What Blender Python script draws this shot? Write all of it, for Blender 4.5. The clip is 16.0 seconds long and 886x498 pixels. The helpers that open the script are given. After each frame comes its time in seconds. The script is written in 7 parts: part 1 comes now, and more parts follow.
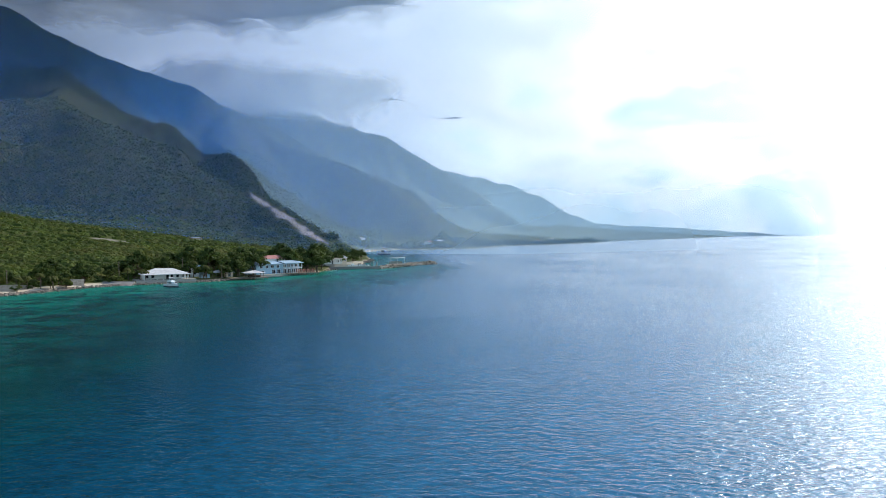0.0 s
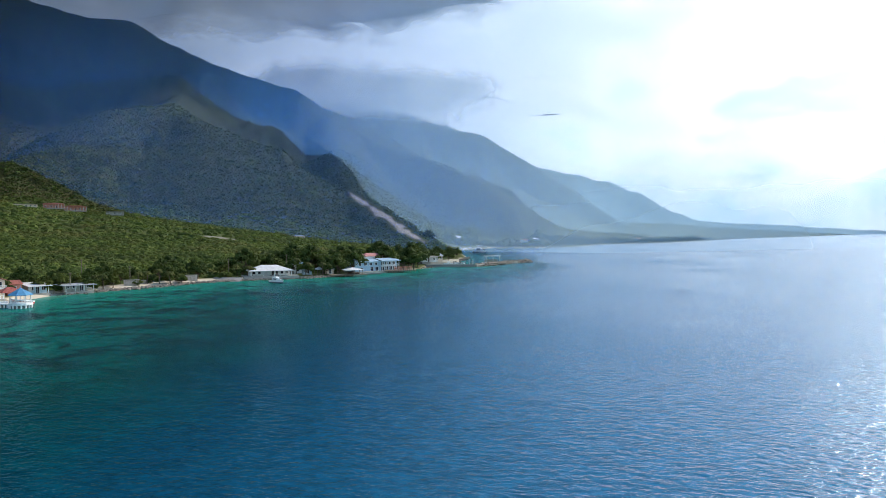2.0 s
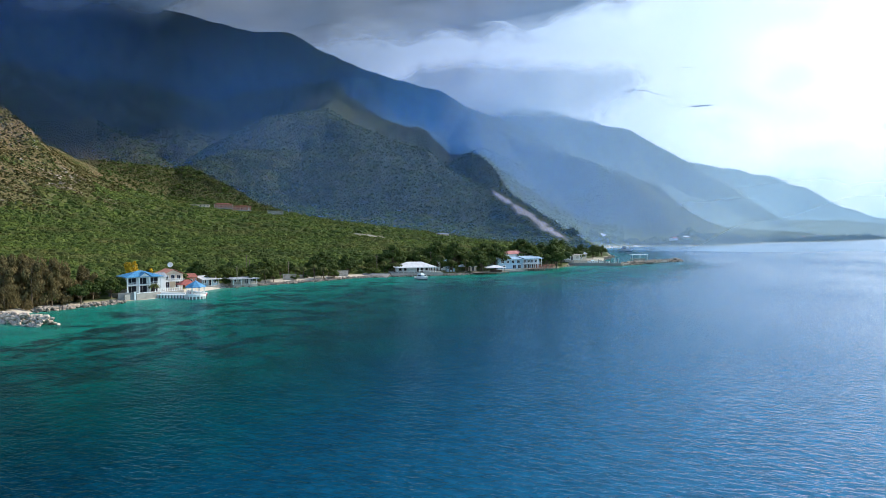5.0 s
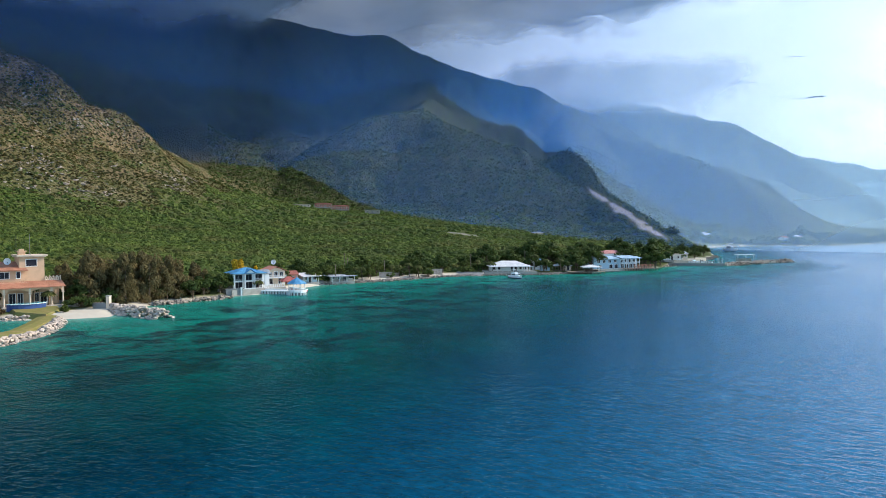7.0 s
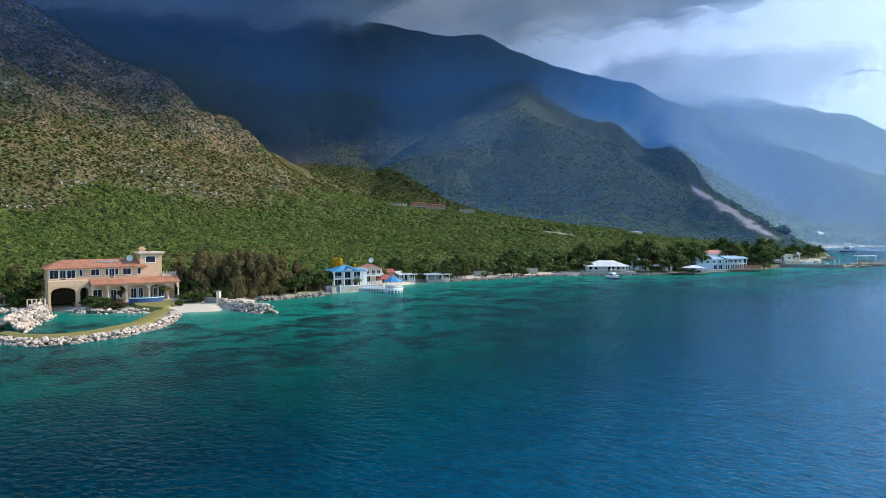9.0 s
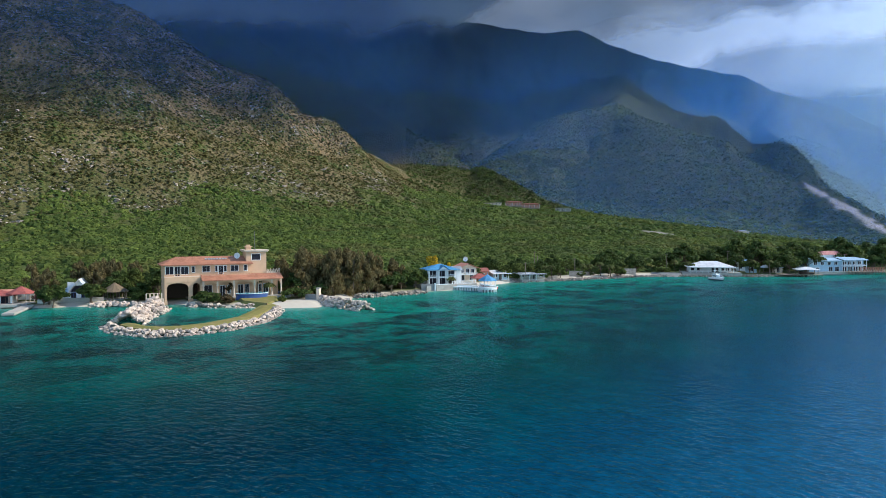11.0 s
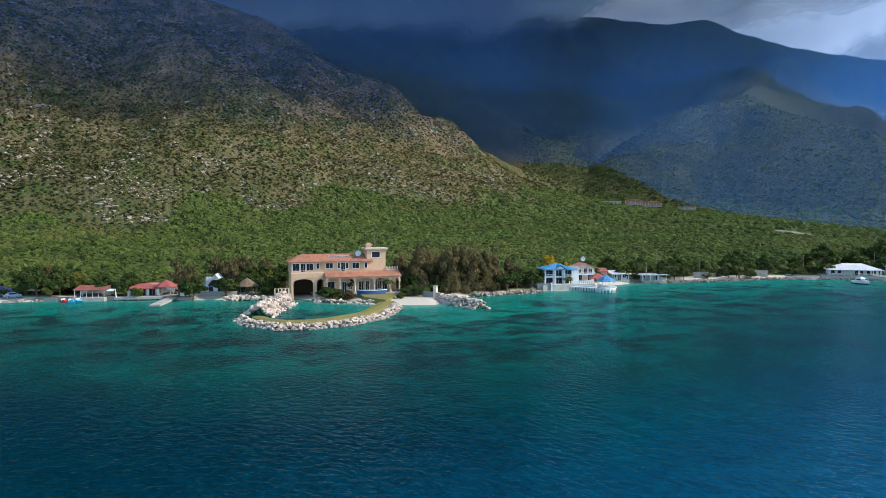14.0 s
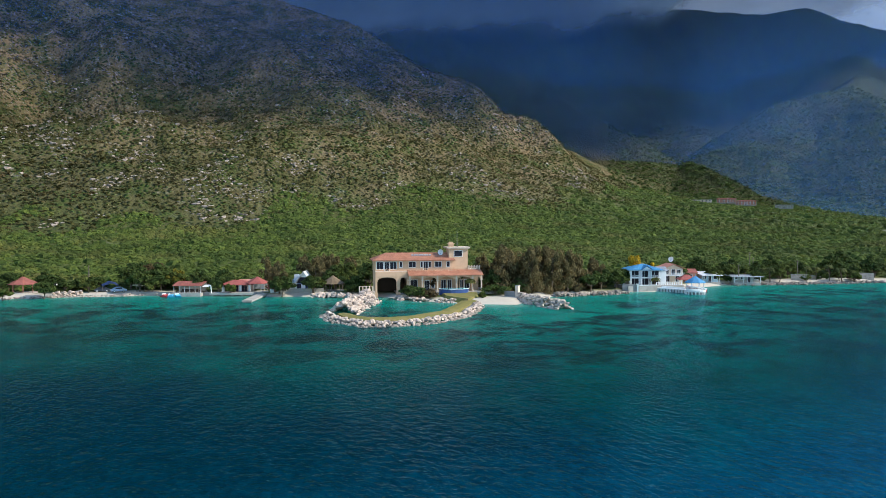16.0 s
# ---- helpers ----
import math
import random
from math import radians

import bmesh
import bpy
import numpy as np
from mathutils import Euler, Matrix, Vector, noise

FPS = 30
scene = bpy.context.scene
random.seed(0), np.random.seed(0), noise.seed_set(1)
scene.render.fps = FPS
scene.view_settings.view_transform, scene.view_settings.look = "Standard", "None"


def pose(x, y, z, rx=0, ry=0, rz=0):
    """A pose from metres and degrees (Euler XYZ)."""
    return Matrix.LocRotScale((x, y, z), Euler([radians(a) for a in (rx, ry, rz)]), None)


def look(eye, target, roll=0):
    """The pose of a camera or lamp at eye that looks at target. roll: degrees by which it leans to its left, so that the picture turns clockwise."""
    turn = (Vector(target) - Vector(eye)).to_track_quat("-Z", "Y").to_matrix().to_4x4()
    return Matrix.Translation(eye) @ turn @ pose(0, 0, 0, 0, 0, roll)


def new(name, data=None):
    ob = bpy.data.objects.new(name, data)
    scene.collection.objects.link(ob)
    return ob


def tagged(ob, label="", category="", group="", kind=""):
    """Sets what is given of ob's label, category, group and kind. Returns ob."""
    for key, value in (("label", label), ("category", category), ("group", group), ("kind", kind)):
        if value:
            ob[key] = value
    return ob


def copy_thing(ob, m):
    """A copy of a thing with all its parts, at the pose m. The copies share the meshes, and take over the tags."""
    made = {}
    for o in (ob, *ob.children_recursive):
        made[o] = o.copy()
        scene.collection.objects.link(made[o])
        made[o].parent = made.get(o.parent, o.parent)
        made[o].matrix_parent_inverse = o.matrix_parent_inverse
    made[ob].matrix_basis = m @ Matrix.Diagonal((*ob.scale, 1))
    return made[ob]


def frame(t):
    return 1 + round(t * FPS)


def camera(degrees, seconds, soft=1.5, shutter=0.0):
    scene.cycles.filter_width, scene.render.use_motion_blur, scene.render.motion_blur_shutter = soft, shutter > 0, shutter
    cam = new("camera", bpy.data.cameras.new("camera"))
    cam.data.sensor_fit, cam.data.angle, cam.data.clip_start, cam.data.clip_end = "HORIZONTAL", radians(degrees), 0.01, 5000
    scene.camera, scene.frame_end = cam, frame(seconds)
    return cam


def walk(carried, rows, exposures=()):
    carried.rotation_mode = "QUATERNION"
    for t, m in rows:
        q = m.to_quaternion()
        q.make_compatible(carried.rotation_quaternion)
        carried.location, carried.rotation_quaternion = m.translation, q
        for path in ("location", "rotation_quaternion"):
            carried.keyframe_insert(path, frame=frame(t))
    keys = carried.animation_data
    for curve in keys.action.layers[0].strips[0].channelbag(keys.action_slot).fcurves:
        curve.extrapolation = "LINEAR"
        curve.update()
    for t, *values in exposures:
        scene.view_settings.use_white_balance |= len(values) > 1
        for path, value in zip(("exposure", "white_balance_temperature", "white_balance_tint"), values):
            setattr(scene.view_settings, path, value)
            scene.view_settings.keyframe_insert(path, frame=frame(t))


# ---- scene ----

# ---- camera: a drone hovering 20 m over the bay, panning from the open sea to the coast ----
cam = camera(65.16, 16.0, soft=0.5)
EYE = (0.0, 0.0, 20.0)
PAN = [  # seconds, yaw, pitch, roll
    (0.0, 0.000, -1.312, 0.237),
    (0.5, 1.993, -1.345, 0.246),
    (1.0, 3.955, -1.376, 0.255),
    (1.5, 5.913, -1.405, 0.262),
    (2.0, 7.879, -1.432, 0.268),
    (2.5, 9.879, -1.457, 0.274),
    (3.0, 11.843, -1.480, 0.278),
    (3.5, 13.807, -1.502, 0.281),
    (4.0, 15.743, -1.522, 0.283),
    (6.5, 25.430, -1.605, 0.277),
    (7.0, 27.365, -1.618, 0.273),
    (7.5, 29.328, -1.631, 0.268),
    (8.0, 31.280, -1.643, 0.261),
    (8.5, 33.232, -1.654, 0.254),
    (9.0, 35.195, -1.666, 0.245),
    (11.5, 44.758, -1.718, 0.186),
    (12.0, 46.415, -1.729, 0.171),
    (12.5, 48.037, -1.739, 0.155),
    (13.0, 49.699, -1.751, 0.138),
    (13.5, 50.971, -1.763, 0.120),
    (14.0, 52.556, -1.775, 0.101),
    (14.5, 53.881, -1.788, 0.080),
    (15.0, 55.555, -1.802, 0.059),
    (15.5, 57.403, -1.817, 0.036),
    (16.0, 59.344, -1.833, 0.013),
]
walk(cam, [(t, pose(*EYE, 90 + p, r, y)) for t, y, p, r in PAN], exposures=[(0.0, -0.1, 6450, 10), (2.0, 0.0, 6400, 10), (4.0, 0.15, 6300, 10), (7.0, 0.2, 6150, 10), (9.0, 0.2, 6050, 10), (12.0, 0.15, 5950, 10), (16.0, 0.2, 5950, 10)])

# ---- sky and sun ----
SUN_AZ, SUN_EL = 40.0, 36.0  # degrees clockwise from +y, and above the horizon
sun_way = Vector((math.sin(radians(SUN_AZ)) * math.cos(radians(SUN_EL)), math.cos(radians(SUN_AZ)) * math.cos(radians(SUN_EL)), math.sin(radians(SUN_EL))))


def node(nt, kind, inputs=None, operation=None, use_clamp=None, interpolation_type=None, data_type=None, attribute_name=None, bands_direction=None, blend=None):
    n = nt.nodes.new(kind)
    if operation:
        n.operation = operation
    if use_clamp:
        n.use_clamp = use_clamp
    if interpolation_type:
        n.interpolation_type = interpolation_type
    if data_type:
        n.data_type = data_type
    if attribute_name:
        n.attribute_name = attribute_name
    if bands_direction:
        n.bands_direction = bands_direction
    if blend:
        n.blend_type = blend
    for k, v in (inputs or {}).items():
        if isinstance(v, bpy.types.NodeSocket):
            nt.links.new(v, n.inputs[k])
        else:
            n.inputs[k].default_value = v
    return n


def rgb(r, g, b):
    return (r, g, b, 1.0)


def math_node(nt, op, a, b=0.0, c=0.0, clamp=False):
    return node(nt, "ShaderNodeMath", {0: a, 1: b, 2: c}, operation=op, use_clamp=clamp).outputs[0]


def smooth(nt, x, lo, hi, a=0.0, b=1.0):
    return node(nt, "ShaderNodeMapRange", {"Value": x, "From Min": lo, "From Max": hi, "To Min": a, "To Max": b}, interpolation_type="SMOOTHSTEP").outputs[0]


def mix(nt, fac, a, b):
    return node(nt, "ShaderNodeMix", {0: fac, 6: a, 7: b}, data_type="RGBA").outputs[2]


def noise_tex(nt, vec, scale, detail=4.0, rough=0.55, distortion=0.0):
    return node(nt, "ShaderNodeTexNoise", {"Vector": vec, "Scale": scale, "Detail": detail, "Roughness": rough, "Distortion": distortion}).outputs[0]


world = bpy.data.worlds.new("sky")
scene.world = world
world.use_nodes = True
wt = world.node_tree
wt.nodes.clear()
sky = node(wt, "ShaderNodeTexSky")
sky.sky_type, sky.sun_disc, sky.sun_elevation, sky.sun_rotation = "NISHITA", False, radians(SUN_EL), radians(SUN_AZ)
sky.air_density, sky.dust_density, sky.ozone_density = 1.2, 3.0, 1.0
way = node(wt, "ShaderNodeTexCoord").outputs["Generated"]
sep = node(wt, "ShaderNodeSeparateXYZ", {0: way})
lift = sep.outputs[2]
drawn = node(wt, "ShaderNodeMapping", {0: way, 3: (1.0, 1.0, 2.4)}).outputs[0]
billow = noise_tex(wt, drawn, 2.6, 6.0, 0.52, 0.35)
puff = noise_tex(wt, drawn, 6.5, 4.5, 0.56, 0.25)
# cloud cover thickens inland, towards -x, and clears over the sea
landward = node(wt, "ShaderNodeVectorMath", {0: way, 1: (-0.97, 0.24, 0.0)}, operation="DOT_PRODUCT").outputs["Value"]
toward_sun = node(wt, "ShaderNodeVectorMath", {0: way, 1: tuple(sun_way)}, operation="DOT_PRODUCT").outputs["Value"]
glow = smooth(wt, toward_sun, 0.2, 0.95)
ragged = math_node(wt, "ADD", math_node(wt, "MULTIPLY_ADD", billow, 0.55, -0.275), math_node(wt, "MULTIPLY_ADD", puff, 0.50, -0.25))
cover = smooth(wt, math_node(wt, "ADD", landward, ragged), -0.20, 0.32)
# over the sea: pale haze low down with white cumulus, blue higher up
low = mix(wt, glow, rgb(13.0, 19.0, 22.0), rgb(19.0, 24.0, 27.0))
thin_sky = mix(wt, smooth(wt, lift, 0.26, 0.48), low, mix(wt, 0.75, sky.outputs[0], rgb(1.5, 5.6, 13.5)))
white = math_node(wt, "MULTIPLY", smooth(wt, math_node(wt, "ADD", puff, smooth(wt, landward, -0.45, 0.15, -0.10, 0.14)), 0.44, 0.64), smooth(wt, lift, 0.46, 0.27, 0.05, 1.0))
bright = mix(wt, white, thin_sky, mix(wt, glow, rgb(27.0, 29.0, 31.0), rgb(33.0, 34.0, 35.0)))
# over the land: a grey-blue sheet, darker inland, with a light gap low down behind the crests
sheet = mix(wt, smooth(wt, landward, 0.15, 0.88), mix(wt, puff, rgb(8.0, 10.6, 14.5), rgb(16.5, 19.0, 22.0)), mix(wt, puff, rgb(0.55, 1.05, 2.0), rgb(1.3, 2.2, 3.8)))
gap = math_node(wt, "MULTIPLY", smooth(wt, math_node(wt, "ADD", lift, math_node(wt, "MULTIPLY_ADD", puff, 0.10, -0.05)), 0.28, 0.19), smooth(wt, billow, 0.36, 0.60, 0.15, 0.85))
sheet = mix(wt, gap, sheet, mix(wt, smooth(wt, landward, 0.3, 0.9), rgb(14.0, 15.6, 18.0), rgb(5.0, 6.2, 8.4)))
node(wt, "ShaderNodeOutputWorld", {0: node(wt, "ShaderNodeBackground", {0: mix(wt, cover, bright, sheet), 1: 0.066}).outputs[0]})

sun = new("sun", bpy.data.lights.new("sun", "SUN"))
sun.data.energy, sun.data.angle, sun.data.color = 5.0, radians(0.5), (1.0, 0.88, 0.72)
sun.matrix_world = look(sun_way * 100, (0, 0, 0))

# ---- materials ----


def material(name, rough=0.8, spec=0.3, metal=0.0):
    m = bpy.data.materials.new(name)
    m.use_nodes = True
    nt = m.node_tree
    b = nt.nodes["Principled BSDF"]
    b.inputs["Roughness"].default_value = rough
    b.inputs["Specular IOR Level"].default_value = spec
    b.inputs["Metallic"].default_value = metal
    return m, nt, b


def obj_co(nt):
    return node(nt, "ShaderNodeTexCoord").outputs["Object"]


def bump(nt, b, height, strength, distance):
    n = node(nt, "ShaderNodeBump", {"Height": height, "Strength": strength, "Distance": distance})
    nt.links.new(n.outputs[0], b.inputs["Normal"])


def plain_mat(name, col, rough=0.75, spec=0.3, vary=0.18, scale=1.5, grain=18.0, relief=0.15, metal=0.0, dirt=None, spread=0.0):
    """A surface with stains at one scale and grain at another; spread varies pieces by Object Info's Random."""
    m, nt, b = material(name, rough, spec, metal)
    co = obj_co(nt)
    big, fine = noise_tex(nt, co, scale, 5.0, 0.6), noise_tex(nt, co, grain, 3.0, 0.6)
    dark = dirt or tuple(c * 0.55 for c in col)
    c = mix(nt, math_node(nt, "MULTIPLY", smooth(nt, big, 0.42, 0.75), vary * 2.5, clamp=True), rgb(*col), rgb(*dark))
    c = mix(nt, math_node(nt, "MULTIPLY", fine, vary), c, rgb(*(v * 0.5 for v in col)))
    if spread:
        rnd = node(nt, "ShaderNodeObjectInfo").outputs["Random"]
        hsv = node(nt, "ShaderNodeHueSaturation", {"Color": c, "Value": smooth(nt, rnd, 0.0, 1.0, 1 - spread, 1 + spread), "Saturation": smooth(nt, rnd, 0.2, 1.0, 0.85, 1.15)})
        c = hsv.outputs[0]
    nt.links.new(c, b.inputs["Base Color"])
    if relief:
        bump(nt, b, fine, relief, 0.03)
    return m


def attr(nt, name):
    return node(nt, "ShaderNodeAttribute", attribute_name=name).outputs["Fac"]


def leaf_mat(name, light, dark, dry=None, spread=0.5):
    """Foliage: each leaf clump varies by its island, each stand by noise; a little light passes through."""
    m, nt, b = material(name, 0.7, 0.2)
    co = obj_co(nt)
    rnd = node(nt, "ShaderNodeNewGeometry").outputs["Random Per Island"]
    stand = noise_tex(nt, co, 0.035, 3.0, 0.6)
    c = mix(nt, math_node(nt, "ADD", math_node(nt, "MULTIPLY", rnd, 0.25), math_node(nt, "MULTIPLY", attr(nt, "tone"), 0.75)), rgb(*dark), rgb(*light))
    if dry:
        c = mix(nt, smooth(nt, stand, 0.46, 0.72, 0.0, 0.8), c, rgb(*dry))
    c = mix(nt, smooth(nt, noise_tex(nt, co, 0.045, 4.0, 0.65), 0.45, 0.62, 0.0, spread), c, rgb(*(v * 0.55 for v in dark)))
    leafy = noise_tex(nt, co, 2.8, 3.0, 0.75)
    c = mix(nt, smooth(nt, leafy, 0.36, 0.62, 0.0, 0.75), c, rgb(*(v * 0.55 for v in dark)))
    nt.links.new(c, b.inputs["Base Color"])
    bump(nt, b, leafy, 0.9, 0.5)
    out = nt.nodes["Material Output"]
    t = node(nt, "ShaderNodeBsdfTranslucent", {0: c})
    nt.links.new(node(nt, "ShaderNodeMixShader", {0: 0.38, 1: b.outputs[0], 2: t.outputs[0]}).outputs[0], out.inputs[0])
    return m


def terrain_mat():
    m, nt, b = material("hillside", 0.95, 0.1)
    co = obj_co(nt)
    hill, scar, sand = attr(nt, "hill"), attr(nt, "scar"), attr(nt, "sand")
    wide, mid, fine = noise_tex(nt, co, 0.008, 5.0, 0.6), noise_tex(nt, co, 0.05, 5.0, 0.6), noise_tex(nt, co, 0.55, 6.0, 0.75)
    shrub = node(nt, "ShaderNodeTexVoronoi", {"Vector": co, "Scale": 0.32, "Randomness": 1.0}).outputs["Distance"]
    green = mix(nt, wide, rgb(0.026, 0.052, 0.012), rgb(0.070, 0.105, 0.024))
    dry = mix(nt, attr(nt, "dry"), mix(nt, fine, rgb(0.030, 0.040, 0.015), rgb(0.070, 0.078, 0.028)), mix(nt, smooth(nt, noise_tex(nt, co, 0.03, 6.0, 0.7), 0.40, 0.62), mix(nt, fine, rgb(0.120, 0.085, 0.045), rgb(0.40, 0.285, 0.165)), mix(nt, fine, rgb(0.058, 0.054, 0.020), rgb(0.185, 0.155, 0.058))))
    cover = math_node(nt, "ADD", smooth(nt, shrub, 0.55, 0.15), smooth(nt, mid, 0.35, 0.7, -0.45, 0.6), clamp=True)
    slope = mix(nt, cover, dry, green)
    rocky = math_node(nt, "MULTIPLY", smooth(nt, noise_tex(nt, co, 0.11, 8.0, 0.8), 0.56, 0.66), math_node(nt, "MULTIPLY", smooth(nt, mid, 0.38, 0.54), attr(nt, "dry")), clamp=True)
    slope = mix(nt, rocky, slope, mix(nt, fine, rgb(0.24, 0.20, 0.17), rgb(0.66, 0.60, 0.54)))
    soil = mix(nt, fine, rgb(0.048, 0.072, 0.019), rgb(0.105, 0.118, 0.036))
    c = mix(nt, hill, soil, slope)
    c = mix(nt, scar, c, mix(nt, mid, rgb(0.36, 0.32, 0.28), rgb(0.52, 0.47, 0.42)))
    c = mix(nt, sand, c, mix(nt, fine, rgb(0.42, 0.37, 0.29), rgb(0.60, 0.54, 0.44)))
    nt.links.new(c, b.inputs["Base Color"])
    h = math_node(nt, "ADD", math_node(nt, "MULTIPLY", smooth(nt, shrub, 0.6, 0.05), 2.0), fine)
    bump(nt, b, math_node(nt, "MULTIPLY", h, hill), 0.9, 1.6)
    return m


def water_mat():
    """Sea: light scattered back from the depths under a rippled mirror; reef and weed show through near the shore."""
    m, nt, b = material("sea_water", 0.3, 0.5)
    co = obj_co(nt)
    off = attr(nt, "offshore")  # metres from the nearest shore
    weed = noise_tex(nt, co, 0.028, 6.0, 0.62, 0.5)
    reach = math_node(nt, "ADD", off, math_node(nt, "MULTIPLY", math_node(nt, "SUBTRACT", weed, 0.5), 110.0))
    c = mix(nt, smooth(nt, math_node(nt, "ADD", off, math_node(nt, "MULTIPLY", weed, 10.0)), 3.0, 13.0), rgb(0.13, 0.30, 0.23), rgb(0.003, 0.165, 0.115))
    c = mix(nt, smooth(nt, reach, 8.0, 70.0), c, rgb(0.0008, 0.066, 0.054))
    c = mix(nt, smooth(nt, reach, 60.0, 125.0), c, rgb(0.0005, 0.019, 0.030))
    # dark green to blue towards +x: sunward sky reflection put into body and gloss colour
    amount = math_node(nt, "MULTIPLY", smooth(nt, off, 22.0, 95.0), smooth(nt, node(nt, "ShaderNodeSeparateXYZ", {0: co}).outputs[0], -62.0, 22.0))
    c = mix(nt, amount, c, rgb(0.003, 0.092, 0.192))
    reef = math_node(nt, "MULTIPLY", smooth(nt, noise_tex(nt, co, 0.105, 8.0, 0.72, 0.6), 0.46, 0.56), math_node(nt, "MULTIPLY", smooth(nt, off, 10.0, 26.0), smooth(nt, off, 110.0, 60.0)))
    c = mix(nt, math_node(nt, "MULTIPLY", reef, 0.9), c, rgb(0.004, 0.014, 0.012))
    bright = math_node(nt, "MULTIPLY", smooth(nt, noise_tex(nt, co, 0.055, 5.0, 0.6, 0.6), 0.56, 0.68), math_node(nt, "MULTIPLY", smooth(nt, off, 4.0, 14.0), smooth(nt, off, 80.0, 30.0)))
    c = mix(nt, math_node(nt, "MULTIPLY", bright, 0.55), c, rgb(0.008, 0.20, 0.150))
    swell = node(nt, "ShaderNodeMapping", {0: co, 2: (0, 0, radians(25)), 3: (0.62, 1.0, 1.0)}).outputs[0]
    wave = math_node(nt, "ADD", noise_tex(nt, swell, 1.15, 3.0, 0.55), math_node(nt, "MULTIPLY", noise_tex(nt, swell, 2.6, 3.0, 0.6), 0.32))
    gust = smooth(nt, noise_tex(nt, co, 0.012, 4.0, 0.6), 0.3, 0.7, 0.6, 1.2)
    rip = node(nt, "ShaderNodeBump", {"Height": math_node(nt, "MULTIPLY", wave, gust), "Strength": 1.0, "Distance": 0.34}).outputs[0]
    fine = node(nt, "ShaderNodeBump", {"Height": noise_tex(nt, co, 1.8, 1.0, 0.5), "Strength": 1.0, "Distance": 0.14, "Normal": rip}).outputs[0]
    # light and dark of the ripples put into the body colour
    ripple_shade = math_node(nt, "MULTIPLY", smooth(nt, noise_tex(nt, swell, 1.5, 3.0, 0.6), 0.36, 0.64, 0.84, 1.16), smooth(nt, noise_tex(nt, swell, 0.42, 4.0, 0.65), 0.36, 0.64, 0.86, 1.14))
    c = node(nt, "ShaderNodeHueSaturation", {"Color": c, "Value": ripple_shade}).outputs[0]
    body = node(nt, "ShaderNodeBsdfDiffuse", {0: c, "Normal": rip})
    f = node(nt, "ShaderNodeFresnel", {"IOR": 1.33, "Normal": rip}).outputs[0]
    sheen = node(nt, "ShaderNodeBsdfGlossy", {0: mix(nt, smooth(nt, f, 0.22, 0.62), mix(nt, amount, rgb(0.07, 0.60, 1.0), rgb(0.60, 0.76, 1.0)), rgb(0.95, 0.97, 1.0)), "Roughness": 0.21, "Normal": rip})
    spark = node(nt, "ShaderNodeBsdfGlossy", {0: mix(nt, amount, rgb(0.18, 0.70, 1.0), rgb(0.96, 0.98, 1.0)), "Roughness": 0.08, "Normal": fine})
    gloss = node(nt, "ShaderNodeMixShader", {0: 0.35, 1: sheen.outputs[0], 2: spark.outputs[0]})
    nt.links.new(node(nt, "ShaderNodeMixShader", {0: math_node(nt, "MULTIPLY", f, smooth(nt, amount, 0.0, 1.0, 0.6, 1.0)), 1: body.outputs[0], 2: gloss.outputs[0]}).outputs[0], nt.nodes["Material Output"].inputs[0])
    return m


M_LAND, M_WATER = terrain_mat(), water_mat()
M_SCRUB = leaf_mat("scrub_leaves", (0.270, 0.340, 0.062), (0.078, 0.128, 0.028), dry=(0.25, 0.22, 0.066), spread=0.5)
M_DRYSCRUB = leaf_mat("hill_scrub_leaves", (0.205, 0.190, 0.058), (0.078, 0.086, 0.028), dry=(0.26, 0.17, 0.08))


def cloud_mat(name, lo, hi, scale, most, col, passed):
    """Cloud: noise opens gaps, the attribute 'thick' fades it out towards its edges."""
    m, nt, b = material(name, 1.0, 0.0)
    co = obj_co(nt)
    n = math_node(nt, "MULTIPLY_ADD", noise_tex(nt, co, scale, 7.0, 0.62, 0.5), 1.7, -0.35)
    a = math_node(nt, "MULTIPLY", smooth(nt, math_node(nt, "ADD", n, math_node(nt, "SUBTRACT", attr(nt, "thick"), 1.0)), lo, hi), most)
    a = math_node(nt, "MULTIPLY", a, smooth(nt, attr(nt, "thick"), 0.02, 0.35))
    shade = mix(nt, smooth(nt, noise_tex(nt, co, scale * 1.3, 3.0, 0.5, 0.2), 0.3, 0.7), rgb(*(v * 0.78 for v in col)), rgb(*col))
    d = node(nt, "ShaderNodeBsdfDiffuse", {0: shade})
    t = node(nt, "ShaderNodeBsdfTranslucent", {0: shade})
    body = node(nt, "ShaderNodeMixShader", {0: passed, 1: d.outputs[0], 2: t.outputs[0]})
    clear = node(nt, "ShaderNodeBsdfTransparent")
    nt.links.new(node(nt, "ShaderNodeMixShader", {0: a, 1: clear.outputs[0], 2: body.outputs[0]}).outputs[0], nt.nodes["Material Output"].inputs[0])
    return m


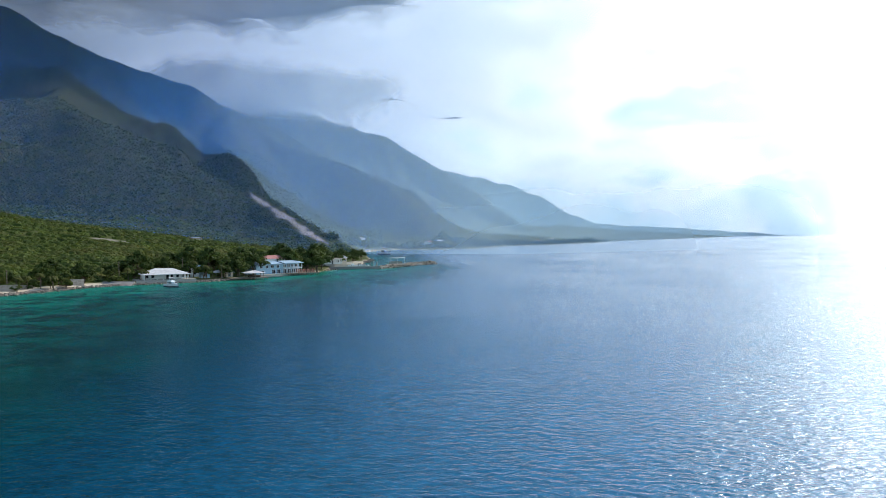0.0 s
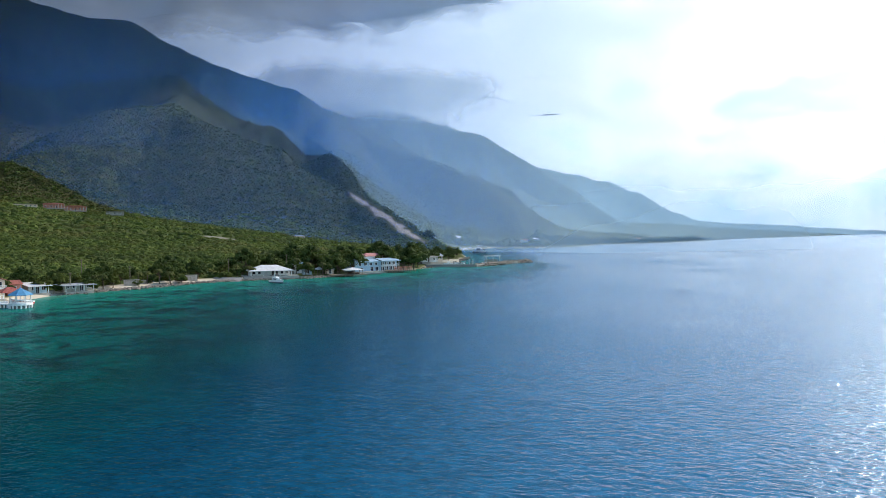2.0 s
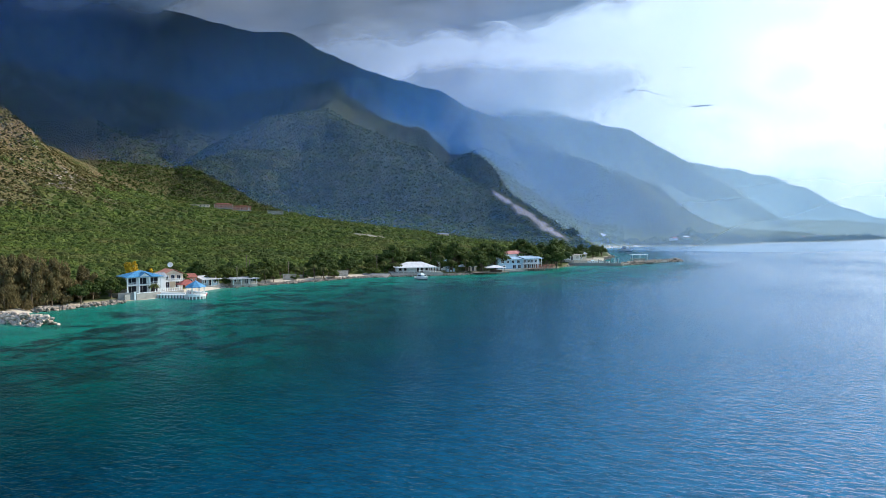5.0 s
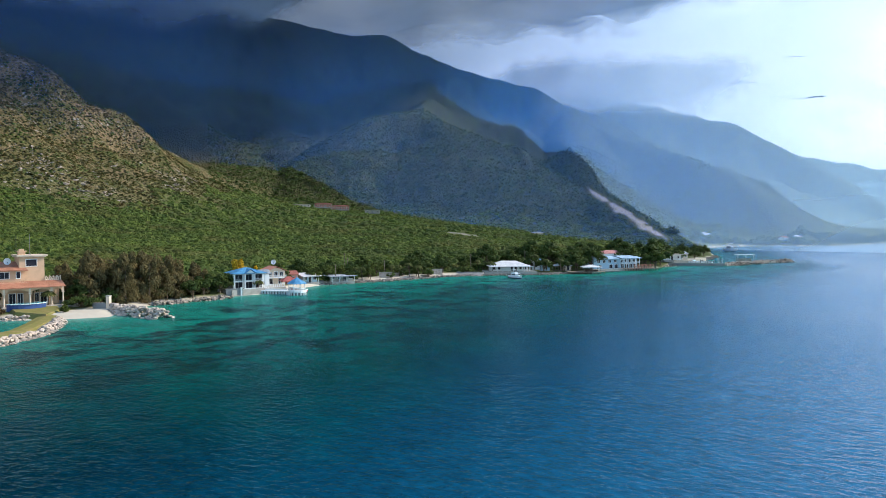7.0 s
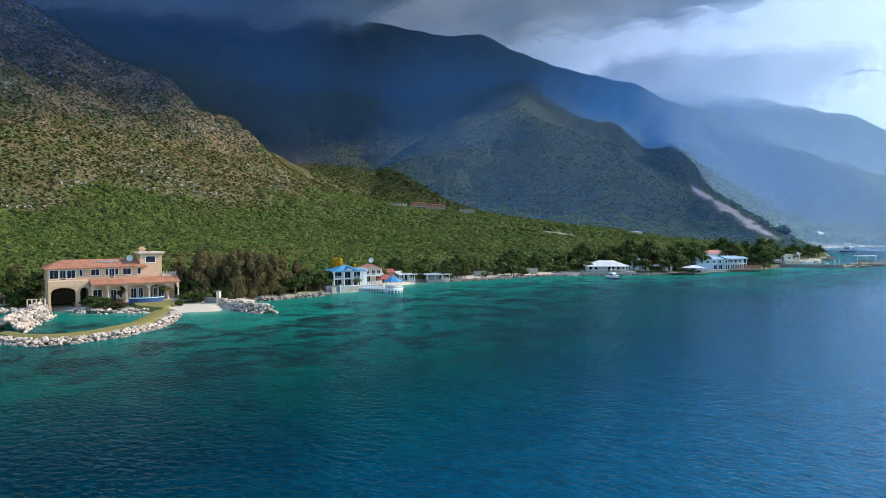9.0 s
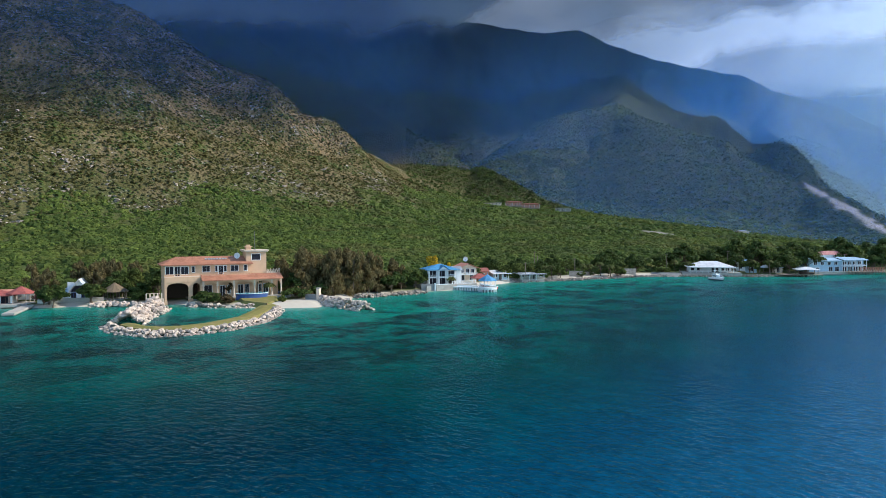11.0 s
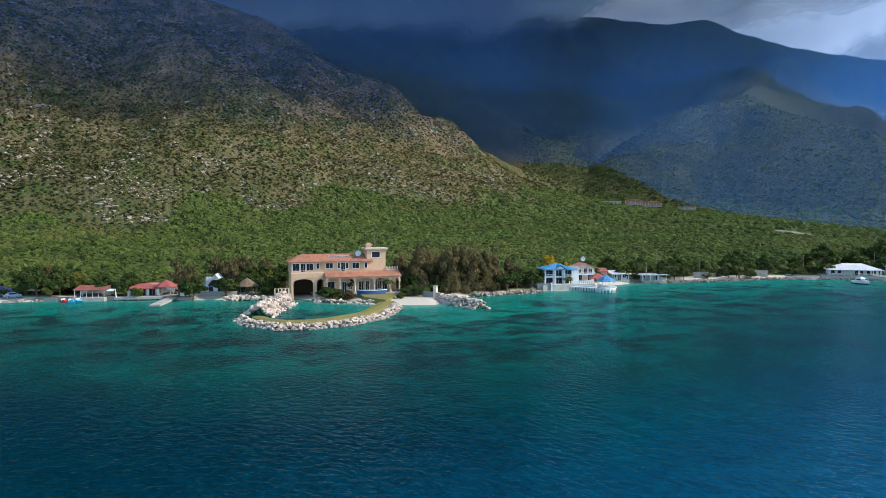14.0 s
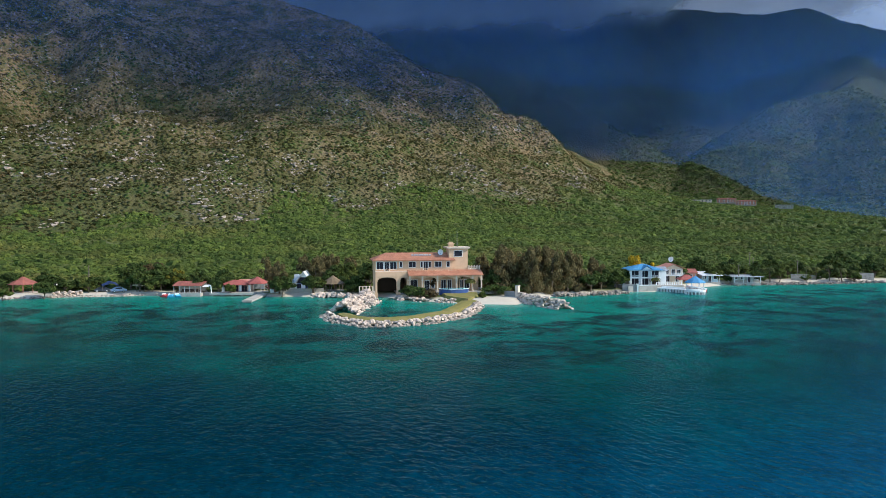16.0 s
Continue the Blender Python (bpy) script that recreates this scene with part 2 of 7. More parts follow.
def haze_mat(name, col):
    """Haze and shade put into a sheet's colour: thin everywhere, thinner where the attribute 'thick' says so."""
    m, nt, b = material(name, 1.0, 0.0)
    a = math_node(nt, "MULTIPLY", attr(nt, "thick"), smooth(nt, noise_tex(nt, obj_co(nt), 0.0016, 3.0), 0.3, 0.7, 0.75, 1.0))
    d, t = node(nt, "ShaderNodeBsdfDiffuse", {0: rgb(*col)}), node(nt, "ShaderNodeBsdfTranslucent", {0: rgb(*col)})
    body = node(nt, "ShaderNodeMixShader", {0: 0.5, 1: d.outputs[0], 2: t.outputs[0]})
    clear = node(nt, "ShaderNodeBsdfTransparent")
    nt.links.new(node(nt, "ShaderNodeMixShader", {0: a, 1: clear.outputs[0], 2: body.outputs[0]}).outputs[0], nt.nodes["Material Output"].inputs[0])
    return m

# ---- the lie of the land ----
SHORE = [(-700, -4950), (-420, -2000), (-250, -500), (-226, -8), (-224, 6), (-219, 20), (-216, 35), (-206, 47), (-195, 60), (-189, 71), (-186, 77), (-183, 84), (-172, 88), (-163, 90),
         (-150, 97.5), (-143, 107), (-147, 113), (-155, 129), (-154, 154), (-150, 166), (-155, 205), (-144, 232), (-135, 262), (-122, 276), (-100, 292), (-85, 312), (-78, 336),
         (-62, 372), (-60, 400), (-55, 530), (-88, 750), (-57, 824), (40, 866), (98, 1040), (206, 1169), (374, 1500), (420, 1620), (704, 2076), (1253, 2980), (1853, 3692), (2100, 4950)]
RIDGES = [  # crest points in metres, fall of the flanks
    ([(-643, 720, 76), (-665, 636, 97), (-676, 579, 118), (-688, 500, 151), (-708, 432, 178), (-732, 370, 203), (-749, 334, 228), (-768, 314, 263), (-850, 254, 306), (-900, 128, 326), (-930, -83, 330), (-900, -380, 330), (-980, -1500, 350)], 0.72),
    ([(-759, 797, 120), (-797, 786, 169), (-880, 815, 204), (-1034, 868, 270)], 0.6),
    ([(-2222, 595, 767), (-1716, 1211, 682), (-1414, 1485, 639), (-1231, 1576, 593), (-1113, 1601, 557), (-1036, 1652, 561), (-918, 1663, 494), (-791, 1673, 437), (-715, 1685, 412), (-622, 1689, 383), (-523, 1670, 325), (-474, 1632, 286), (-337, 1462, 209), (-192, 1286, 150), (-96, 1146, 104), (-55, 1049, 64), (-11, 930, 15)], 0.74),
    ([(-523, 1670, 325), (-381, 1295, 176), (-277, 1013, 82), (-183, 830, 39), (-124, 709, 10)], 0.5),
    ([(-643, 766, 93), (-654, 834, 130), (-653, 922, 177), (-637, 981, 209), (-622, 1026, 221), (-640, 1131, 240), (-716, 1318, 301)], 0.6),
    ([(-615, 1065, 221), (-554, 1042, 205), (-482, 989, 159), (-404, 860, 86)], 0.55),
    ([(-1650, 2858, 691), (-892, 2864, 581), (-563, 2845, 516), (-234, 2790, 409), (-9, 2600, 257), (92, 2398, 171), (153, 2195, 105), (225, 1887, 30)], 0.85),
    ([(-668, 4753, 558), (136, 4598, 414), (423, 4480, 335), (596, 4410, 261), (764, 4333, 151), (890, 4258, 96), (1069, 4165, 58), (1379, 4073, 39), (1705, 4056, 20), (2022, 4020, 4)], 0.75),
]
BEACHES = [(-146, 104, 9, 9), (-152, 124, 12, 5), (-226, -4, 14, 4), (-222, 22, 12, 3), (-155, 205, 10, 4), (-150, 215, 12, 8), (-146, 228, 12, 8), (-140, 248, 12, 8), (-133, 264, 10, 7), (-58, 420, 20, 6), (-56, 460, 20, 6)]  # x, y, spread, added width
GULLIES = [([(-860, 190), (-760, 165), (-650, 140)], 22, 24), ([(-715, 322), (-660, 290), (-590, 258)], 13, 20), ([(-800, 40), (-700, 30), (-610, 10)], 16, 22), ([(-640, 470), (-600, 440), (-560, 400)], 9, 16)]  # lines down the hillside, depth, half-width
SCAR = ((-281, 1006), (-118, 700))  # the quarry cut, from its head to its foot


def lattice(ix, iy, seed):
    h = (ix.astype(np.int64) * 374761393 + iy.astype(np.int64) * 668265263 + seed * 1442695041) & 0xFFFFFFFF
    h = ((h ^ (h >> 13)) * 1274126177) & 0xFFFFFFFF
    return ((h ^ (h >> 16)) & 0xFFFF) / 65535.0


def value_noise(x, y, seed):
    ix, iy = np.floor(x), np.floor(y)
    fx, fy = x - ix, y - iy
    fx, fy = fx * fx * (3 - 2 * fx), fy * fy * (3 - 2 * fy)
    a, b = lattice(ix, iy, seed), lattice(ix + 1, iy, seed)
    c, d = lattice(ix, iy + 1, seed), lattice(ix + 1, iy + 1, seed)
    return (a * (1 - fx) + b * fx) * (1 - fy) + (c * (1 - fx) + d * fx) * fy


def fbm(x, y, size, octaves, seed, ridged=False):
    s, amp, tot = 0.0, 1.0, 0.0
    for k in range(octaves):
        n = value_noise(x / size, y / size, seed + k) * 2 - 1
        s, tot = s + amp * ((1 - 2 * np.abs(n)) if ridged else n), tot + amp
        size, amp = size * 0.47, amp * 0.5
    return s / tot


def to_line(x, y, pts):
    """Distance to a polyline, and the height of its nearest point where the points have one."""
    best, tall = np.full(x.shape, 1e9), np.zeros(x.shape)
    for p, q in zip(pts, pts[1:]):
        dx, dy = q[0] - p[0], q[1] - p[1]
        k = np.clip(((x - p[0]) * dx + (y - p[1]) * dy) / (dx * dx + dy * dy), 0, 1)
        d = np.hypot(x - p[0] - k * dx, y - p[1] - k * dy)
        near = d < best
        best = np.where(near, d, best)
        if len(p) > 2:
            tall = np.where(near, p[2] + k * (q[2] - p[2]), tall)
    return best, tall


def inland(x, y):
    """Metres from the shore: positive on land, negative at sea."""
    d, _ = to_line(x, y, SHORE)
    edge = np.interp(y, [p[1] for p in SHORE], [p[0] for p in SHORE])
    return np.where(x < edge, d, -d)


def land(x, y):
    """Height of the ground, how far it is hillside (0 to 1), and metres from the shore."""
    d = inland(x, y)
    far = np.clip((y - 560) / 300, 0, 1)
    lift = 0.118 * (1 - far) + 0.075 * far
    plain = np.where(d > 0, 0.9 * np.minimum(d, 3) / 3 + np.clip(d - 22, 0, 60) * 0.06 + np.clip(d - 60, 0, 640) * lift, np.maximum(d * 0.25, -12))
    plain = plain + np.clip((d - 40) / 150, 0, 1) * (fbm(x, y, 90, 4, 3) * 3.0)
    hill = np.full(x.shape, -50.0)
    for pts, fall in RIDGES:
        for p, q in zip(pts, pts[1:]):
            r, tall = to_line(x, y, (p, q))
            bend = np.sqrt(r * r + 18 ** 2) - 18
            hill = np.maximum(hill, tall - fall * (0.45 * bend + 385 * (1 - np.exp(-bend / 700))))
    over = np.clip((hill - plain) / 90, 0, 1)
    rough = fbm(x, y, 300, 6, 11, ridged=True) * 52 + fbm(x, y, 120, 4, 31, ridged=True) * 16 + fbm(x, y, 80, 5, 23) * 14
    crest = np.full(x.shape, 1e9)
    for pts, fall in RIDGES:
        crest = np.minimum(crest, to_line(x, y, pts)[0])
    hill = hill + (rough - 30) * over * np.clip(crest / 130, 0.06, 1)
    for line, amount, half in GULLIES:
        hill = hill - amount * np.exp(-(to_line(x, y, line)[0] / half) ** 2) * over
    k = 7.0
    z = k * np.logaddexp(plain / k, hill / k)
    z = np.where(d < 0, plain, z)
    on_hill = np.clip((hill - plain + 8 + 9 * np.clip((200 - y) / 120, 0, 1) + fbm(x, y, 45, 3, 71) * 14) / 34, 0, 1)
    s, _ = to_line(x, y, SCAR)
    return z, on_hill, d, s


def ring_grid(azs, rs):
    a, r = np.meshgrid(np.radians(azs), rs, indexing="ij")
    return -r * np.sin(a), r * np.cos(a)


def grid_mesh(name, x, y, z, wrap=False):
    n, m = x.shape
    i = np.arange(n * m).reshape(n, m)
    if wrap:
        i = np.vstack([i, i[:1]])
    q = np.stack([i[:-1, :-1], i[:-1, 1:], i[1:, 1:], i[1:, :-1]], -1).reshape(-1, 4)
    return quad_mesh(name, np.stack([x, y, z], -1).reshape(-1, 3), q, True)


def quad_mesh(name, verts, quads, shade=False, normals=None):
    me = bpy.data.meshes.new(name)
    me.vertices.add(len(verts))
    me.vertices.foreach_set("co", np.asarray(verts, np.float32).ravel())
    me.loops.add(quads.size)
    me.loops.foreach_set("vertex_index", quads.astype(np.int32).ravel())
    me.polygons.add(len(quads))
    me.polygons.foreach_set("loop_start", (np.arange(len(quads)) * 4).astype(np.int32))
    me.polygons.foreach_set("use_smooth", np.full(len(quads), shade))
    me.update(calc_edges=True)
    if normals is not None:
        me.attributes.new("custom_normal", "FLOAT_VECTOR", "POINT").data.foreach_set("vector", np.asarray(normals, np.float32).ravel())
    return me


def give(me, name, values):
    a = me.attributes.new(name, "FLOAT", "POINT")
    a.data.foreach_set("value", np.asarray(values, np.float32).ravel())


AZ = np.concatenate([np.arange(-60, -34, 1.0), np.arange(-34, 95, 0.19), np.arange(95, 176, 1.0)])
RAD = 118.0 * (4950 / 118.0) ** np.linspace(0, 1, 270)
gx, gy = ring_grid(AZ, RAD)
gz, ghill, gd, gscar = land(gx, gy)
BARE = [(-222, 455, 13), (-213, 445, 9), (-404, 560, 8), (-204, 566, 8), (-196, 590, 6), (-590, 480, 9), (-345, 30, 3), (-352, 70, 3), (-610, 510, 12), (-455, 603, 14), (-330, 470, 6)]  # pale bare patches: x, y, radius
cut = np.clip((fbm(gx, gy, 15, 4, 41) * 7 + 7.0 * np.clip((gy - 690) / 60, 0.3, 1) * np.clip((1040 - gy) / 170, 0.4, 1) - gscar) / 3, 0, 1)
ground = new("ground", grid_mesh("ground", gx, gy, gz))
give(ground.data, "hill", ghill)
give(ground.data, "dry", np.clip(1.3 - to_line(gx, gy, RIDGES[0][0])[0] / 430, 0, 1) * np.clip((760 - gy) / 200, 0.1, 1))
for bx, by, br in BARE:
    cut = np.maximum(cut, np.clip((br * (1 + fbm(gx, gy, 7, 2, 77)) - np.hypot(gx - bx, (gy - by) * 1.6)) / 4, 0, 1) * 0.55)
give(ground.data, "scar", cut)
give(ground.data, "sand", np.clip((np.where(gy < 420, 3.2, 1.0) + fbm(gx, gy, 14, 3, 5) * 6 + sum(w * np.exp(-((gx - bx) ** 2 + (gy - by) ** 2) / (2 * br * br)) for bx, by, br, w in BEACHES) - gd) / 2, 0, 1))
ground.data.materials.append(M_LAND)
tagged(ground, "scrub-covered coastal plain rising to dry rocky mountains", "ground", kind="structure")

WAZ = np.concatenate([np.arange(-34, 95, 0.5), np.arange(95, 326, 3.0)])
WRAD = np.concatenate([[1.0], 12.0 * (4990 / 12.0) ** np.linspace(0, 1, 130)])
wx, wy = ring_grid(WAZ, WRAD)
water = new("water", grid_mesh("water", wx, wy, np.zeros(wx.shape), wrap=True))
give(water.data, "offshore", np.maximum(-inland(wx, wy), 0) + np.clip((wy - 430) * 0.3, 0, 90))
water.data.materials.append(M_WATER)
tagged(water, "clear blue-green Caribbean sea with small wind ripples", "sea", kind="structure")

# ---- clouds, and tinted sheets for haze and shade ----
M_CLOUD = cloud_mat("cap_cloud", 0.20, 0.80, 0.0024, 0.97, (0.46, 0.54, 0.66), 0.22)
M_BANK = cloud_mat("cloud_bank", 0.20, 0.80, 0.0030, 0.98, (0.30, 0.36, 0.45), 0.3)
M_HAZE = haze_mat("valley_haze_sheet", (0.09, 0.32, 0.95))
M_FARHAZE = haze_mat("far_haze_sheet", (0.44, 0.68, 0.92))
# dark blue tint that stands in for shade on the hill behind it
M_SHADE = haze_mat("cloud_shade_sheet", (0.02, 0.075, 0.25))
M_SOFT = cloud_mat("hill_cloud", 0.15, 0.85, 0.0026, 0.9, (0.52, 0.60, 0.70), 0.5)


def cloud_deck():
    """The cloud cap over the range, inland of the shore; its unseen edge is drawn to shade the hills."""
    xs, ys = np.meshgrid(np.linspace(-3600, 1500, 90), np.linspace(-900, 4700, 90), indexing="ij")
    # edge lies out of view, set by which slopes its shadow should cover
    edge = np.interp(ys, [-900, 400, 820, 1060, 1400, 1700, 2062, 2600, 4700], [-430, -270, -20, -10, -230, -330, -200, 0, 450])
    thick = np.clip((edge - xs) / 380 + 1.0, 0, 1.6) * np.clip((3000 - ys) / 750, 0, 1)
    z = 780 + fbm(xs, ys, 600, 5, 61) * 150
    ob = new("cloud", grid_mesh("cloud", xs, ys, z))
    give(ob.data, "thick", thick)
    ob.data.materials.append(M_CLOUD)
    tagged(ob, "low grey cloud over the mountain range, its edge set to shade the slopes", "cloud", kind="structure")


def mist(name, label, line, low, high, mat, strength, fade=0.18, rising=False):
    """An upright tinted sheet for haze or cloud along a line on the map, thinning out at its ends and at its top
    (rising: at its base).
    """
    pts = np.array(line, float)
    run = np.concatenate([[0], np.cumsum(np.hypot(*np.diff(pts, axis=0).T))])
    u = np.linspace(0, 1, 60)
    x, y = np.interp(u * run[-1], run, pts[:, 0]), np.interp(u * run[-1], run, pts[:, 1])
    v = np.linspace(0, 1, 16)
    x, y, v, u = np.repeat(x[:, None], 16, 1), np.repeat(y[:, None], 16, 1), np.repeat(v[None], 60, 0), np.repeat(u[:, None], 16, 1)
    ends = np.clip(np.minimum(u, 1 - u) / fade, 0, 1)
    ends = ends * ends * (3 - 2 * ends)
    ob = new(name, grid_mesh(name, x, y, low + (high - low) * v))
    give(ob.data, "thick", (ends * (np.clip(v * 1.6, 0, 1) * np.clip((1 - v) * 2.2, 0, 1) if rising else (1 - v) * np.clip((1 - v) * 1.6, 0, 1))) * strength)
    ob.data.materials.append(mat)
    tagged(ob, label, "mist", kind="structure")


cloud_deck()
mist("cloud_bank", "grey cloud wrapped round the summit ridge", [(-2700, -900), (-2100, 200), (-1700, 700), (-1350, 1080), (-1090, 1310), (-800, 1490)], 400, 840, M_BANK, 2.3, 0.16, True)
# tinted sheets set between the ridges stand in for distance haze
mist("haze", "sheet tinted as thin blue haze before the dark massif", [(-3600, -900), (-1900, 300), (-1150, 1150), (-820, 1450), (-480, 1350), (-300, 1180), (-60, 960), (160, 800)], -5, 660, M_HAZE, 0.54)
# dark sheet added to shade the upper hill; no haze hangs there
mist("haze", "dark sheet standing in for cloud shade on the upper mountainside", [(-560, 640), (-490, 440), (-470, 280), (-475, 100), (-520, -500)], 85, 370, M_SHADE, 0.85, 0.3, True)
mist("haze", "sheet tinted as thin blue haze in the side valley", [(-860, 560), (-780, 660), (-690, 760), (-600, 870), (-480, 990)], 0, 520, M_HAZE, 0.26, 0.35)
mist("haze", "sheet tinted as faint blue haze along the mountain's foot", [(-860, 900), (-640, 780), (-420, 700), (-200, 650), (-40, 640), (170, 760)], -5, 430, M_HAZE, 0.17, 0.35)
mist("haze", "pale sheet tinted as sunlit haze over the slope beyond the quarry", [(-560, 1560), (-322, 1165), (-246, 1000), (-146, 812), (-80, 690), (60, 640), (620, 1000)], -5, 520, M_FARHAZE, 0.40, 0.25)
mist("haze", "sheet tinted as blue haze before the second ridge", [(-1500, 2500), (-500, 2150), (40, 1650), (330, 1440), (800, 1700)], -5, 620, M_FARHAZE, 0.42)
mist("cloud_bank", "pale cloud lying on the second ridge", [(-1250, 2150), (-850, 2300), (-450, 2420), (-150, 2400), (60, 2250)], 290, 700, M_SOFT, 1.7, 0.3, True)
mist("haze", "sheet tinted as pale haze before the farthest ridge", [(-1500, 3800), (100, 3500), (800, 2950), (1300, 3000), (2300, 3900)], -5, 520, M_FARHAZE, 0.66)

# ---- scrub ----


def tufts(centres, radius, tall, leaves, size, seed, lean=0.75):
    """Crowns of leaf sprays: one small bent quad a spray, strewn over a flattened dome at each centre."""
    g = np.random.default_rng(seed)
    n = len(centres)
    a, u = g.uniform(0, 2 * np.pi, (n, leaves)), np.sqrt(g.uniform(0, 1, (n, leaves)))
    rr = radius[:, None] * (0.75 + 0.35 * np.sin(3 * a + g.uniform(0, 6, (n, 1)))) * u
    lift = tall[:, None] * (0.25 + 0.75 * np.sqrt(np.clip(1 - u * u * 0.95, 0, 1)) * g.uniform(0.72, 1.05, (n, leaves)))
    c = np.stack([centres[:, 0, None] + rr * np.cos(a), centres[:, 1, None] + rr * np.sin(a), centres[:, 2, None] + lift], -1).reshape(-1, 3)
    out = np.stack([u * np.cos(a), u * np.sin(a), np.full(a.shape, lean)], -1).reshape(-1, 3)
    nrm = out + g.normal(0, 0.45, out.shape)
    nrm /= np.linalg.norm(nrm, axis=1, keepdims=True)
    t = np.cross(nrm, g.normal(0, 1, nrm.shape))
    t /= np.linalg.norm(t, axis=1, keepdims=True) + 1e-9
    b = np.cross(nrm, t)
    s = (np.repeat(radius, leaves) * size * g.uniform(0.6, 1.3, len(c)))[:, None]
    v = np.stack([c - t * s - b * s * 0.6, c + t * s * 0.7 - b * s * 0.8, c + t * s + b * s * 0.7, c - t * s * 0.6 + b * s], 1).reshape(-1, 3)
    tone = np.repeat(g.uniform(0, 1, n), leaves * 4)
    soft = out * (1.0, 1.0, 0.8) + nrm * 0.55
    return v, np.arange(len(v)).reshape(-1, 4), tone, np.repeat(soft / np.linalg.norm(soft, axis=1, keepdims=True), 4, axis=0)


def domes(centres, radius, tall, seed):
    """Uneven low crowns: two wavering rings of six and a top for each centre."""
    g = np.random.default_rng(seed)
    n = len(centres)
    a = np.arange(6) * np.pi / 3 + g.uniform(0, 6.3, (n, 1)) + g.uniform(-0.2, 0.2, (n, 6))
    lobes = 0.86 + 0.2 * np.sin(2 * a + g.uniform(0, 6.3, (n, 1))) + g.uniform(-0.2, 0.2, (n, 6))
    rows, nrms = [], []
    for rad, z in ((1.0, 0.05), (0.74, 0.68), (0.06, 1.0)):
        w = lobes * rad * g.uniform(0.85, 1.15, (n, 6)) * radius[:, None]
        h = (z + g.uniform(-0.14, 0.14, (n, 6)) * (0.1 < z < 1)) * tall[:, None]
        rows.append(np.stack([centres[:, 0, None] + w * np.cos(a), centres[:, 1, None] + w * np.sin(a), centres[:, 2, None] + h], -1))
        nrms.append(np.stack([rad * np.cos(a), rad * np.sin(a), np.full(a.shape, 0.2 + z)], -1))
    v, m = np.stack(rows, 2), np.stack(nrms, 2)
    i = np.arange(n * 18).reshape(n, 6, 3)
    j = np.roll(i, -1, axis=1)
    q = np.stack([i[:, :, :-1], j[:, :, :-1], j[:, :, 1:], i[:, :, 1:]], -1).reshape(-1, 4)
    m = m.reshape(-1, 3) + g.normal(0, 0.15, (n * 18, 3))
    return v.reshape(-1, 3), q, m / np.linalg.norm(m, axis=1, keepdims=True)


def strew(n, az0, az1, r0, r1, seed):
    g = np.random.default_rng(seed)
    r, a = np.sqrt(g.uniform(r0 * r0, r1 * r1, n)), np.radians(g.uniform(az0, az1, n))
    x, y = -r * np.sin(a), r * np.cos(a)
    z, h, d, s = land(x, y)
    return x, y, z, h, d, s, r


KEEP_CLEAR = [(-180, 95, 22), (-165, 104, 12), (-152, 160, 14), (-158, 176, 14), (-158, 198, 9), (-152, 210, 10), (-148, 233, 7), (-118, 290, 16), (-80, 325, 20), (-68, 392, 14), (-232, -2, 8), (-224, 20, 9), (-210, 36, 10),
              (-204, 54, 12), (-202, 70, 9), (-196, 78, 7), (-460, 604, 34), (-438, 585, 20), (-424, 602, 18), (-398, 622, 12), (-422, 636, 14), (-620, 506, 16), (-145, 255, 9), (-104, 302, 10)] + [(x, y, r) for x, y, r in BARE]


def clear_of(x, y):
    ok = np.ones(x.shape, bool)
    for cx, cy, cr in KEEP_CLEAR:
        ok &= (x - cx) ** 2 + (y - cy) ** 2 > cr * cr
    return ok

# ---- building kit: lengths in metres; x along a front, y into the building, z up ----
STUCCO = plain_mat("ochre_stucco", (0.66, 0.43, 0.27), 0.9, 0.2, 0.15, 0.5, 6.0)
CREAM = plain_mat("cream_stucco", (0.70, 0.56, 0.43), 0.9, 0.2, 0.15, 0.5, 6.0)
WHITE = plain_mat("white_paint", (0.80, 0.80, 0.78), 0.6, 0.3, 0.10, 0.7, 8.0)
PALEBLUE = plain_mat("pale_blue_paint", (0.38, 0.52, 0.62), 0.7, 0.3, 0.10, 0.6, 8.0)
CONCRETE = plain_mat("weathered_concrete", (0.42, 0.39, 0.34), 0.9, 0.2, 0.25, 0.6, 9.0)
GREYWALL = plain_mat("grey_block_wall", (0.27, 0.26, 0.25), 0.95, 0.2, 0.3, 0.4, 7.0)
DARKWOOD = plain_mat("dark_wood", (0.07, 0.045, 0.03), 0.7, 0.3, 0.25, 2.0, 25.0)
WOOD = plain_mat("grey_timber", (0.26, 0.21, 0.16), 0.85, 0.2, 0.3, 1.5, 20.0)
THATCH = plain_mat("brown_thatch", (0.20, 0.15, 0.095), 1.0, 0.1, 0.4, 2.0, 12.0, 0.6)
ROCK = plain_mat("pale_limestone", (0.54, 0.435, 0.35), 0.9, 0.2, 0.36, 0.9, 5.0, 0.8, dirt=(0.20, 0.145, 0.105), spread=0.28)
DARKROCK = plain_mat("shore_rock", (0.30, 0.25, 0.20), 0.9, 0.2, 0.3, 0.8, 5.0, 0.5, dirt=(0.12, 0.09, 0.07), spread=0.25)
TURF = plain_mat("mown_turf", (0.20, 0.19, 0.060), 1.0, 0.1, 0.4, 0.5, 6.0, 0.6, dirt=(0.31, 0.23, 0.10))
SAND = plain_mat("pale_sand", (0.60, 0.53, 0.42), 1.0, 0.1, 0.15, 0.3, 9.0, 0.3, dirt=(0.45, 0.38, 0.28))
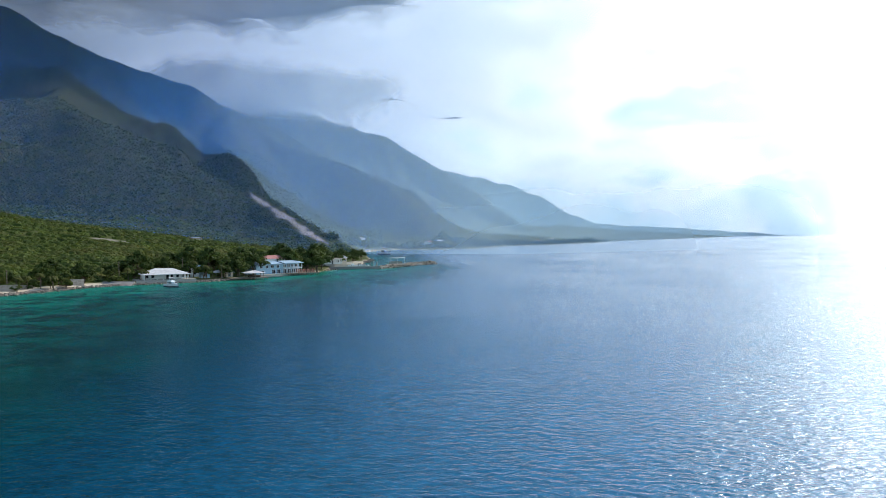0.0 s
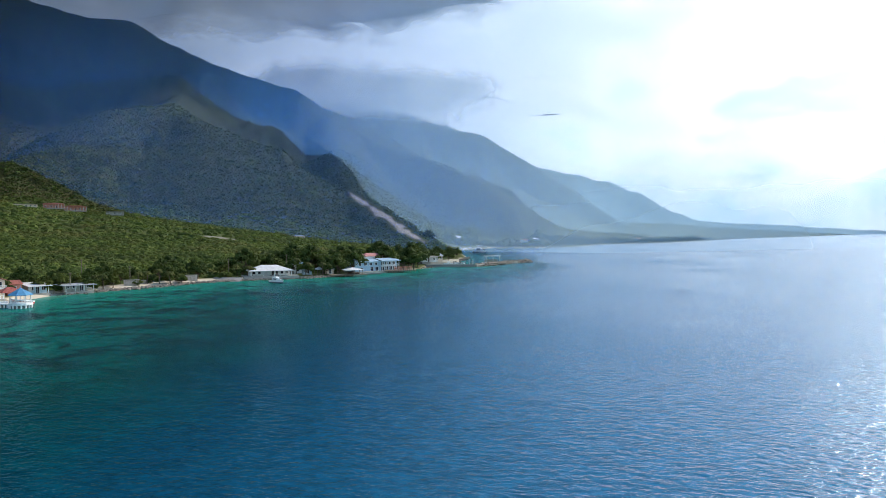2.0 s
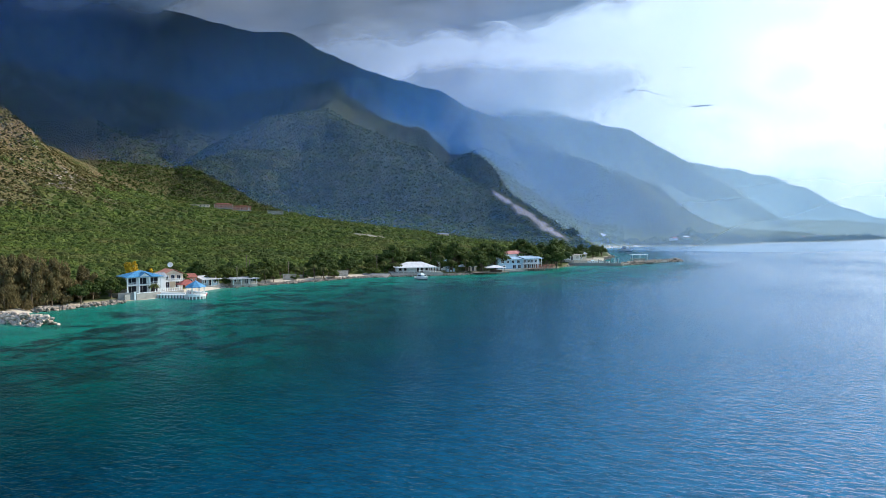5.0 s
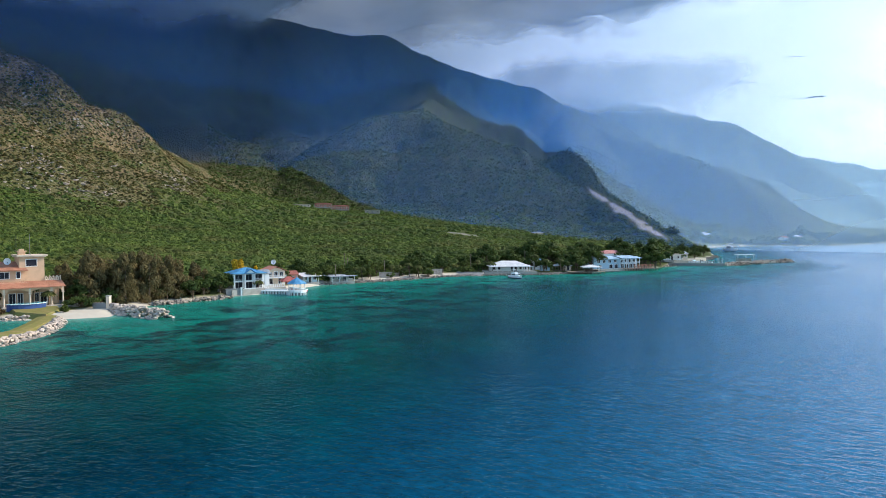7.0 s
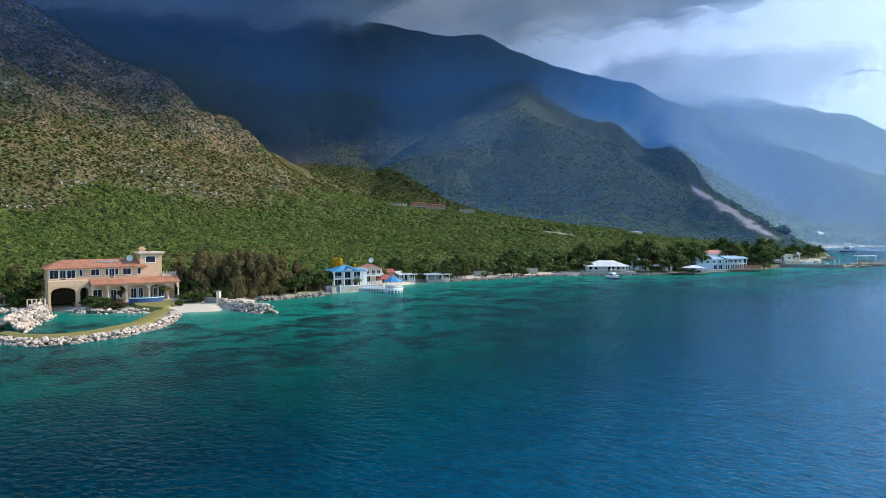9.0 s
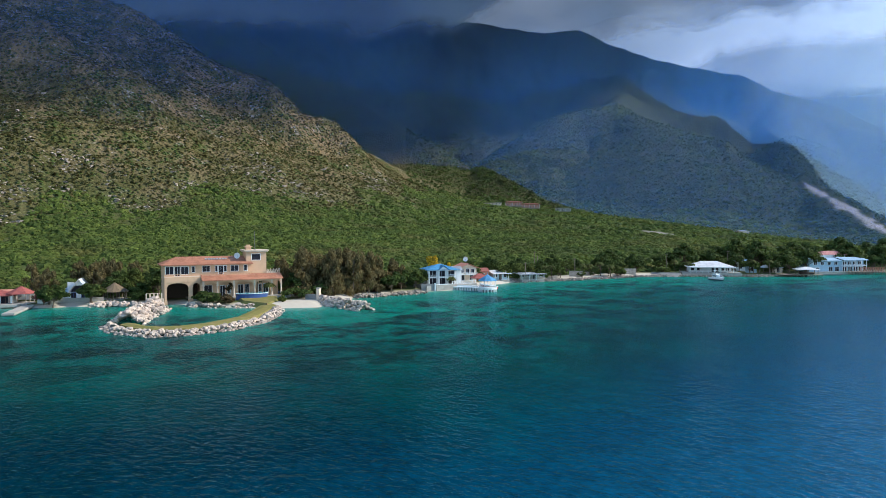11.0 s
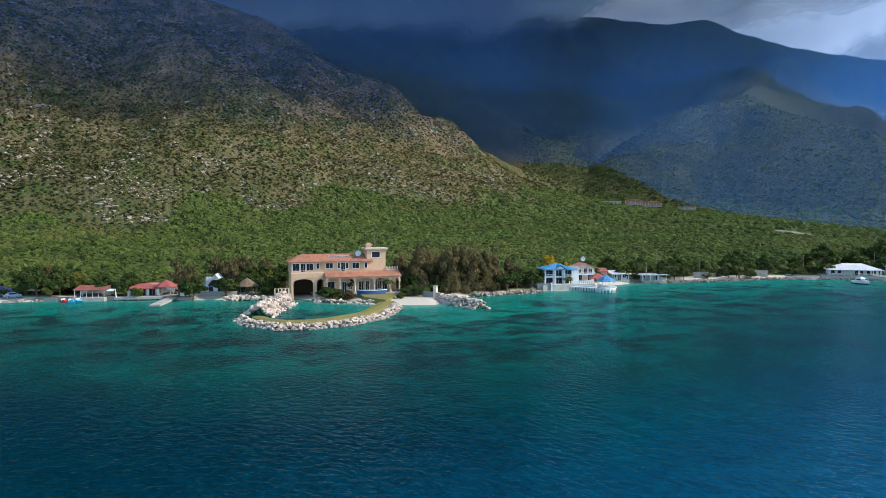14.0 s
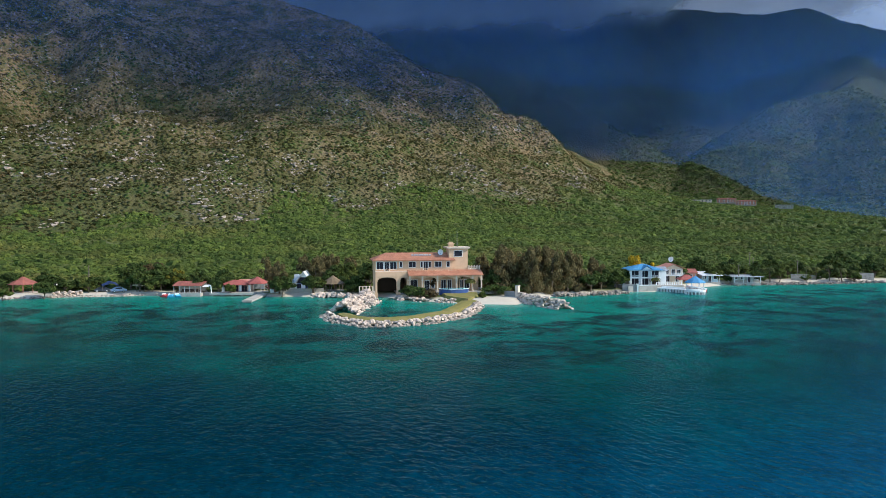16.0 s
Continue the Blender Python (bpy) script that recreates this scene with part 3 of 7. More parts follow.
POOLTILE = plain_mat("blue_mosaic_tile", (0.05, 0.10, 0.28), 0.35, 0.5, 0.3, 2.5, 14.0, 0.1, dirt=(0.02, 0.05, 0.20))
POOLWATER = plain_mat("pool_water", (0.10, 0.42, 0.46), 0.05, 0.5, 0.05, 0.6, 3.0, 0.05)
BLACK = plain_mat("dark_metal_and_room_shade", (0.03, 0.03, 0.035), 0.5, 0.4, 0.1, 3.0, 12.0)
DISH = plain_mat("dish_white", (0.82, 0.82, 0.80), 0.5, 0.3, 0.08, 1.0, 9.0, 0.0)
RUBBER = plain_mat("black_rubber", (0.02, 0.02, 0.02), 0.9, 0.2, 0.1, 4.0, 20.0)
BARK = plain_mat("grey_bark", (0.17, 0.13, 0.095), 0.95, 0.1, 0.35, 1.5, 8.0, 0.6)
REDPAINT = plain_mat("red_paint", (0.50, 0.06, 0.06), 0.5, 0.4, 0.12, 1.0, 8.0)
GELCOAT = plain_mat("white_gelcoat", (0.82, 0.83, 0.84), 0.25, 0.5, 0.06, 0.8, 6.0, 0.0)
TEAL = plain_mat("blue_plastic", (0.10, 0.42, 0.62), 0.4, 0.4, 0.1, 1.5, 8.0, 0.0)
TARP = plain_mat("blue_tarpaulin", (0.045, 0.075, 0.17), 0.7, 0.3, 0.25, 1.2, 7.0, 0.4)
SALMON = plain_mat("salmon_paint", (0.55, 0.25, 0.18), 0.85, 0.2, 0.2, 0.6, 7.0)


def ribbed_mat(name, col, dark, pitch, rough=0.6, relief=0.5, metal=0.0):
    """Roofing with ribs or tile rolls that run down the slope, streaked and faded."""
    m, nt, b = material(name, rough, 0.3, metal)
    co = obj_co(nt)
    n = node(nt, "ShaderNodeNewGeometry").outputs["Normal"]
    sx = node(nt, "ShaderNodeSeparateXYZ", {0: co})
    ribs = node(nt, "ShaderNodeTexWave", {"Vector": co, "Scale": 1.0 / pitch / 6.2832 * 3.1416, "Distortion": 0.3, "Detail": 1.0}, bands_direction="X").outputs["Fac"]
    rows = node(nt, "ShaderNodeTexWave", {"Vector": co, "Scale": 1.0 / (pitch * 1.6) / 6.2832 * 3.1416, "Distortion": 0.5}, bands_direction="Y").outputs["Fac"]
    stain = noise_tex(nt, co, 0.5, 5.0, 0.65)
    c = mix(nt, smooth(nt, stain, 0.35, 0.7), rgb(*col), rgb(*dark))
    c = mix(nt, math_node(nt, "MULTIPLY", noise_tex(nt, co, 4.0, 3.0), 0.35), c, rgb(*(v * 0.45 for v in dark)))
    nt.links.new(c, b.inputs["Base Color"])
    bump(nt, b, math_node(nt, "ADD", ribs, math_node(nt, "MULTIPLY", rows, 0.6)), relief, 0.06)
    return m


TERRACOTTA = ribbed_mat("terracotta_tiles", (0.50, 0.22, 0.13), (0.33, 0.14, 0.08), 0.24)
REDROOF = ribbed_mat("red_metal_roof", (0.40, 0.11, 0.09), (0.27, 0.08, 0.07), 0.3)
RUSTROOF = ribbed_mat("rust_red_roof", (0.36, 0.12, 0.09), (0.22, 0.08, 0.06), 0.3)
BLUEROOF = ribbed_mat("blue_metal_roof", (0.10, 0.34, 0.58), (0.06, 0.22, 0.42), 0.3, 0.5)
WHITEROOF = ribbed_mat("white_metal_roof", (0.78, 0.78, 0.78), (0.62, 0.62, 0.62), 0.35, 0.5)
GREYROOF = ribbed_mat("grey_metal_roof", (0.40, 0.43, 0.46), (0.25, 0.27, 0.30), 0.3, 0.5)
CYANROOF = ribbed_mat("pale_blue_roof", (0.42, 0.58, 0.72), (0.32, 0.47, 0.62), 0.3, 0.5)


def glass_mat():
    m, nt, b = material("dark_window_glass", 0.25, 0.12)
    c = mix(nt, noise_tex(nt, obj_co(nt), 1.2, 3.0), rgb(0.012, 0.014, 0.022), rgb(0.045, 0.04, 0.05))
    nt.links.new(c, b.inputs["Base Color"])
    return m


GLASS = glass_mat()


def part(name, bm, mat, parent, label="", smooth_it=False):
    me = bm
    if not isinstance(bm, bpy.types.Mesh):
        bmesh.ops.recalc_face_normals(bm, faces=bm.faces)
        me = bpy.data.meshes.new(name)
        bm.to_mesh(me)
        bm.free()
        if smooth_it:
            me.polygons.foreach_set("use_smooth", [True] * len(me.polygons))
    if mat is not None and not me.materials:
        me.materials.append(mat)
    ob = new(name, me)
    ob.parent = parent
    if label:
        ob["label"] = label
    return ob


def thing(name, m, label, category, group="", kind=""):
    ob = new(name)
    ob.empty_display_size = 0.5
    ob.matrix_basis = m
    return tagged(ob, label, category, group, kind)


def front(p, q, z=0.0):
    """The pose of a building whose front runs from p to q on the map, seen from the sea."""
    return pose(p[0], p[1], z, 0, 0, math.degrees(math.atan2(q[1] - p[1], q[0] - p[0])))


def bm_new():
    return bmesh.new()


def box(bm, x0, x1, y0, y1, z0, z1):
    v = [bm.verts.new(c) for c in ((x0, y0, z0), (x1, y0, z0), (x1, y1, z0), (x0, y1, z0), (x0, y0, z1), (x1, y0, z1), (x1, y1, z1), (x0, y1, z1))]
    for f in ((0, 3, 2, 1), (4, 5, 6, 7), (0, 1, 5, 4), (1, 2, 6, 5), (2, 3, 7, 6), (3, 0, 4, 7)):
        bm.faces.new([v[i] for i in f])
    return bm


def boxed(*d):
    return box(bm_new(), *d)


def prism(bm, ring, z0, z1):
    a, b = [bm.verts.new((x, y, z0)) for x, y in ring], [bm.verts.new((x, y, z1)) for x, y in ring]
    bm.faces.new(a[::-1]), bm.faces.new(b)
    for i in range(len(ring)):
        bm.faces.new((a[i - 1], a[i], b[i], b[i - 1]))
    return bm


def tube(bm, p, q, r0, r1=None, n=8):
    p, q = Vector(p), Vector(q)
    d = (q - p).normalized()
    u = d.orthogonal().normalized()
    w = d.cross(u)
    r1 = r0 if r1 is None else r1
    a, b = [], []
    for i in range(n):
        c = u * math.cos(2 * math.pi * i / n) + w * math.sin(2 * math.pi * i / n)
        a.append(bm.verts.new(p + c * r0)), b.append(bm.verts.new(q + c * r1))
    for i in range(n):
        bm.faces.new((a[i - 1], a[i], b[i], b[i - 1]))
    bm.faces.new(a[::-1]), bm.faces.new(b)
    return bm


def wall(bm, x0, x1, z0, z1, y0, y1, holes=()):
    """A wall with openings (x0, x1, z0, z1) cut right through it."""
    xs = sorted({x0, x1, *(h[0] for h in holes), *(h[1] for h in holes)})
    zs = sorted({z0, z1, *(h[2] for h in holes), *(h[3] for h in holes)})
    for a, b in zip(xs, xs[1:]):
        for c, d in zip(zs, zs[1:]):
            mx, mz = (a + b) / 2, (c + d) / 2
            if not any(h[0] < mx < h[1] and h[2] < mz < h[3] for h in holes):
                box(bm, a, b, y0, y1, c, d)
    bmesh.ops.remove_doubles(bm, verts=bm.verts, dist=1e-4)
    return bm


def hip_roof(x0, x1, y0, y1, z0, z1, ridge=None, over=0.12):
    """A hipped roof on a thin eaves board; ridge: the ridge's end points along x, else drawn in by half the depth."""
    bm = bm_new()
    my, half = (y0 + y1) / 2, (y1 - y0) / 2
    ra, rb = ridge or (x0 + half, x1 - half)
    box(bm, x0, x1, y0, y1, z0 - over, z0)
    e = [bm.verts.new(c) for c in ((x0, y0, z0), (x1, y0, z0), (x1, y1, z0), (x0, y1, z0), (ra, my, z1), (rb, my, z1))]
    if rb - ra < 0.05:
        for i in range(4):
            bm.faces.new((e[i], e[(i + 1) % 4], e[4]))
    else:
        for f in ((0, 1, 5, 4), (1, 2, 5), (2, 3, 4, 5), (3, 0, 4)):
            bm.faces.new([e[i] for i in f])
    return bm


def gable_roof(x0, x1, y0, y1, z0, z1, thick=0.12, along="x"):
    """Two sloping slabs that meet at a ridge along x or y."""
    bm = bm_new()
    m = (y0 + y1) / 2 if along == "x" else (x0 + x1) / 2
    for lo in ((y0, y1) if along == "x" else (x0, x1)):
        pts = [(lo, z0), (m, z1), (m, z1 + thick), (lo, z0 + thick)]
        if along == "x":
            a, b = [bm.verts.new((x0, u, w)) for u, w in pts], [bm.verts.new((x1, u, w)) for u, w in pts]
        else:
            a, b = [bm.verts.new((u, y0, w)) for u, w in pts], [bm.verts.new((u, y1, w)) for u, w in pts]
        bm.faces.new(a), bm.faces.new(b[::-1])
        for i in range(4):
            bm.faces.new((a[i - 1], a[i], b[i], b[i - 1]))
    return bm


def pent_roof(x0, x1, y0, y1, z0, z1, thick=0.14):
    """A lean-to slab, low at y0."""
    bm = bm_new()
    a, b = [[bm.verts.new((x, u, w)) for u, w in ((y0, z0), (y1, z1), (y1, z1 + thick), (y0, z0 + thick))] for x in (x0, x1)]
    bm.faces.new(a), bm.faces.new(b[::-1])
    for i in range(4):
        bm.faces.new((a[i - 1], a[i], b[i], b[i - 1]))
    return bm


def arch(bm, x0, x1, spring, crown, top, y0, y1, n=8):
    """The wall over an arched opening."""
    for i in range(n):
        a, b = i / n, (i + 1) / n
        xa, xb = x0 + (x1 - x0) * a, x0 + (x1 - x0) * b
        za, zb = (spring + (crown - spring) * math.sqrt(max(0, 1 - (2 * t - 1) ** 2)) for t in (a, b))
        f = [[bm.verts.new(c) for c in ((xa, y, za), (xb, y, zb), (xb, y, top), (xa, y, top))] for y in (y0, y1)]
        bm.faces.new(f[0]), bm.faces.new(f[1][::-1])
        bm.faces.new((f[0][1], f[0][0], f[1][0], f[1][1]))
        bm.faces.new((f[0][3], f[0][2], f[1][2], f[1][3]))
    bmesh.ops.remove_doubles(bm, verts=bm.verts, dist=1e-4)
    return bm


def window(house, x, z, w, h, y, frame_mat=None, name="window", t=0.14, bars=1):
    """A framed opening with its dark pane set back; x is its middle, y the wall's face."""
    fm = frame_mat or WHITE
    bm = bm_new()
    for a, b, c, d in ((x - w / 2 - t, x - w / 2, z - t, z + h + t), (x + w / 2, x + w / 2 + t, z - t, z + h + t), (x - w / 2, x + w / 2, z + h, z + h + t), (x - w / 2, x + w / 2, z - t, z)):
        box(bm, a, b, y - 0.06, y + 0.12, c, d)
    for k in range(bars):
        u = x - w / 2 + w * (k + 1) / (bars + 1)
        box(bm, u - 0.03, u + 0.03, y + 0.02, y + 0.10, z, z + h)
    f = part(name, bm, fm, house)
    part("pane", boxed(x - w / 2, x + w / 2, y + 0.10, y + 0.13, z, z + h), GLASS, f, "dark glass pane")
    return f


def railing(house, x0, x1, y, z, h=0.9, step=0.5, mat=None, post=0.05, name="railing"):
    bm = bm_new()
    box(bm, x0, x1, y - 0.05, y + 0.05, z + h - 0.08, z + h)
    box(bm, x0, x1, y - 0.04, y + 0.04, z + 0.05, z + 0.12)
    n = max(2, round((x1 - x0) / step) + 1)
    for i in range(n):
        u = x0 + post + (x1 - x0 - 2 * post) * i / (n - 1)
        box(bm, u - post, u + post, y - post, y + post, z, z + h - 0.08)
    return part(name, bm, mat or WHITE, house)


def dish(m, r, label):
    """A satellite dish: bowl, arm and mast."""
    d = thing("satellite_dish", m, label, "antenna")
    bm = bm_new()
    rings = []
    for k in range(5):
        u = k / 4
        rings.append([bm.verts.new((r * u * math.cos(a), -0.35 * r * u * u + 0.0, r * u * math.sin(a) + r * 1.4)) for a in np.linspace(0, 2 * np.pi, 17)[:-1]])
    for a, b in zip(rings, rings[1:]):
        for i in range(16):
            bm.faces.new((a[i - 1], a[i], b[i], b[i - 1]))
    bmesh.ops.remove_doubles(bm, verts=bm.verts, dist=1e-4)
    bmesh.ops.solidify(bm, geom=bm.faces[:], thickness=0.04)
    part("bowl", bm, DISH, d)
    part("mast", tube(bm_new(), (0, 0.1, 0), (0, 0.1, r * 1.4), 0.06), BLACK, d)
    part("arm", tube(bm_new(), (0, -0.02, r * 0.6), (0, -r * 0.8, r * 1.4), 0.03), BLACK, d)
    return d


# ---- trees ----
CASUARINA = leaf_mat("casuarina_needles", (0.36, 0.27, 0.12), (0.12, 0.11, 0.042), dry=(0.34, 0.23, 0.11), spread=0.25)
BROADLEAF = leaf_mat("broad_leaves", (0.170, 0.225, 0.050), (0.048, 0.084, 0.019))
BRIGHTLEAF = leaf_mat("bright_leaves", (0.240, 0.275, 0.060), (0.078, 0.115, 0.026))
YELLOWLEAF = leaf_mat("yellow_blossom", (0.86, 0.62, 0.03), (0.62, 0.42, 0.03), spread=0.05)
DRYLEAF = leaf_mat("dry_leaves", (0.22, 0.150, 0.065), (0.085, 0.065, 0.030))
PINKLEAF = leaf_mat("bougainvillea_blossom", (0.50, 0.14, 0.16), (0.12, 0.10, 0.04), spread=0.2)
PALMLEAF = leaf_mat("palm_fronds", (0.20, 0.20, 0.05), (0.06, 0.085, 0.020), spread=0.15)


def crown_mesh(name, clumps, leaves, size, seed, mat, droop=0.0):
    """Leaf sprays strewn through clumps (x, y, z, rx, rz), denser towards each clump's skin."""
    g = np.random.default_rng(seed)
    cs, outs, tones = [], [], []
    for x, y, z, rx, rz in clumps:
        d = g.normal(0, 1, (leaves, 3))
        d /= np.linalg.norm(d, axis=1, keepdims=True)
        rad = g.uniform(0.35, 1.05, (leaves, 1)) ** 0.6
        cs.append(d * rad * (rx, rx, rz) + (x, y, z)), outs.append(d + (0, 0, 0.5)), tones.append(np.full(leaves, g.uniform(0, 1)))
    c, out, tone = np.concatenate(cs), np.concatenate(outs), np.concatenate(tones)
    n = out + g.normal(0, 0.5, out.shape)
    n /= np.linalg.norm(n, axis=1, keepdims=True)
    t = np.cross(n, g.normal(0, 1, n.shape))
    t /= np.linalg.norm(t, axis=1, keepdims=True) + 1e-9
    if droop:
        t = t * (1 - droop) + np.array((0, 0, -1.0)) * droop
    b = np.cross(n, t)
    s = size * g.uniform(0.6, 1.4, (len(c), 1))
    v = np.stack([c - t * s - b * s * 0.5, c + t * s * 0.6 - b * s * 0.6, c + t * s * 1.2 + b * s * 0.4, c - t * s * 0.5 + b * s * 0.6], 1).reshape(-1, 3)
    soft = out + n * 0.6
    me = quad_mesh(name, v, np.arange(len(v)).reshape(-1, 4), normals=np.repeat(soft / np.linalg.norm(soft, axis=1, keepdims=True), 4, axis=0))
    give(me, "tone", np.repeat(tone, 4))
    me.materials.append(mat)
    return me


def tree(m, tall, wide, label, mat, seed, shape="round", leaves=120, size=0.32, category="tree", name="tree", group=""):
    """Trunk with limbs, and a crown of many clumps. shape: round, flat, plume (casuarina) or bush."""
    g = random.Random(seed)
    tr = thing(name, m, label, category, group)
    clumps, bm = [], bm_new()
    if shape == "plume":
        top = Vector((g.uniform(-0.5, 0.5), g.uniform(-0.5, 0.5), tall * 0.95))
        tube(bm, (0, 0, -0.5), top * 0.5, 0.22, 0.13), tube(bm, top * 0.5, top, 0.13, 0.03)
        for k in range(19):
            u = 0.06 + 0.94 * k / 18
            a, r = g.uniform(0, 6.3), wide * (1 - 0.62 * u) * g.uniform(0.35, 1.0)
            p = top * u + Vector((math.cos(a) * r, math.sin(a) * r, 0.4))
            tube(bm, top * u * 0.92, p, 0.05, 0.02, 5)
            clumps.append((*p, wide * g.uniform(0.28, 0.45) * (1.2 - 0.6 * u), tall * g.uniform(0.09, 0.15)))
    else:
        base = tall * {"round": 0.22, "flat": 0.5, "bush": 0.08}[shape]
        fork = Vector((g.uniform(-0.3, 0.3), g.uniform(-0.3, 0.3), base))
        tube(bm, (0, 0, -0.5), fork, 0.05 * tall ** 0.9, 0.032 * tall ** 0.9)
        for k in range(15):
            a, u = k * 2.4 + g.uniform(-0.4, 0.4), math.sqrt((k + 0.5) / 15)
            rise = math.sqrt(max(0.0, 1 - u * u * 0.9))
            lo = base + (tall - base) * (0.02 if shape != "flat" else 0.45)
            p = Vector((math.cos(a) * wide * u * g.uniform(0.7, 1.0), math.sin(a) * wide * u * g.uniform(0.7, 1.0), lo + (tall * 0.9 - lo) * rise * g.uniform(0.5 if shape != "flat" else 0.7, 1.08)))
            tube(bm, fork * g.uniform(0.8, 1.0), p, 0.012 * tall, 0.006 * tall, 5)
            clumps.append((*p, wide * g.uniform(0.26, 0.42), tall * g.uniform(0.09, 0.16) * (0.6 if shape == "flat" else 1.0)))
    part("trunk", bm, BARK, tr)
    part("crown", crown_mesh("crown", clumps, leaves, size, seed, mat, 0.55 if shape == "plume" else 0.0), None, tr)
    return tr


def palm(m, tall, label, seed):
    g = random.Random(seed)
    tr = thing("palm_tree", m, label, "palm", "palms along the shore")
    bm, bend = bm_new(), Vector((g.uniform(-0.8, 0.8), g.uniform(-0.8, 0.8), 0))
    pts = [Vector((0, 0, -0.4)) + bend * (k / 4) ** 2 + Vector((0, 0, (tall + 0.4) * k / 4)) for k in range(5)]
    for k in range(4):
        tube(bm, pts[k], pts[k + 1], 0.2 - 0.025 * k, 0.175 - 0.025 * k)
    part("trunk", bm, BARK, tr)
    bm = bm_new()
    for k in range(15):
        a, up, ln = k * 2.4, g.uniform(-0.1, 0.9), g.uniform(1.9, 2.7)
        d, side = Vector((math.cos(a), math.sin(a), 0)), Vector((-math.sin(a), math.cos(a), 0))
        prev = None
        for s in range(6):
            u = s / 5
            c = pts[-1] + d * ln * u * (1 - 0.15 * u) + Vector((0, 0, ln * (up * u - (0.55 + up) * u * u)))
            w = 0.42 * math.sin(math.pi * (0.12 + 0.85 * u))
            row = [bm.verts.new(c + side * w - Vector((0, 0, w * 0.5))), bm.verts.new(c), bm.verts.new(c - side * w - Vector((0, 0, w * 0.5)))]
            if prev:
                bm.faces.new((prev[0], prev[1], row[1], row[0])), bm.faces.new((prev[1], prev[2], row[2], row[1]))
            prev = row
    ob = part("fronds", bm, PALMLEAF, tr)
    give(ob.data, "tone", np.full(len(ob.data.vertices), g.uniform(0.3, 0.9)))
    return tr


# ---- rocks ----


def boulder_mesh(seed, mat, corners=26):
    g = np.random.default_rng(seed)
    bm = bm_new()
    for d in g.normal(0, 1, (corners, 3)):
        d = d / np.linalg.norm(d) * g.uniform(0.92, 1.06)
        bm.verts.new((d[0] * 0.5, d[1] * 0.42, d[2] * 0.36))
    bmesh.ops.convex_hull(bm, input=bm.verts)
    bmesh.ops.delete(bm, geom=[v for v in bm.verts if not v.link_faces], context="VERTS")
    me = bpy.data.meshes.new("rock")
    bm.to_mesh(me)
    bm.free()
    me.materials.append(mat)
    return me


BOULDERS = [boulder_mesh(900 + k, ROCK) for k in range(7)]
DARK_BOULDERS = [boulder_mesh(950 + k, DARKROCK) for k in range(6)]


def rocks(parent, line, width, tall, n, size, seed, meshes, base=-0.2):
    """Boulders piled along a line on the map into a ridge of that width and height."""
    g = random.Random(seed)
    pts = [Vector(p) for p in line]
    runs = [(b - a).length for a, b in zip(pts, pts[1:])]
    for _ in range(n):
        d = g.uniform(0, sum(runs))
        for k, r in enumerate(runs):
            if d <= r or k == len(runs) - 1:
                break
            d -= r
        way = (pts[k + 1] - pts[k]).normalized()
        off = g.uniform(-1, 1)
        p = pts[k] + way * d + Vector((-way.y, way.x)) * off * width / 2
        s = g.uniform(*size) * (1.15 - 0.25 * abs(off))
        ob = new("rock", meshes[g.randrange(len(meshes))])
        ob.parent = parent
        ob.matrix_basis = pose(p.x, p.y, base + tall * (1 - abs(off) ** 1.4) * g.uniform(0.75, 1.0) + s * 0.12, g.uniform(-25, 25), g.uniform(-25, 25), g.uniform(0, 360)) @ Matrix.Diagonal((s * g.uniform(0.9, 1.3), s, s * g.uniform(0.85, 1.15), 1))


def stuff_rocks(name, label, line, width, n, size, seed, mat, lift=0.0):
    """A loose belt of small stones, joined."""
    g = np.random.default_rng(seed)
    src = boulder_mesh(seed, mat, 12)
    v0 = np.empty(len(src.vertices) * 3)
    src.vertices.foreach_get("co", v0)
    v0 = v0.reshape(-1, 3)
    f0 = [tuple(p.vertices) for p in src.polygons]
    pts = np.array(line, float)
    run = np.concatenate([[0], np.cumsum(np.hypot(*np.diff(pts, axis=0).T))])
    u = g.uniform(0, run[-1], n)
    x, y = np.interp(u, run, pts[:, 0]) + g.normal(0, width / 2, n), np.interp(u, run, pts[:, 1]) + g.normal(0, width / 2, n)
    vs, fs = [], []
    for k in range(n):
        a, s = g.uniform(0, 6.28), g.uniform(*size)
        c, d = math.cos(a) * s, math.sin(a) * s
        fs += [tuple(i + len(v0) * k for i in f) for f in f0]
        vs.append(np.stack([v0[:, 0] * c - v0[:, 1] * d + x[k], v0[:, 0] * d + v0[:, 1] * c + y[k], v0[:, 2] * s * g.uniform(0.7, 1.2) + lift + g.uniform(0, 0.5)], -1))
    me = bpy.data.meshes.new(name)
    me.from_pydata(np.concatenate(vs).tolist(), [], fs)
    me.materials.append(mat)
    tagged(new(name, me), label, "rocks", kind="stuff")


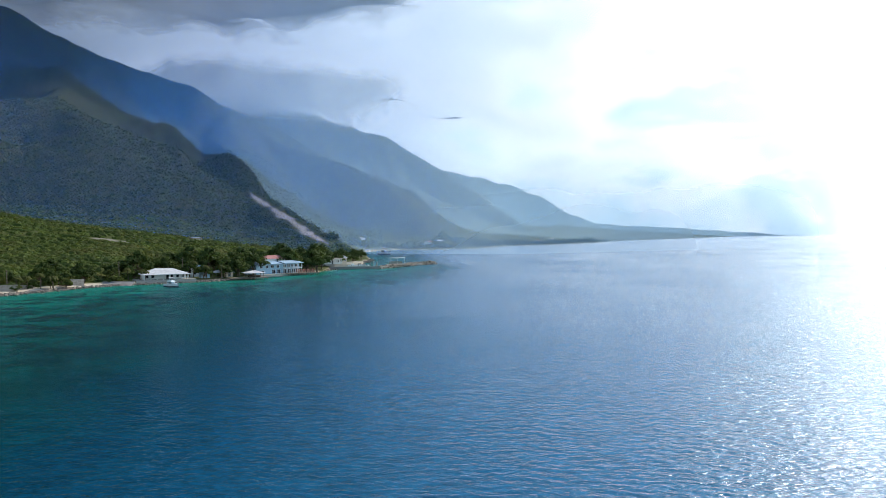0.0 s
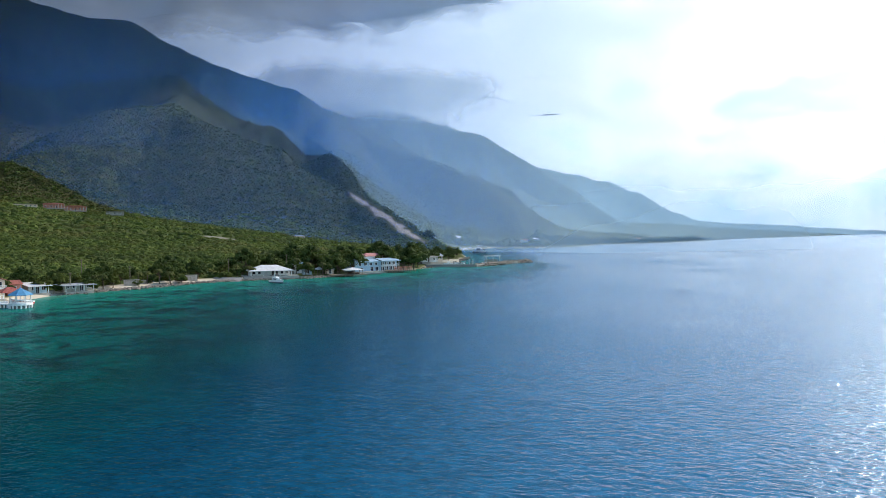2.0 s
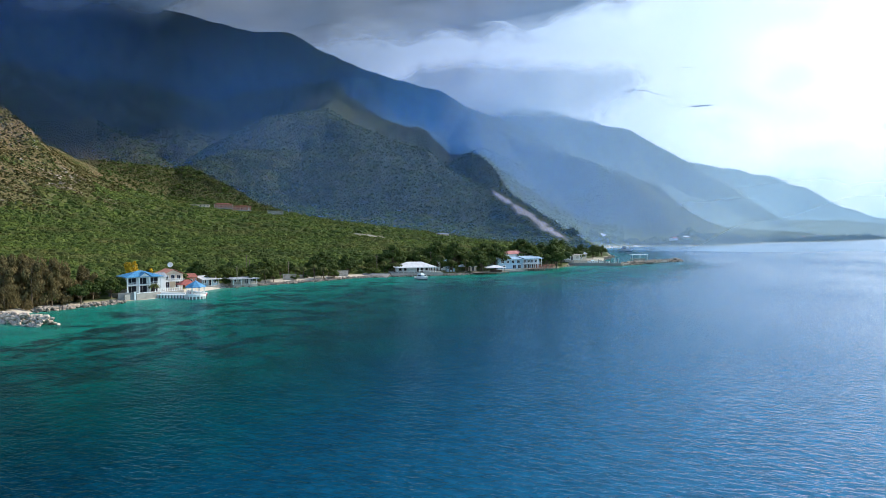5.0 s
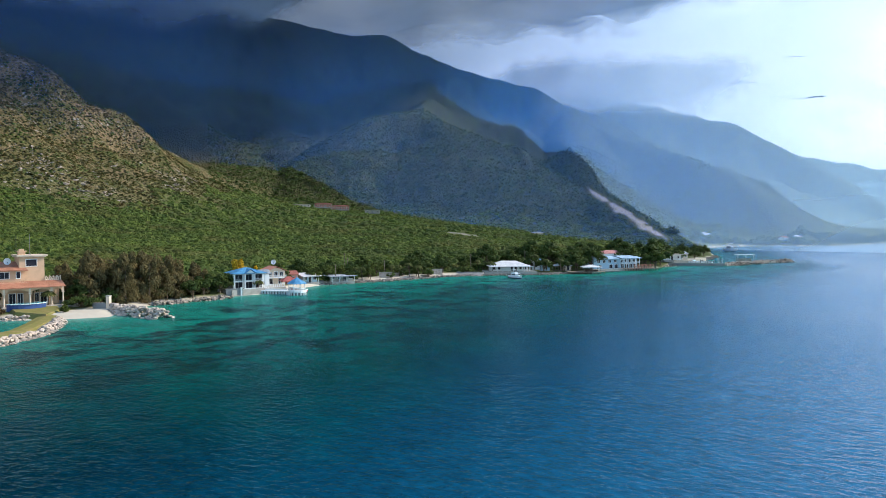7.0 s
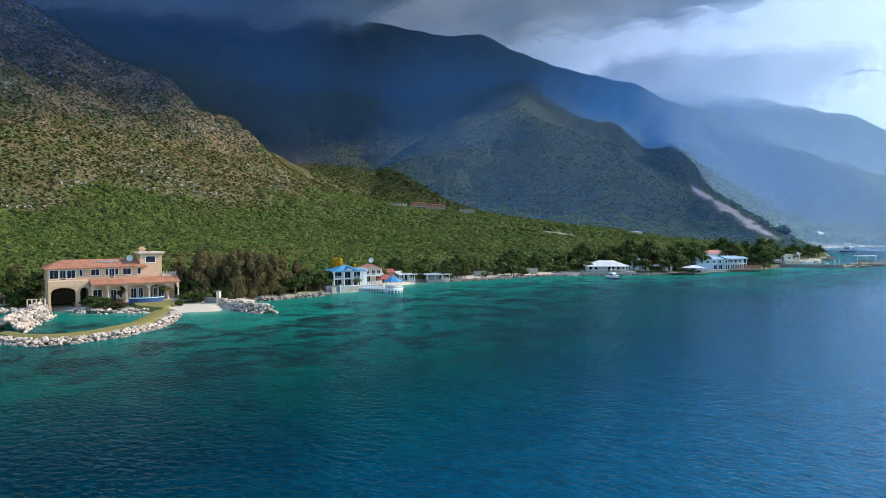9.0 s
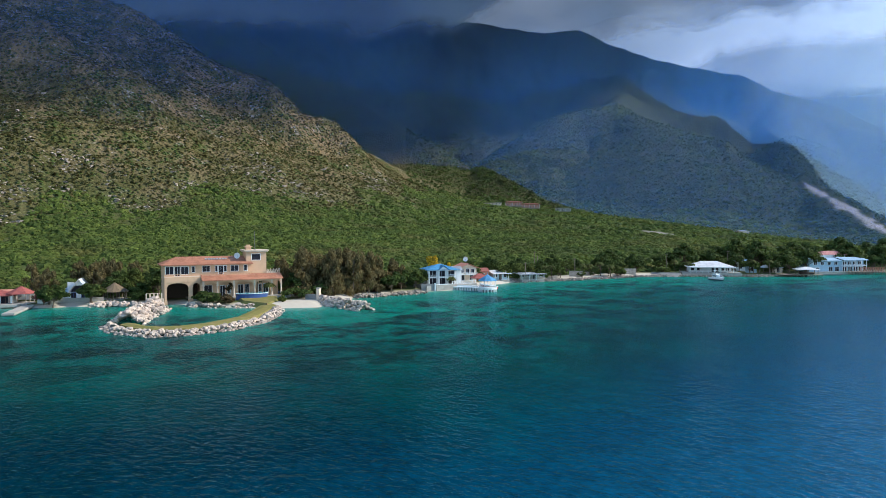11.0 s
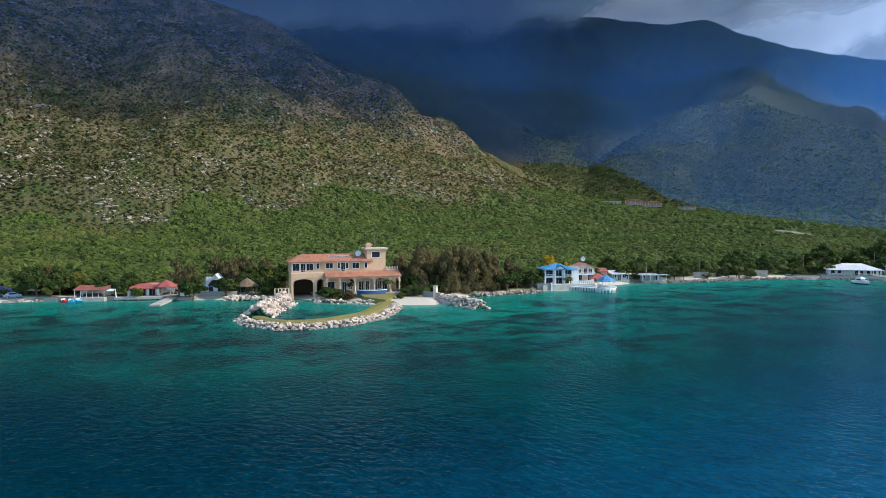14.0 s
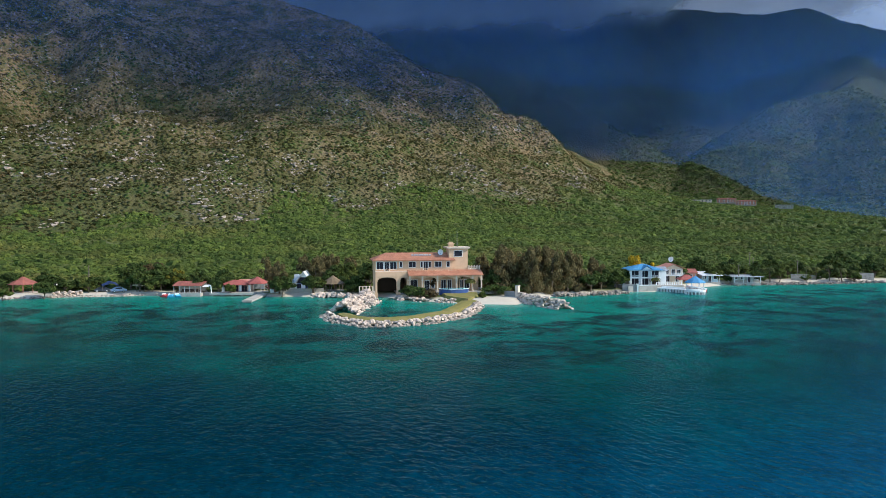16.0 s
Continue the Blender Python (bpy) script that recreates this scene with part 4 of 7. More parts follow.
def scrub(name, label, n, az, rr, on_hill, rad, leaves, size, seed, mat, squat=0.62, thin=0.42, crowned=False):
    x, y, z, h, d, s, r = strew(n, *az, *rr, seed)
    g = np.random.default_rng(seed + 1)
    keep = (d > 14) & (s > 9) & clear_of(x, y) & ((h > 0.5) if on_hill else (h < 0.6))
    keep &= fbm(x, y, 40, 3, seed) > g.uniform(-1.3, thin - 0.75, len(x))
    c = np.stack([x, y, z - 0.3], -1)[keep]
    radius = g.uniform(*rad, len(c)) * (0.8 + 0.4 * g.uniform(0, 1, len(c)) ** 3)
    tall = radius * g.uniform(squat * 0.8, squat * 1.3, len(c))
    v, q, tone, soft = tufts(c, radius, tall, leaves, size, seed + 2, 1.1)
    if crowned:
        dv, dq, dn = domes(c, radius * 0.9, tall * 0.86, seed + 3)
        v, q, soft, tone = np.concatenate([v, dv]), np.concatenate([q, dq + len(v)]), np.concatenate([soft, dn]), np.concatenate([tone, np.repeat(tone[::leaves * 4], 18)])
    ob = new(name, quad_mesh(name, v, q, normals=soft))
    give(ob.data, "tone", tone)
    ob.data.materials.append(mat)
    tagged(ob, label, "scrub", kind="stuff")


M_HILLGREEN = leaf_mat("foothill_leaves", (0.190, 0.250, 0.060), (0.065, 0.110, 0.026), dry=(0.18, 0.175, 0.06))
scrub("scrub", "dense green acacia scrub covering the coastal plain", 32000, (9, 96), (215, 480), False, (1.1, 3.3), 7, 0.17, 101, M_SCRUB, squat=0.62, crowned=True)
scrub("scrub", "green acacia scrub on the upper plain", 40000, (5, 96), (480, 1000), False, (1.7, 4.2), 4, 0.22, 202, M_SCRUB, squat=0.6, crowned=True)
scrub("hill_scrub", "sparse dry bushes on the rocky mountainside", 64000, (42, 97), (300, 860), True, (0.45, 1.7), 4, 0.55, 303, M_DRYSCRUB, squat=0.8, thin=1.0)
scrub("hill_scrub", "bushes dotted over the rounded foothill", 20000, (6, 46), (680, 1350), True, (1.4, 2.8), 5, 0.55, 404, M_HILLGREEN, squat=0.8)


def scree(n, seed):
    """Pale limestone outcrops strewn over the dry mountainside in drifts."""
    x, y, z, h, d, s, r = strew(n, 46, 97, 300, 800, seed)
    g = np.random.default_rng(seed)
    keep = (h > 0.6) & (0.8 * fbm(x, y, 120, 4, 55) + 0.75 * fbm(x, y, 16, 3, 56) > 0.20 + 0.0016 * np.clip(z - 45, 0, 400))
    x, y, z = x[keep], y[keep], z[keep]
    src = boulder_mesh(seed, ROCK, 11)
    v0 = np.empty(len(src.vertices) * 3)
    src.vertices.foreach_get("co", v0)
    v0 = v0.reshape(-1, 3)
    f0 = np.array([tuple(p.vertices) for p in src.polygons])
    a, size = g.uniform(0, 6.28, len(x)), g.uniform(0.5, 1.8, len(x)) + 3.2 * g.uniform(0, 1, len(x)) ** 6
    c, t = (np.cos(a) * size)[:, None], (np.sin(a) * size)[:, None]
    v = np.stack([v0[:, 0] * c - v0[:, 1] * t + x[:, None], v0[:, 0] * t + v0[:, 1] * c + y[:, None], v0[:, 2] * size[:, None] * 0.85 + z[:, None] - 0.12], -1).reshape(-1, 3)
    f = (f0[None] + (np.arange(len(x)) * len(v0))[:, None, None]).reshape(-1, 3)
    me = bpy.data.meshes.new("outcrops")
    me.from_pydata(v.tolist(), [], f.tolist())
    me.materials.append(M_OUTCROP)
    tagged(new("outcrops", me), "pale limestone outcrops on the dry mountainside", "rocks", kind="stuff")


M_OUTCROP = plain_mat("grey_limestone", (0.36, 0.30, 0.25), 0.95, 0.1, 0.3, 0.3, 2.0, 0.3, dirt=(0.16, 0.13, 0.10))
scree(42000, 505)


def ground_z(x, y):
    return float(land(np.array([float(x)]), np.array([float(y)]))[0][0])


def on_ground(x, y, turn=0.0, sink=0.0):
    return pose(x, y, max(ground_z(x, y), 0.3) - sink, 0, 0, turn)


# ---- the villa ----


def villa():
    v = thing("villa", front((-177.9, 83.2), (-174.4, 92.6)), "ochre stucco seaside villa with terracotta roofs and a square tower", "house")
    upper = [(0.45, 2.3, 8.0, 10.0), (2.75, 3.95, 7.55, 9.95), (4.3, 6.1, 8.0, 9.95), (7.05, 7.7, 8.5, 10.0), (9.7, 11.6, 8.5, 10.0), (13.05, 13.6, 8.5, 10.0), (13.95, 15.1, 7.6, 10.0), (15.35, 16.0, 8.5, 10.0), (17.2, 19.1, 8.5, 10.0), (20.7, 21.5, 8.5, 10.0)]
    part("upper_wall", wall(bm_new(), 0, 22.4, 7.3, 10.5, 0.6, 0.9, upper), STUCCO, v)
    for name, d in (("side_wall", (0, 0.3, 0.9, 10, 7.3, 10.5)), ("side_wall", (22.1, 22.4, 0.9, 10, 7.3, 10.5)), ("rear_wall", (0.3, 22.1, 9.7, 10, 0.5, 10.5)), ("upper_floor", (0.3, 22.1, 0.9, 9.7, 7.3, 7.4))):
        part(name, boxed(*d), STUCCO, v)
    # black board stands in for the shade of the unlit rooms
    part("dark_backing", boxed(0.4, 22.0, 1.6, 1.7, 7.4, 10.5), BLACK, v, "black board for the unlit rooms behind the glass")
    for a, b, c, d in upper:
        door = d - c > 2.2
        window(v, (a + b) / 2, c, b - a, d - c, 0.6, name="door" if door else "window", bars=1 if b - a > 0.9 else 0)
    part("main_roof", hip_roof(-0.8, 23.0, -0.5, 11.0, 10.55, 12.5, (3.4, 21.5), 0.22), TERRACOTTA, v)
    for k in range(8):
        part("skylight", pent_roof(10.7 + k * 0.74, 11.25 + k * 0.74, 2.6, 3.5, 11.66, 11.97, 0.08), GREYROOF, v, "small grey roof light")
    # the boat bay under the left wing
    part("bay_beam", boxed(0, 9.1, -0.6, 0.6, 5.9, 7.3), STUCCO, v)
    part("bay_arch", arch(bm_new(), 0.55, 6.0, 4.7, 5.7, 5.9, -0.5, 0.5, 12), STUCCO, v)
    part("bay_arch", arch(bm_new(), 7.0, 9.0, 4.7, 5.6, 5.9, -0.5, 0.5, 8), STUCCO, v)
    for a, b in ((0.0, 0.55), (6.0, 7.0), (8.9, 9.4)):
        bm = box(bm_new(), a, b, -0.5, 0.5, -1.5, 5.9)
        box(bm, a - 0.1, b + 0.1, -0.6, 0.6, 4.5, 4.75), box(bm, a - 0.12, b + 0.12, -0.62, 0.62, -1.5, 1.2)
        part("pier", bm, STUCCO, v)
    # dark colour of the back wall stands for the shade inside the bay
    part("bay_wall", wall(bm_new(), 0, 9.4, -1.5, 7.3, 9.0, 9.3), DARKWOOD, v)
    part("bay_side_wall", boxed(0, 0.3, 0.6, 9.0, -1.5, 7.3), STUCCO, v)
    part("bay_floor", boxed(6.2, 9.4, 0.5, 9.0, -1.5, 1.2), CONCRETE, v)
    railing(v, 0.1, 9.3, 0.1, 7.32, 0.75, 0.4, STUCCO)
    part("balcony", boxed(-0.1, 23.5, -0.3, 0.62, 7.3, 7.45), CREAM, v)
    railing(v, 9.5, 22.4, 0.05, 7.46, 0.7, 0.45, STUCCO)
    # arcade and pent roof
    part("pent_roof", pent_roof(9.1, 30.6, -3.6, 0.5, 6.2, 7.5, 0.18), TERRACOTTA, v)
    cols = [9.5, 13.1, 17.4, 22.9, 27.6, 30.2]
    for a, b in zip(cols, cols[1:]):
        part("arch", arch(bm_new(), a + 0.22, b - 0.22, 4.9, 5.75, 6.2, -2.6, -2.25, 10), STUCCO, v)
    for c in cols:
        bm = tube(bm_new(), (c, -2.42, 1.7), (c, -2.42, 4.9), 0.21, 0.19, 12)
        box(bm, c - 0.34, c + 0.34, -2.76, -2.08, 4.75, 4.95), box(bm, c - 0.34, c + 0.34, -2.76, -2.08, 1.6, 1.95), box(bm, c - 0.24, c + 0.24, -2.6, -2.25, 4.95, 6.2)
        part("column", bm, CREAM, v)
    lower = [(10.2, 12.2, 1.75, 4.7), (14.4, 15.6, 1.75, 4.5), (16.4, 17.1, 2.4, 4.5), (19.2, 20.5, 1.75, 4.6), (21.1, 22.1, 2.3, 4.6), (24.8, 25.6, 2.4, 4.5), (26.1, 27.4, 1.75, 4.6)]
    part("lower_wall", wall(bm_new(), 9.4, 30.2, 1.6, 7.3, 1.4, 1.7, lower), STUCCO, v)
    # another black board in place of the shaded ground-floor rooms
    part("lower_dark_backing", boxed(9.5, 30.0, 2.4, 2.5, 1.6, 6.5), BLACK, v, "black board for the unlit rooms behind the glass")
    part("lower_side_wall", boxed(29.9, 30.2, 1.7, 9, 1.6, 7.3), STUCCO, v)
    for a, b, c, d in lower:
        window(v, (a + b) / 2, c, b - a, d - c, 1.4, name="door" if c < 2 else "window")
    part("terrace", boxed(9.2, 33.5, -4.2, 10, -1.0, 1.6), CONCRETE, v)
    part("terrace_roof", boxed(22.4, 30.6, 0.5, 9, 7.35, 7.55), CREAM, v)
    railing(v, 26.9, 30.5, 0.7, 7.55, 0.95, 0.55, CREAM, 0.12, "balustrade")
    for k in range(5):
        bm = bm_new()
        bmesh.ops.create_uvsphere(bm, u_segments=8, v_segments=6, radius=0.2, matrix=Matrix.Translation((27.2 + k * 0.8, 0.7, 8.65)))
        part("finial", bm, CREAM, v)
    # tower
    win = [(22.9, 25.2, 11.4, 13.0)]
    part("tower_wall", wall(bm_new(), 21.4, 26.9, 7.4, 13.6, 0.9, 1.2, win), STUCCO, v)
    for d in ((21.4, 21.7, 1.2, 6.2, 7.4, 13.6), (26.6, 26.9, 1.2, 6.2, 7.4, 13.6), (21.7, 26.6, 5.9, 6.2, 7.4, 13.6)):
        part("wall", boxed(*d), STUCCO, v)
    window(v, 24.05, 11.4, 2.3, 1.6, 0.9, bars=0)
    # black board for the shade inside the tower
    part("tower_dark_backing", boxed(21.8, 26.5, 1.9, 2.0, 10.5, 13.5), BLACK, v)
    bm = box(bm_new(), 21.0, 27.3, 0.5, 6.6, 13.6, 13.85)
    box(bm, 20.75, 27.55, 0.25, 6.85, 13.85, 14.2)
    part("cornice", bm, CREAM, v)
    bm = box(bm_new(), 21.4, 22.9, 1.6, 3.1, 14.2, 15.0)
    box(bm, 21.15, 23.15, 1.35, 3.35, 15.0, 15.2), box(bm, 21.6, 22.7, 1.8, 2.9, 15.2, 15.6)
    part("chimney", bm, STUCCO, v)
    part("mast", tube(bm_new(), (21.3, 3.6, 14.15), (21.3, 3.6, 19.0), 0.06, 0.04), BLACK, v, "thin aerial mast")
    # the curved pool that overhangs the garden
    bm = bm_new()
    ring = [(21.8 + 4.2 * math.cos(a), -4.2 - 3.0 * math.sin(a)) for a in np.linspace(0, math.pi, 17)]
    prism(bm, ring, 0.6, 2.6)
    part("pool_wall", bm, POOLTILE, v, "curved wall of blue mosaic tiles")
    part("pool_rim", prism(bm_new(), [(21.8 + 4.4 * math.cos(a), -4.2 - 3.2 * math.sin(a)) for a in np.linspace(0, math.pi, 17)], 2.6, 2.72), WHITE, v)
    part("pool_water", prism(bm_new(), [(21.8 + 4.1 * math.cos(a), -4.2 - 2.9 * math.sin(a)) for a in np.linspace(0, math.pi, 17)], 2.70, 2.76), POOLWATER, v)
    return v


villa()
dish(front((-177.9, 83.2), (-174.4, 92.6)) @ pose(19.2, 3.4, 11.4, 0, 0, 10), 0.85, "white satellite dish on the terracotta roof")

# dock and stair beside the boat bay
d = thing("dock", front((-173.5, 76.6), (-172.2, 80.4)), "ochre stone landing stair with balustrade", "dock")
part("landing", boxed(0, 4.0, 0, 4, -1.5, 0.9), CONCRETE, d)
bm = bm_new()
for k in range(6):
    box(bm, 0.4, 2.0, 0.5 + k * 0.45, 0.95 + k * 0.45, 0.9, 1.1 + k * 0.25)
part("stair", bm, CREAM, d)
railing(d, 0.0, 4.0, 0.1, 0.9, 1.5, 0.9, CREAM, 0.14, "balustrade")
railing(d, 0.0, 4.0, 3.6, 0.9, 2.6, 0.9, CREAM, 0.14, "balustrade")

# ---- the spit and its rock walls ----
def terrace_mesh(ring, z0, z1, inset, seed):
    """Made ground: a rounded sheet inside a ring on the map, falling away at its edge."""
    bm = bm_new()
    c = Vector((sum(p[0] for p in ring) / len(ring), sum(p[1] for p in ring) / len(ring)))
    a = [bm.verts.new((x, y, z0)) for x, y in ring]
    b = []
    for i, (x, y) in enumerate(ring):
        p, n, q = Vector(ring[i - 1]), Vector((x, y)), Vector(ring[(i + 1) % len(ring)])
        t = (q - p).normalized()
        inw = Vector((-t.y, t.x)) * inset
        b.append(bm.verts.new((n.x + inw.x, n.y + inw.y, z1 + 0.1 * math.sin(i * 1.7 + seed) + 0.012 * max(0.0, -142 - n.x))))
    for i in range(len(ring)):
        bm.faces.new((a[i - 1], a[i], b[i], b[i - 1]))
    f = bm.faces.new(b)
    bmesh.ops.triangulate(bm, faces=[f])
    return bm


spit = [(-144, 57.5), (-137, 57), (-131, 58.5), (-127.8, 64), (-127.3, 70), (-132.3, 81.5), (-141, 90.8), (-149, 99), (-159, 107)]
cove = [(-143, 61), (-138, 61), (-135, 62.5), (-133.6, 65.5), (-133.6, 70.5), (-137.6, 80.5), (-145, 88.3), (-153, 95.5), (-165, 102)]
turf = new("spit", None)
turf.empty_display_size = 0.5
tagged(turf, "low grassy spit of made ground curving round the cove", "ground", kind="structure")
bm = bm_new()
rows = []
for (x0, y0), (x1, y1) in zip(spit, cove):  # a low crowned bank between the sea side and the cove side
    rows.append([bm.verts.new((x0 + (x1 - x0) * u, y0 + (y1 - y0) * u, z)) for u, z in ((0.0, -0.6), (0.12, 0.72), (0.5, 0.95), (0.88, 0.72), (1.0, -0.6))])
for p, q in zip(rows, rows[1:]):
    for k in range(4):
        bm.faces.new((p[k], p[k + 1], q[k + 1], q[k]))
bm.faces.new(rows[0]), bm.faces.new(rows[-1][::-1])
part("turf", bm, TURF, turf, "dry mown grass")
lawn = new("lawn", None)
lawn.empty_display_size = 0.5
tagged(lawn, "patchy yellow-green lawn between the pool and the beach", "lawn", kind="structure")
part("turf", terrace_mesh([(-150.5, 96.2), (-152, 99.5), (-156, 104.5), (-162, 108.5), (-170, 110), (-173, 104), (-168, 98), (-160, 94.5)], 0.1, 1.22, 1.2, 3.0), TURF, lawn, "dry mown grass")
bw = thing("breakwater", pose(0, 0, 0), "curved breakwater of pale limestone boulders round the spit", "breakwater")
rocks(bw, [(-147, 57), (-137, 54.8), (-128, 57.4), (-125, 63), (-124.6, 70), (-130, 82), (-141, 92.5), (-146, 97)], 3.6, 1.25, 440, (0.65, 1.3), 11, BOULDERS, -0.4)
toe = thing("rock_toe", pose(0, 0, 0), "smaller wet boulders at the foot of the breakwater", "rocks")
rocks(toe, [(-148, 56), (-137, 53.6), (-127, 56.2), (-123.7, 62.5), (-123.2, 70.5), (-129, 82.6), (-140, 93.3)], 1.6, 0.4, 170, (0.7, 1.2), 31, DARK_BOULDERS, -0.35)
arm = thing("breakwater", pose(0, 0, 0), "tall heap of white limestone boulders sheltering the cove", "breakwater")
rocks(arm, [(-147, 60.5), (-154, 65), (-164, 73), (-172, 78)], 7.6, 3.3, 380, (0.95, 1.75), 12, BOULDERS, -0.6)
groin = thing("groyne", pose(0, 0, 0), "groyne of heaped pale boulders beside the beach", "groyne")
rocks(groin, [(-150, 113.5), (-140, 111.8), (-128.5, 110.3)], 5.0, 2.5, 290, (0.75, 1.45), 13, BOULDERS, -0.5)
garden = thing("rock_edge", pose(0, 0, 0), "white boulders edging the villa's garden", "rocks")
rocks(garden, [(-171, 86.5), (-165, 87.5), (-160, 91), (-155, 96)], 3.0, 0.9, 90, (0.7, 1.3), 14, BOULDERS, -0.2)
shoreline = thing("rock_edge", pose(0, 0, 0), "low boulders along the water's edge", "rocks")
rocks(shoreline, [(-189, 69), (-184, 74), (-178, 78)], 3.4, 1.0, 70, (0.9, 1.7), 15, BOULDERS, -0.1)
stub = thing("rock_edge", pose(0, 0, 0), "brown boulders along the shore by the trees", "rocks")
rocks(stub, [(-154, 128), (-152, 140), (-150, 153)], 3.5, 0.8, 110, (0.8, 1.6), 16, DARK_BOULDERS, -0.2)
stuff_rocks("shore_stones", "brown and grey stones along the rocky shore", [(-155, 205), (-144, 231), (-135, 261), (-122, 275), (-100, 291), (-86, 311)], 3.4, 1500, (0.5, 1.7), 17, DARKROCK, -0.1)
stuff_rocks("shore_stones", "pale stones and rubble along the western shore", [(-226, -10), (-224, 6), (-219, 20), (-216, 34)], 1.8, 240, (0.3, 0.9), 18, ROCK, 0.0)

gp = thing("gate_pillar", on_ground(-151.8, 113.6, 20), "weathered pale stone pillar where the groyne meets the beach", "pillar")
part("shaft", box(bm_new(), -0.45, 0.45, -0.45, 0.45, -0.6, 3.0), CREAM, gp)
part("cap", box(bm_new(), -0.55, 0.55, -0.55, 0.55, 3.0, 3.2), CONCRETE, gp)
part("low_wall", box(bm_new(), -4.2, -0.45, -0.2, 0.2, -0.6, 1.4), GREYWALL, gp, "low grey block wall")

# garden bush before the arcade, and low plants
def bush(x, y, tall, wide, mat, label, seed, name="bush"):
    return tree(on_ground(x, y), tall, wide, label, mat, seed, "bush", 52, 0.30, "bush", name)


bush(-169, 89.5, 3.6, 3.2, BROADLEAF, "round green garden bush above the boulders", 41)
bush(-165.5, 91.5, 3.0, 3.0, BROADLEAF, "green garden bush above the boulders", 42)
bush(-163, 92.5, 2.6, 2.2, DRYLEAF, "brown dry shrub beside the pool", 43)
bush(-158.5, 111, 4.0, 4.2, BROADLEAF, "dark green bush at the top of the beach", 44)
bush(-160, 114, 3.4, 2.6, DRYLEAF, "rust-coloured shrub at the top of the beach", 45)
bush(-154.5, 104, 1.6, 1.0, BRIGHTLEAF, "small young plant on the lawn", 46)
bush(-187, 80, 3.4, 2.0, BRIGHTLEAF, "leafy shrub beside the landing stair", 47)

# ---- casuarinas behind the beach ----
g = random.Random(5)
kinds = [tree(on_ground(-160, 124), 12.0, 4.5, "tall feathery brown-green casuarina in a grove", CASUARINA, 60, "plume", 190, 0.33, group="casuarina grove"),
         tree(on_ground(-157, 130), 11.0, 4.0, "feathery casuarina with dark lower branches", CASUARINA, 61, "plume", 190, 0.33, group="casuarina grove"),
         tree(on_ground(-160, 141), 10.5, 4.8, "broad feathery casuarina in a grove", CASUARINA, 62, "plume", 190, 0.33, group="casuarina grove")]
for k in range(24):
    x, y = -157 - g.uniform(0, 12) - (k % 2) * 3, 117 + k * 1.55 + g.uniform(-1, 1)
    s = g.uniform(0.78, 1.12) * (1.0 - 0.25 * (k > 18))
    copy_thing(kinds[k % 3], on_ground(x, y, g.uniform(0, 360)) @ Matrix.Diagonal((s, s, s, 1)))
leafy = [tree(on_ground(-156, 144), 6.5, 4.0, "dark green rounded shade tree by the shore", BROADLEAF, 70, "round", 85, 0.37, group="shade trees"),
         tree(on_ground(-196, 90), 7.5, 4.4, "dense green shade tree behind the villa", BROADLEAF, 71, "round", 85, 0.37, group="shade trees"),
         tree(on_ground(-202, 84), 8.5, 4.2, "bright green tree behind the villa", BRIGHTLEAF, 72, "round", 85, 0.37, group="shade trees"),
         tree(on_ground(-206, 76), 9.0, 4.0, "tall olive-green tree behind the houses", CASUARINA, 73, "plume", 200, 0.36, group="shade trees")]
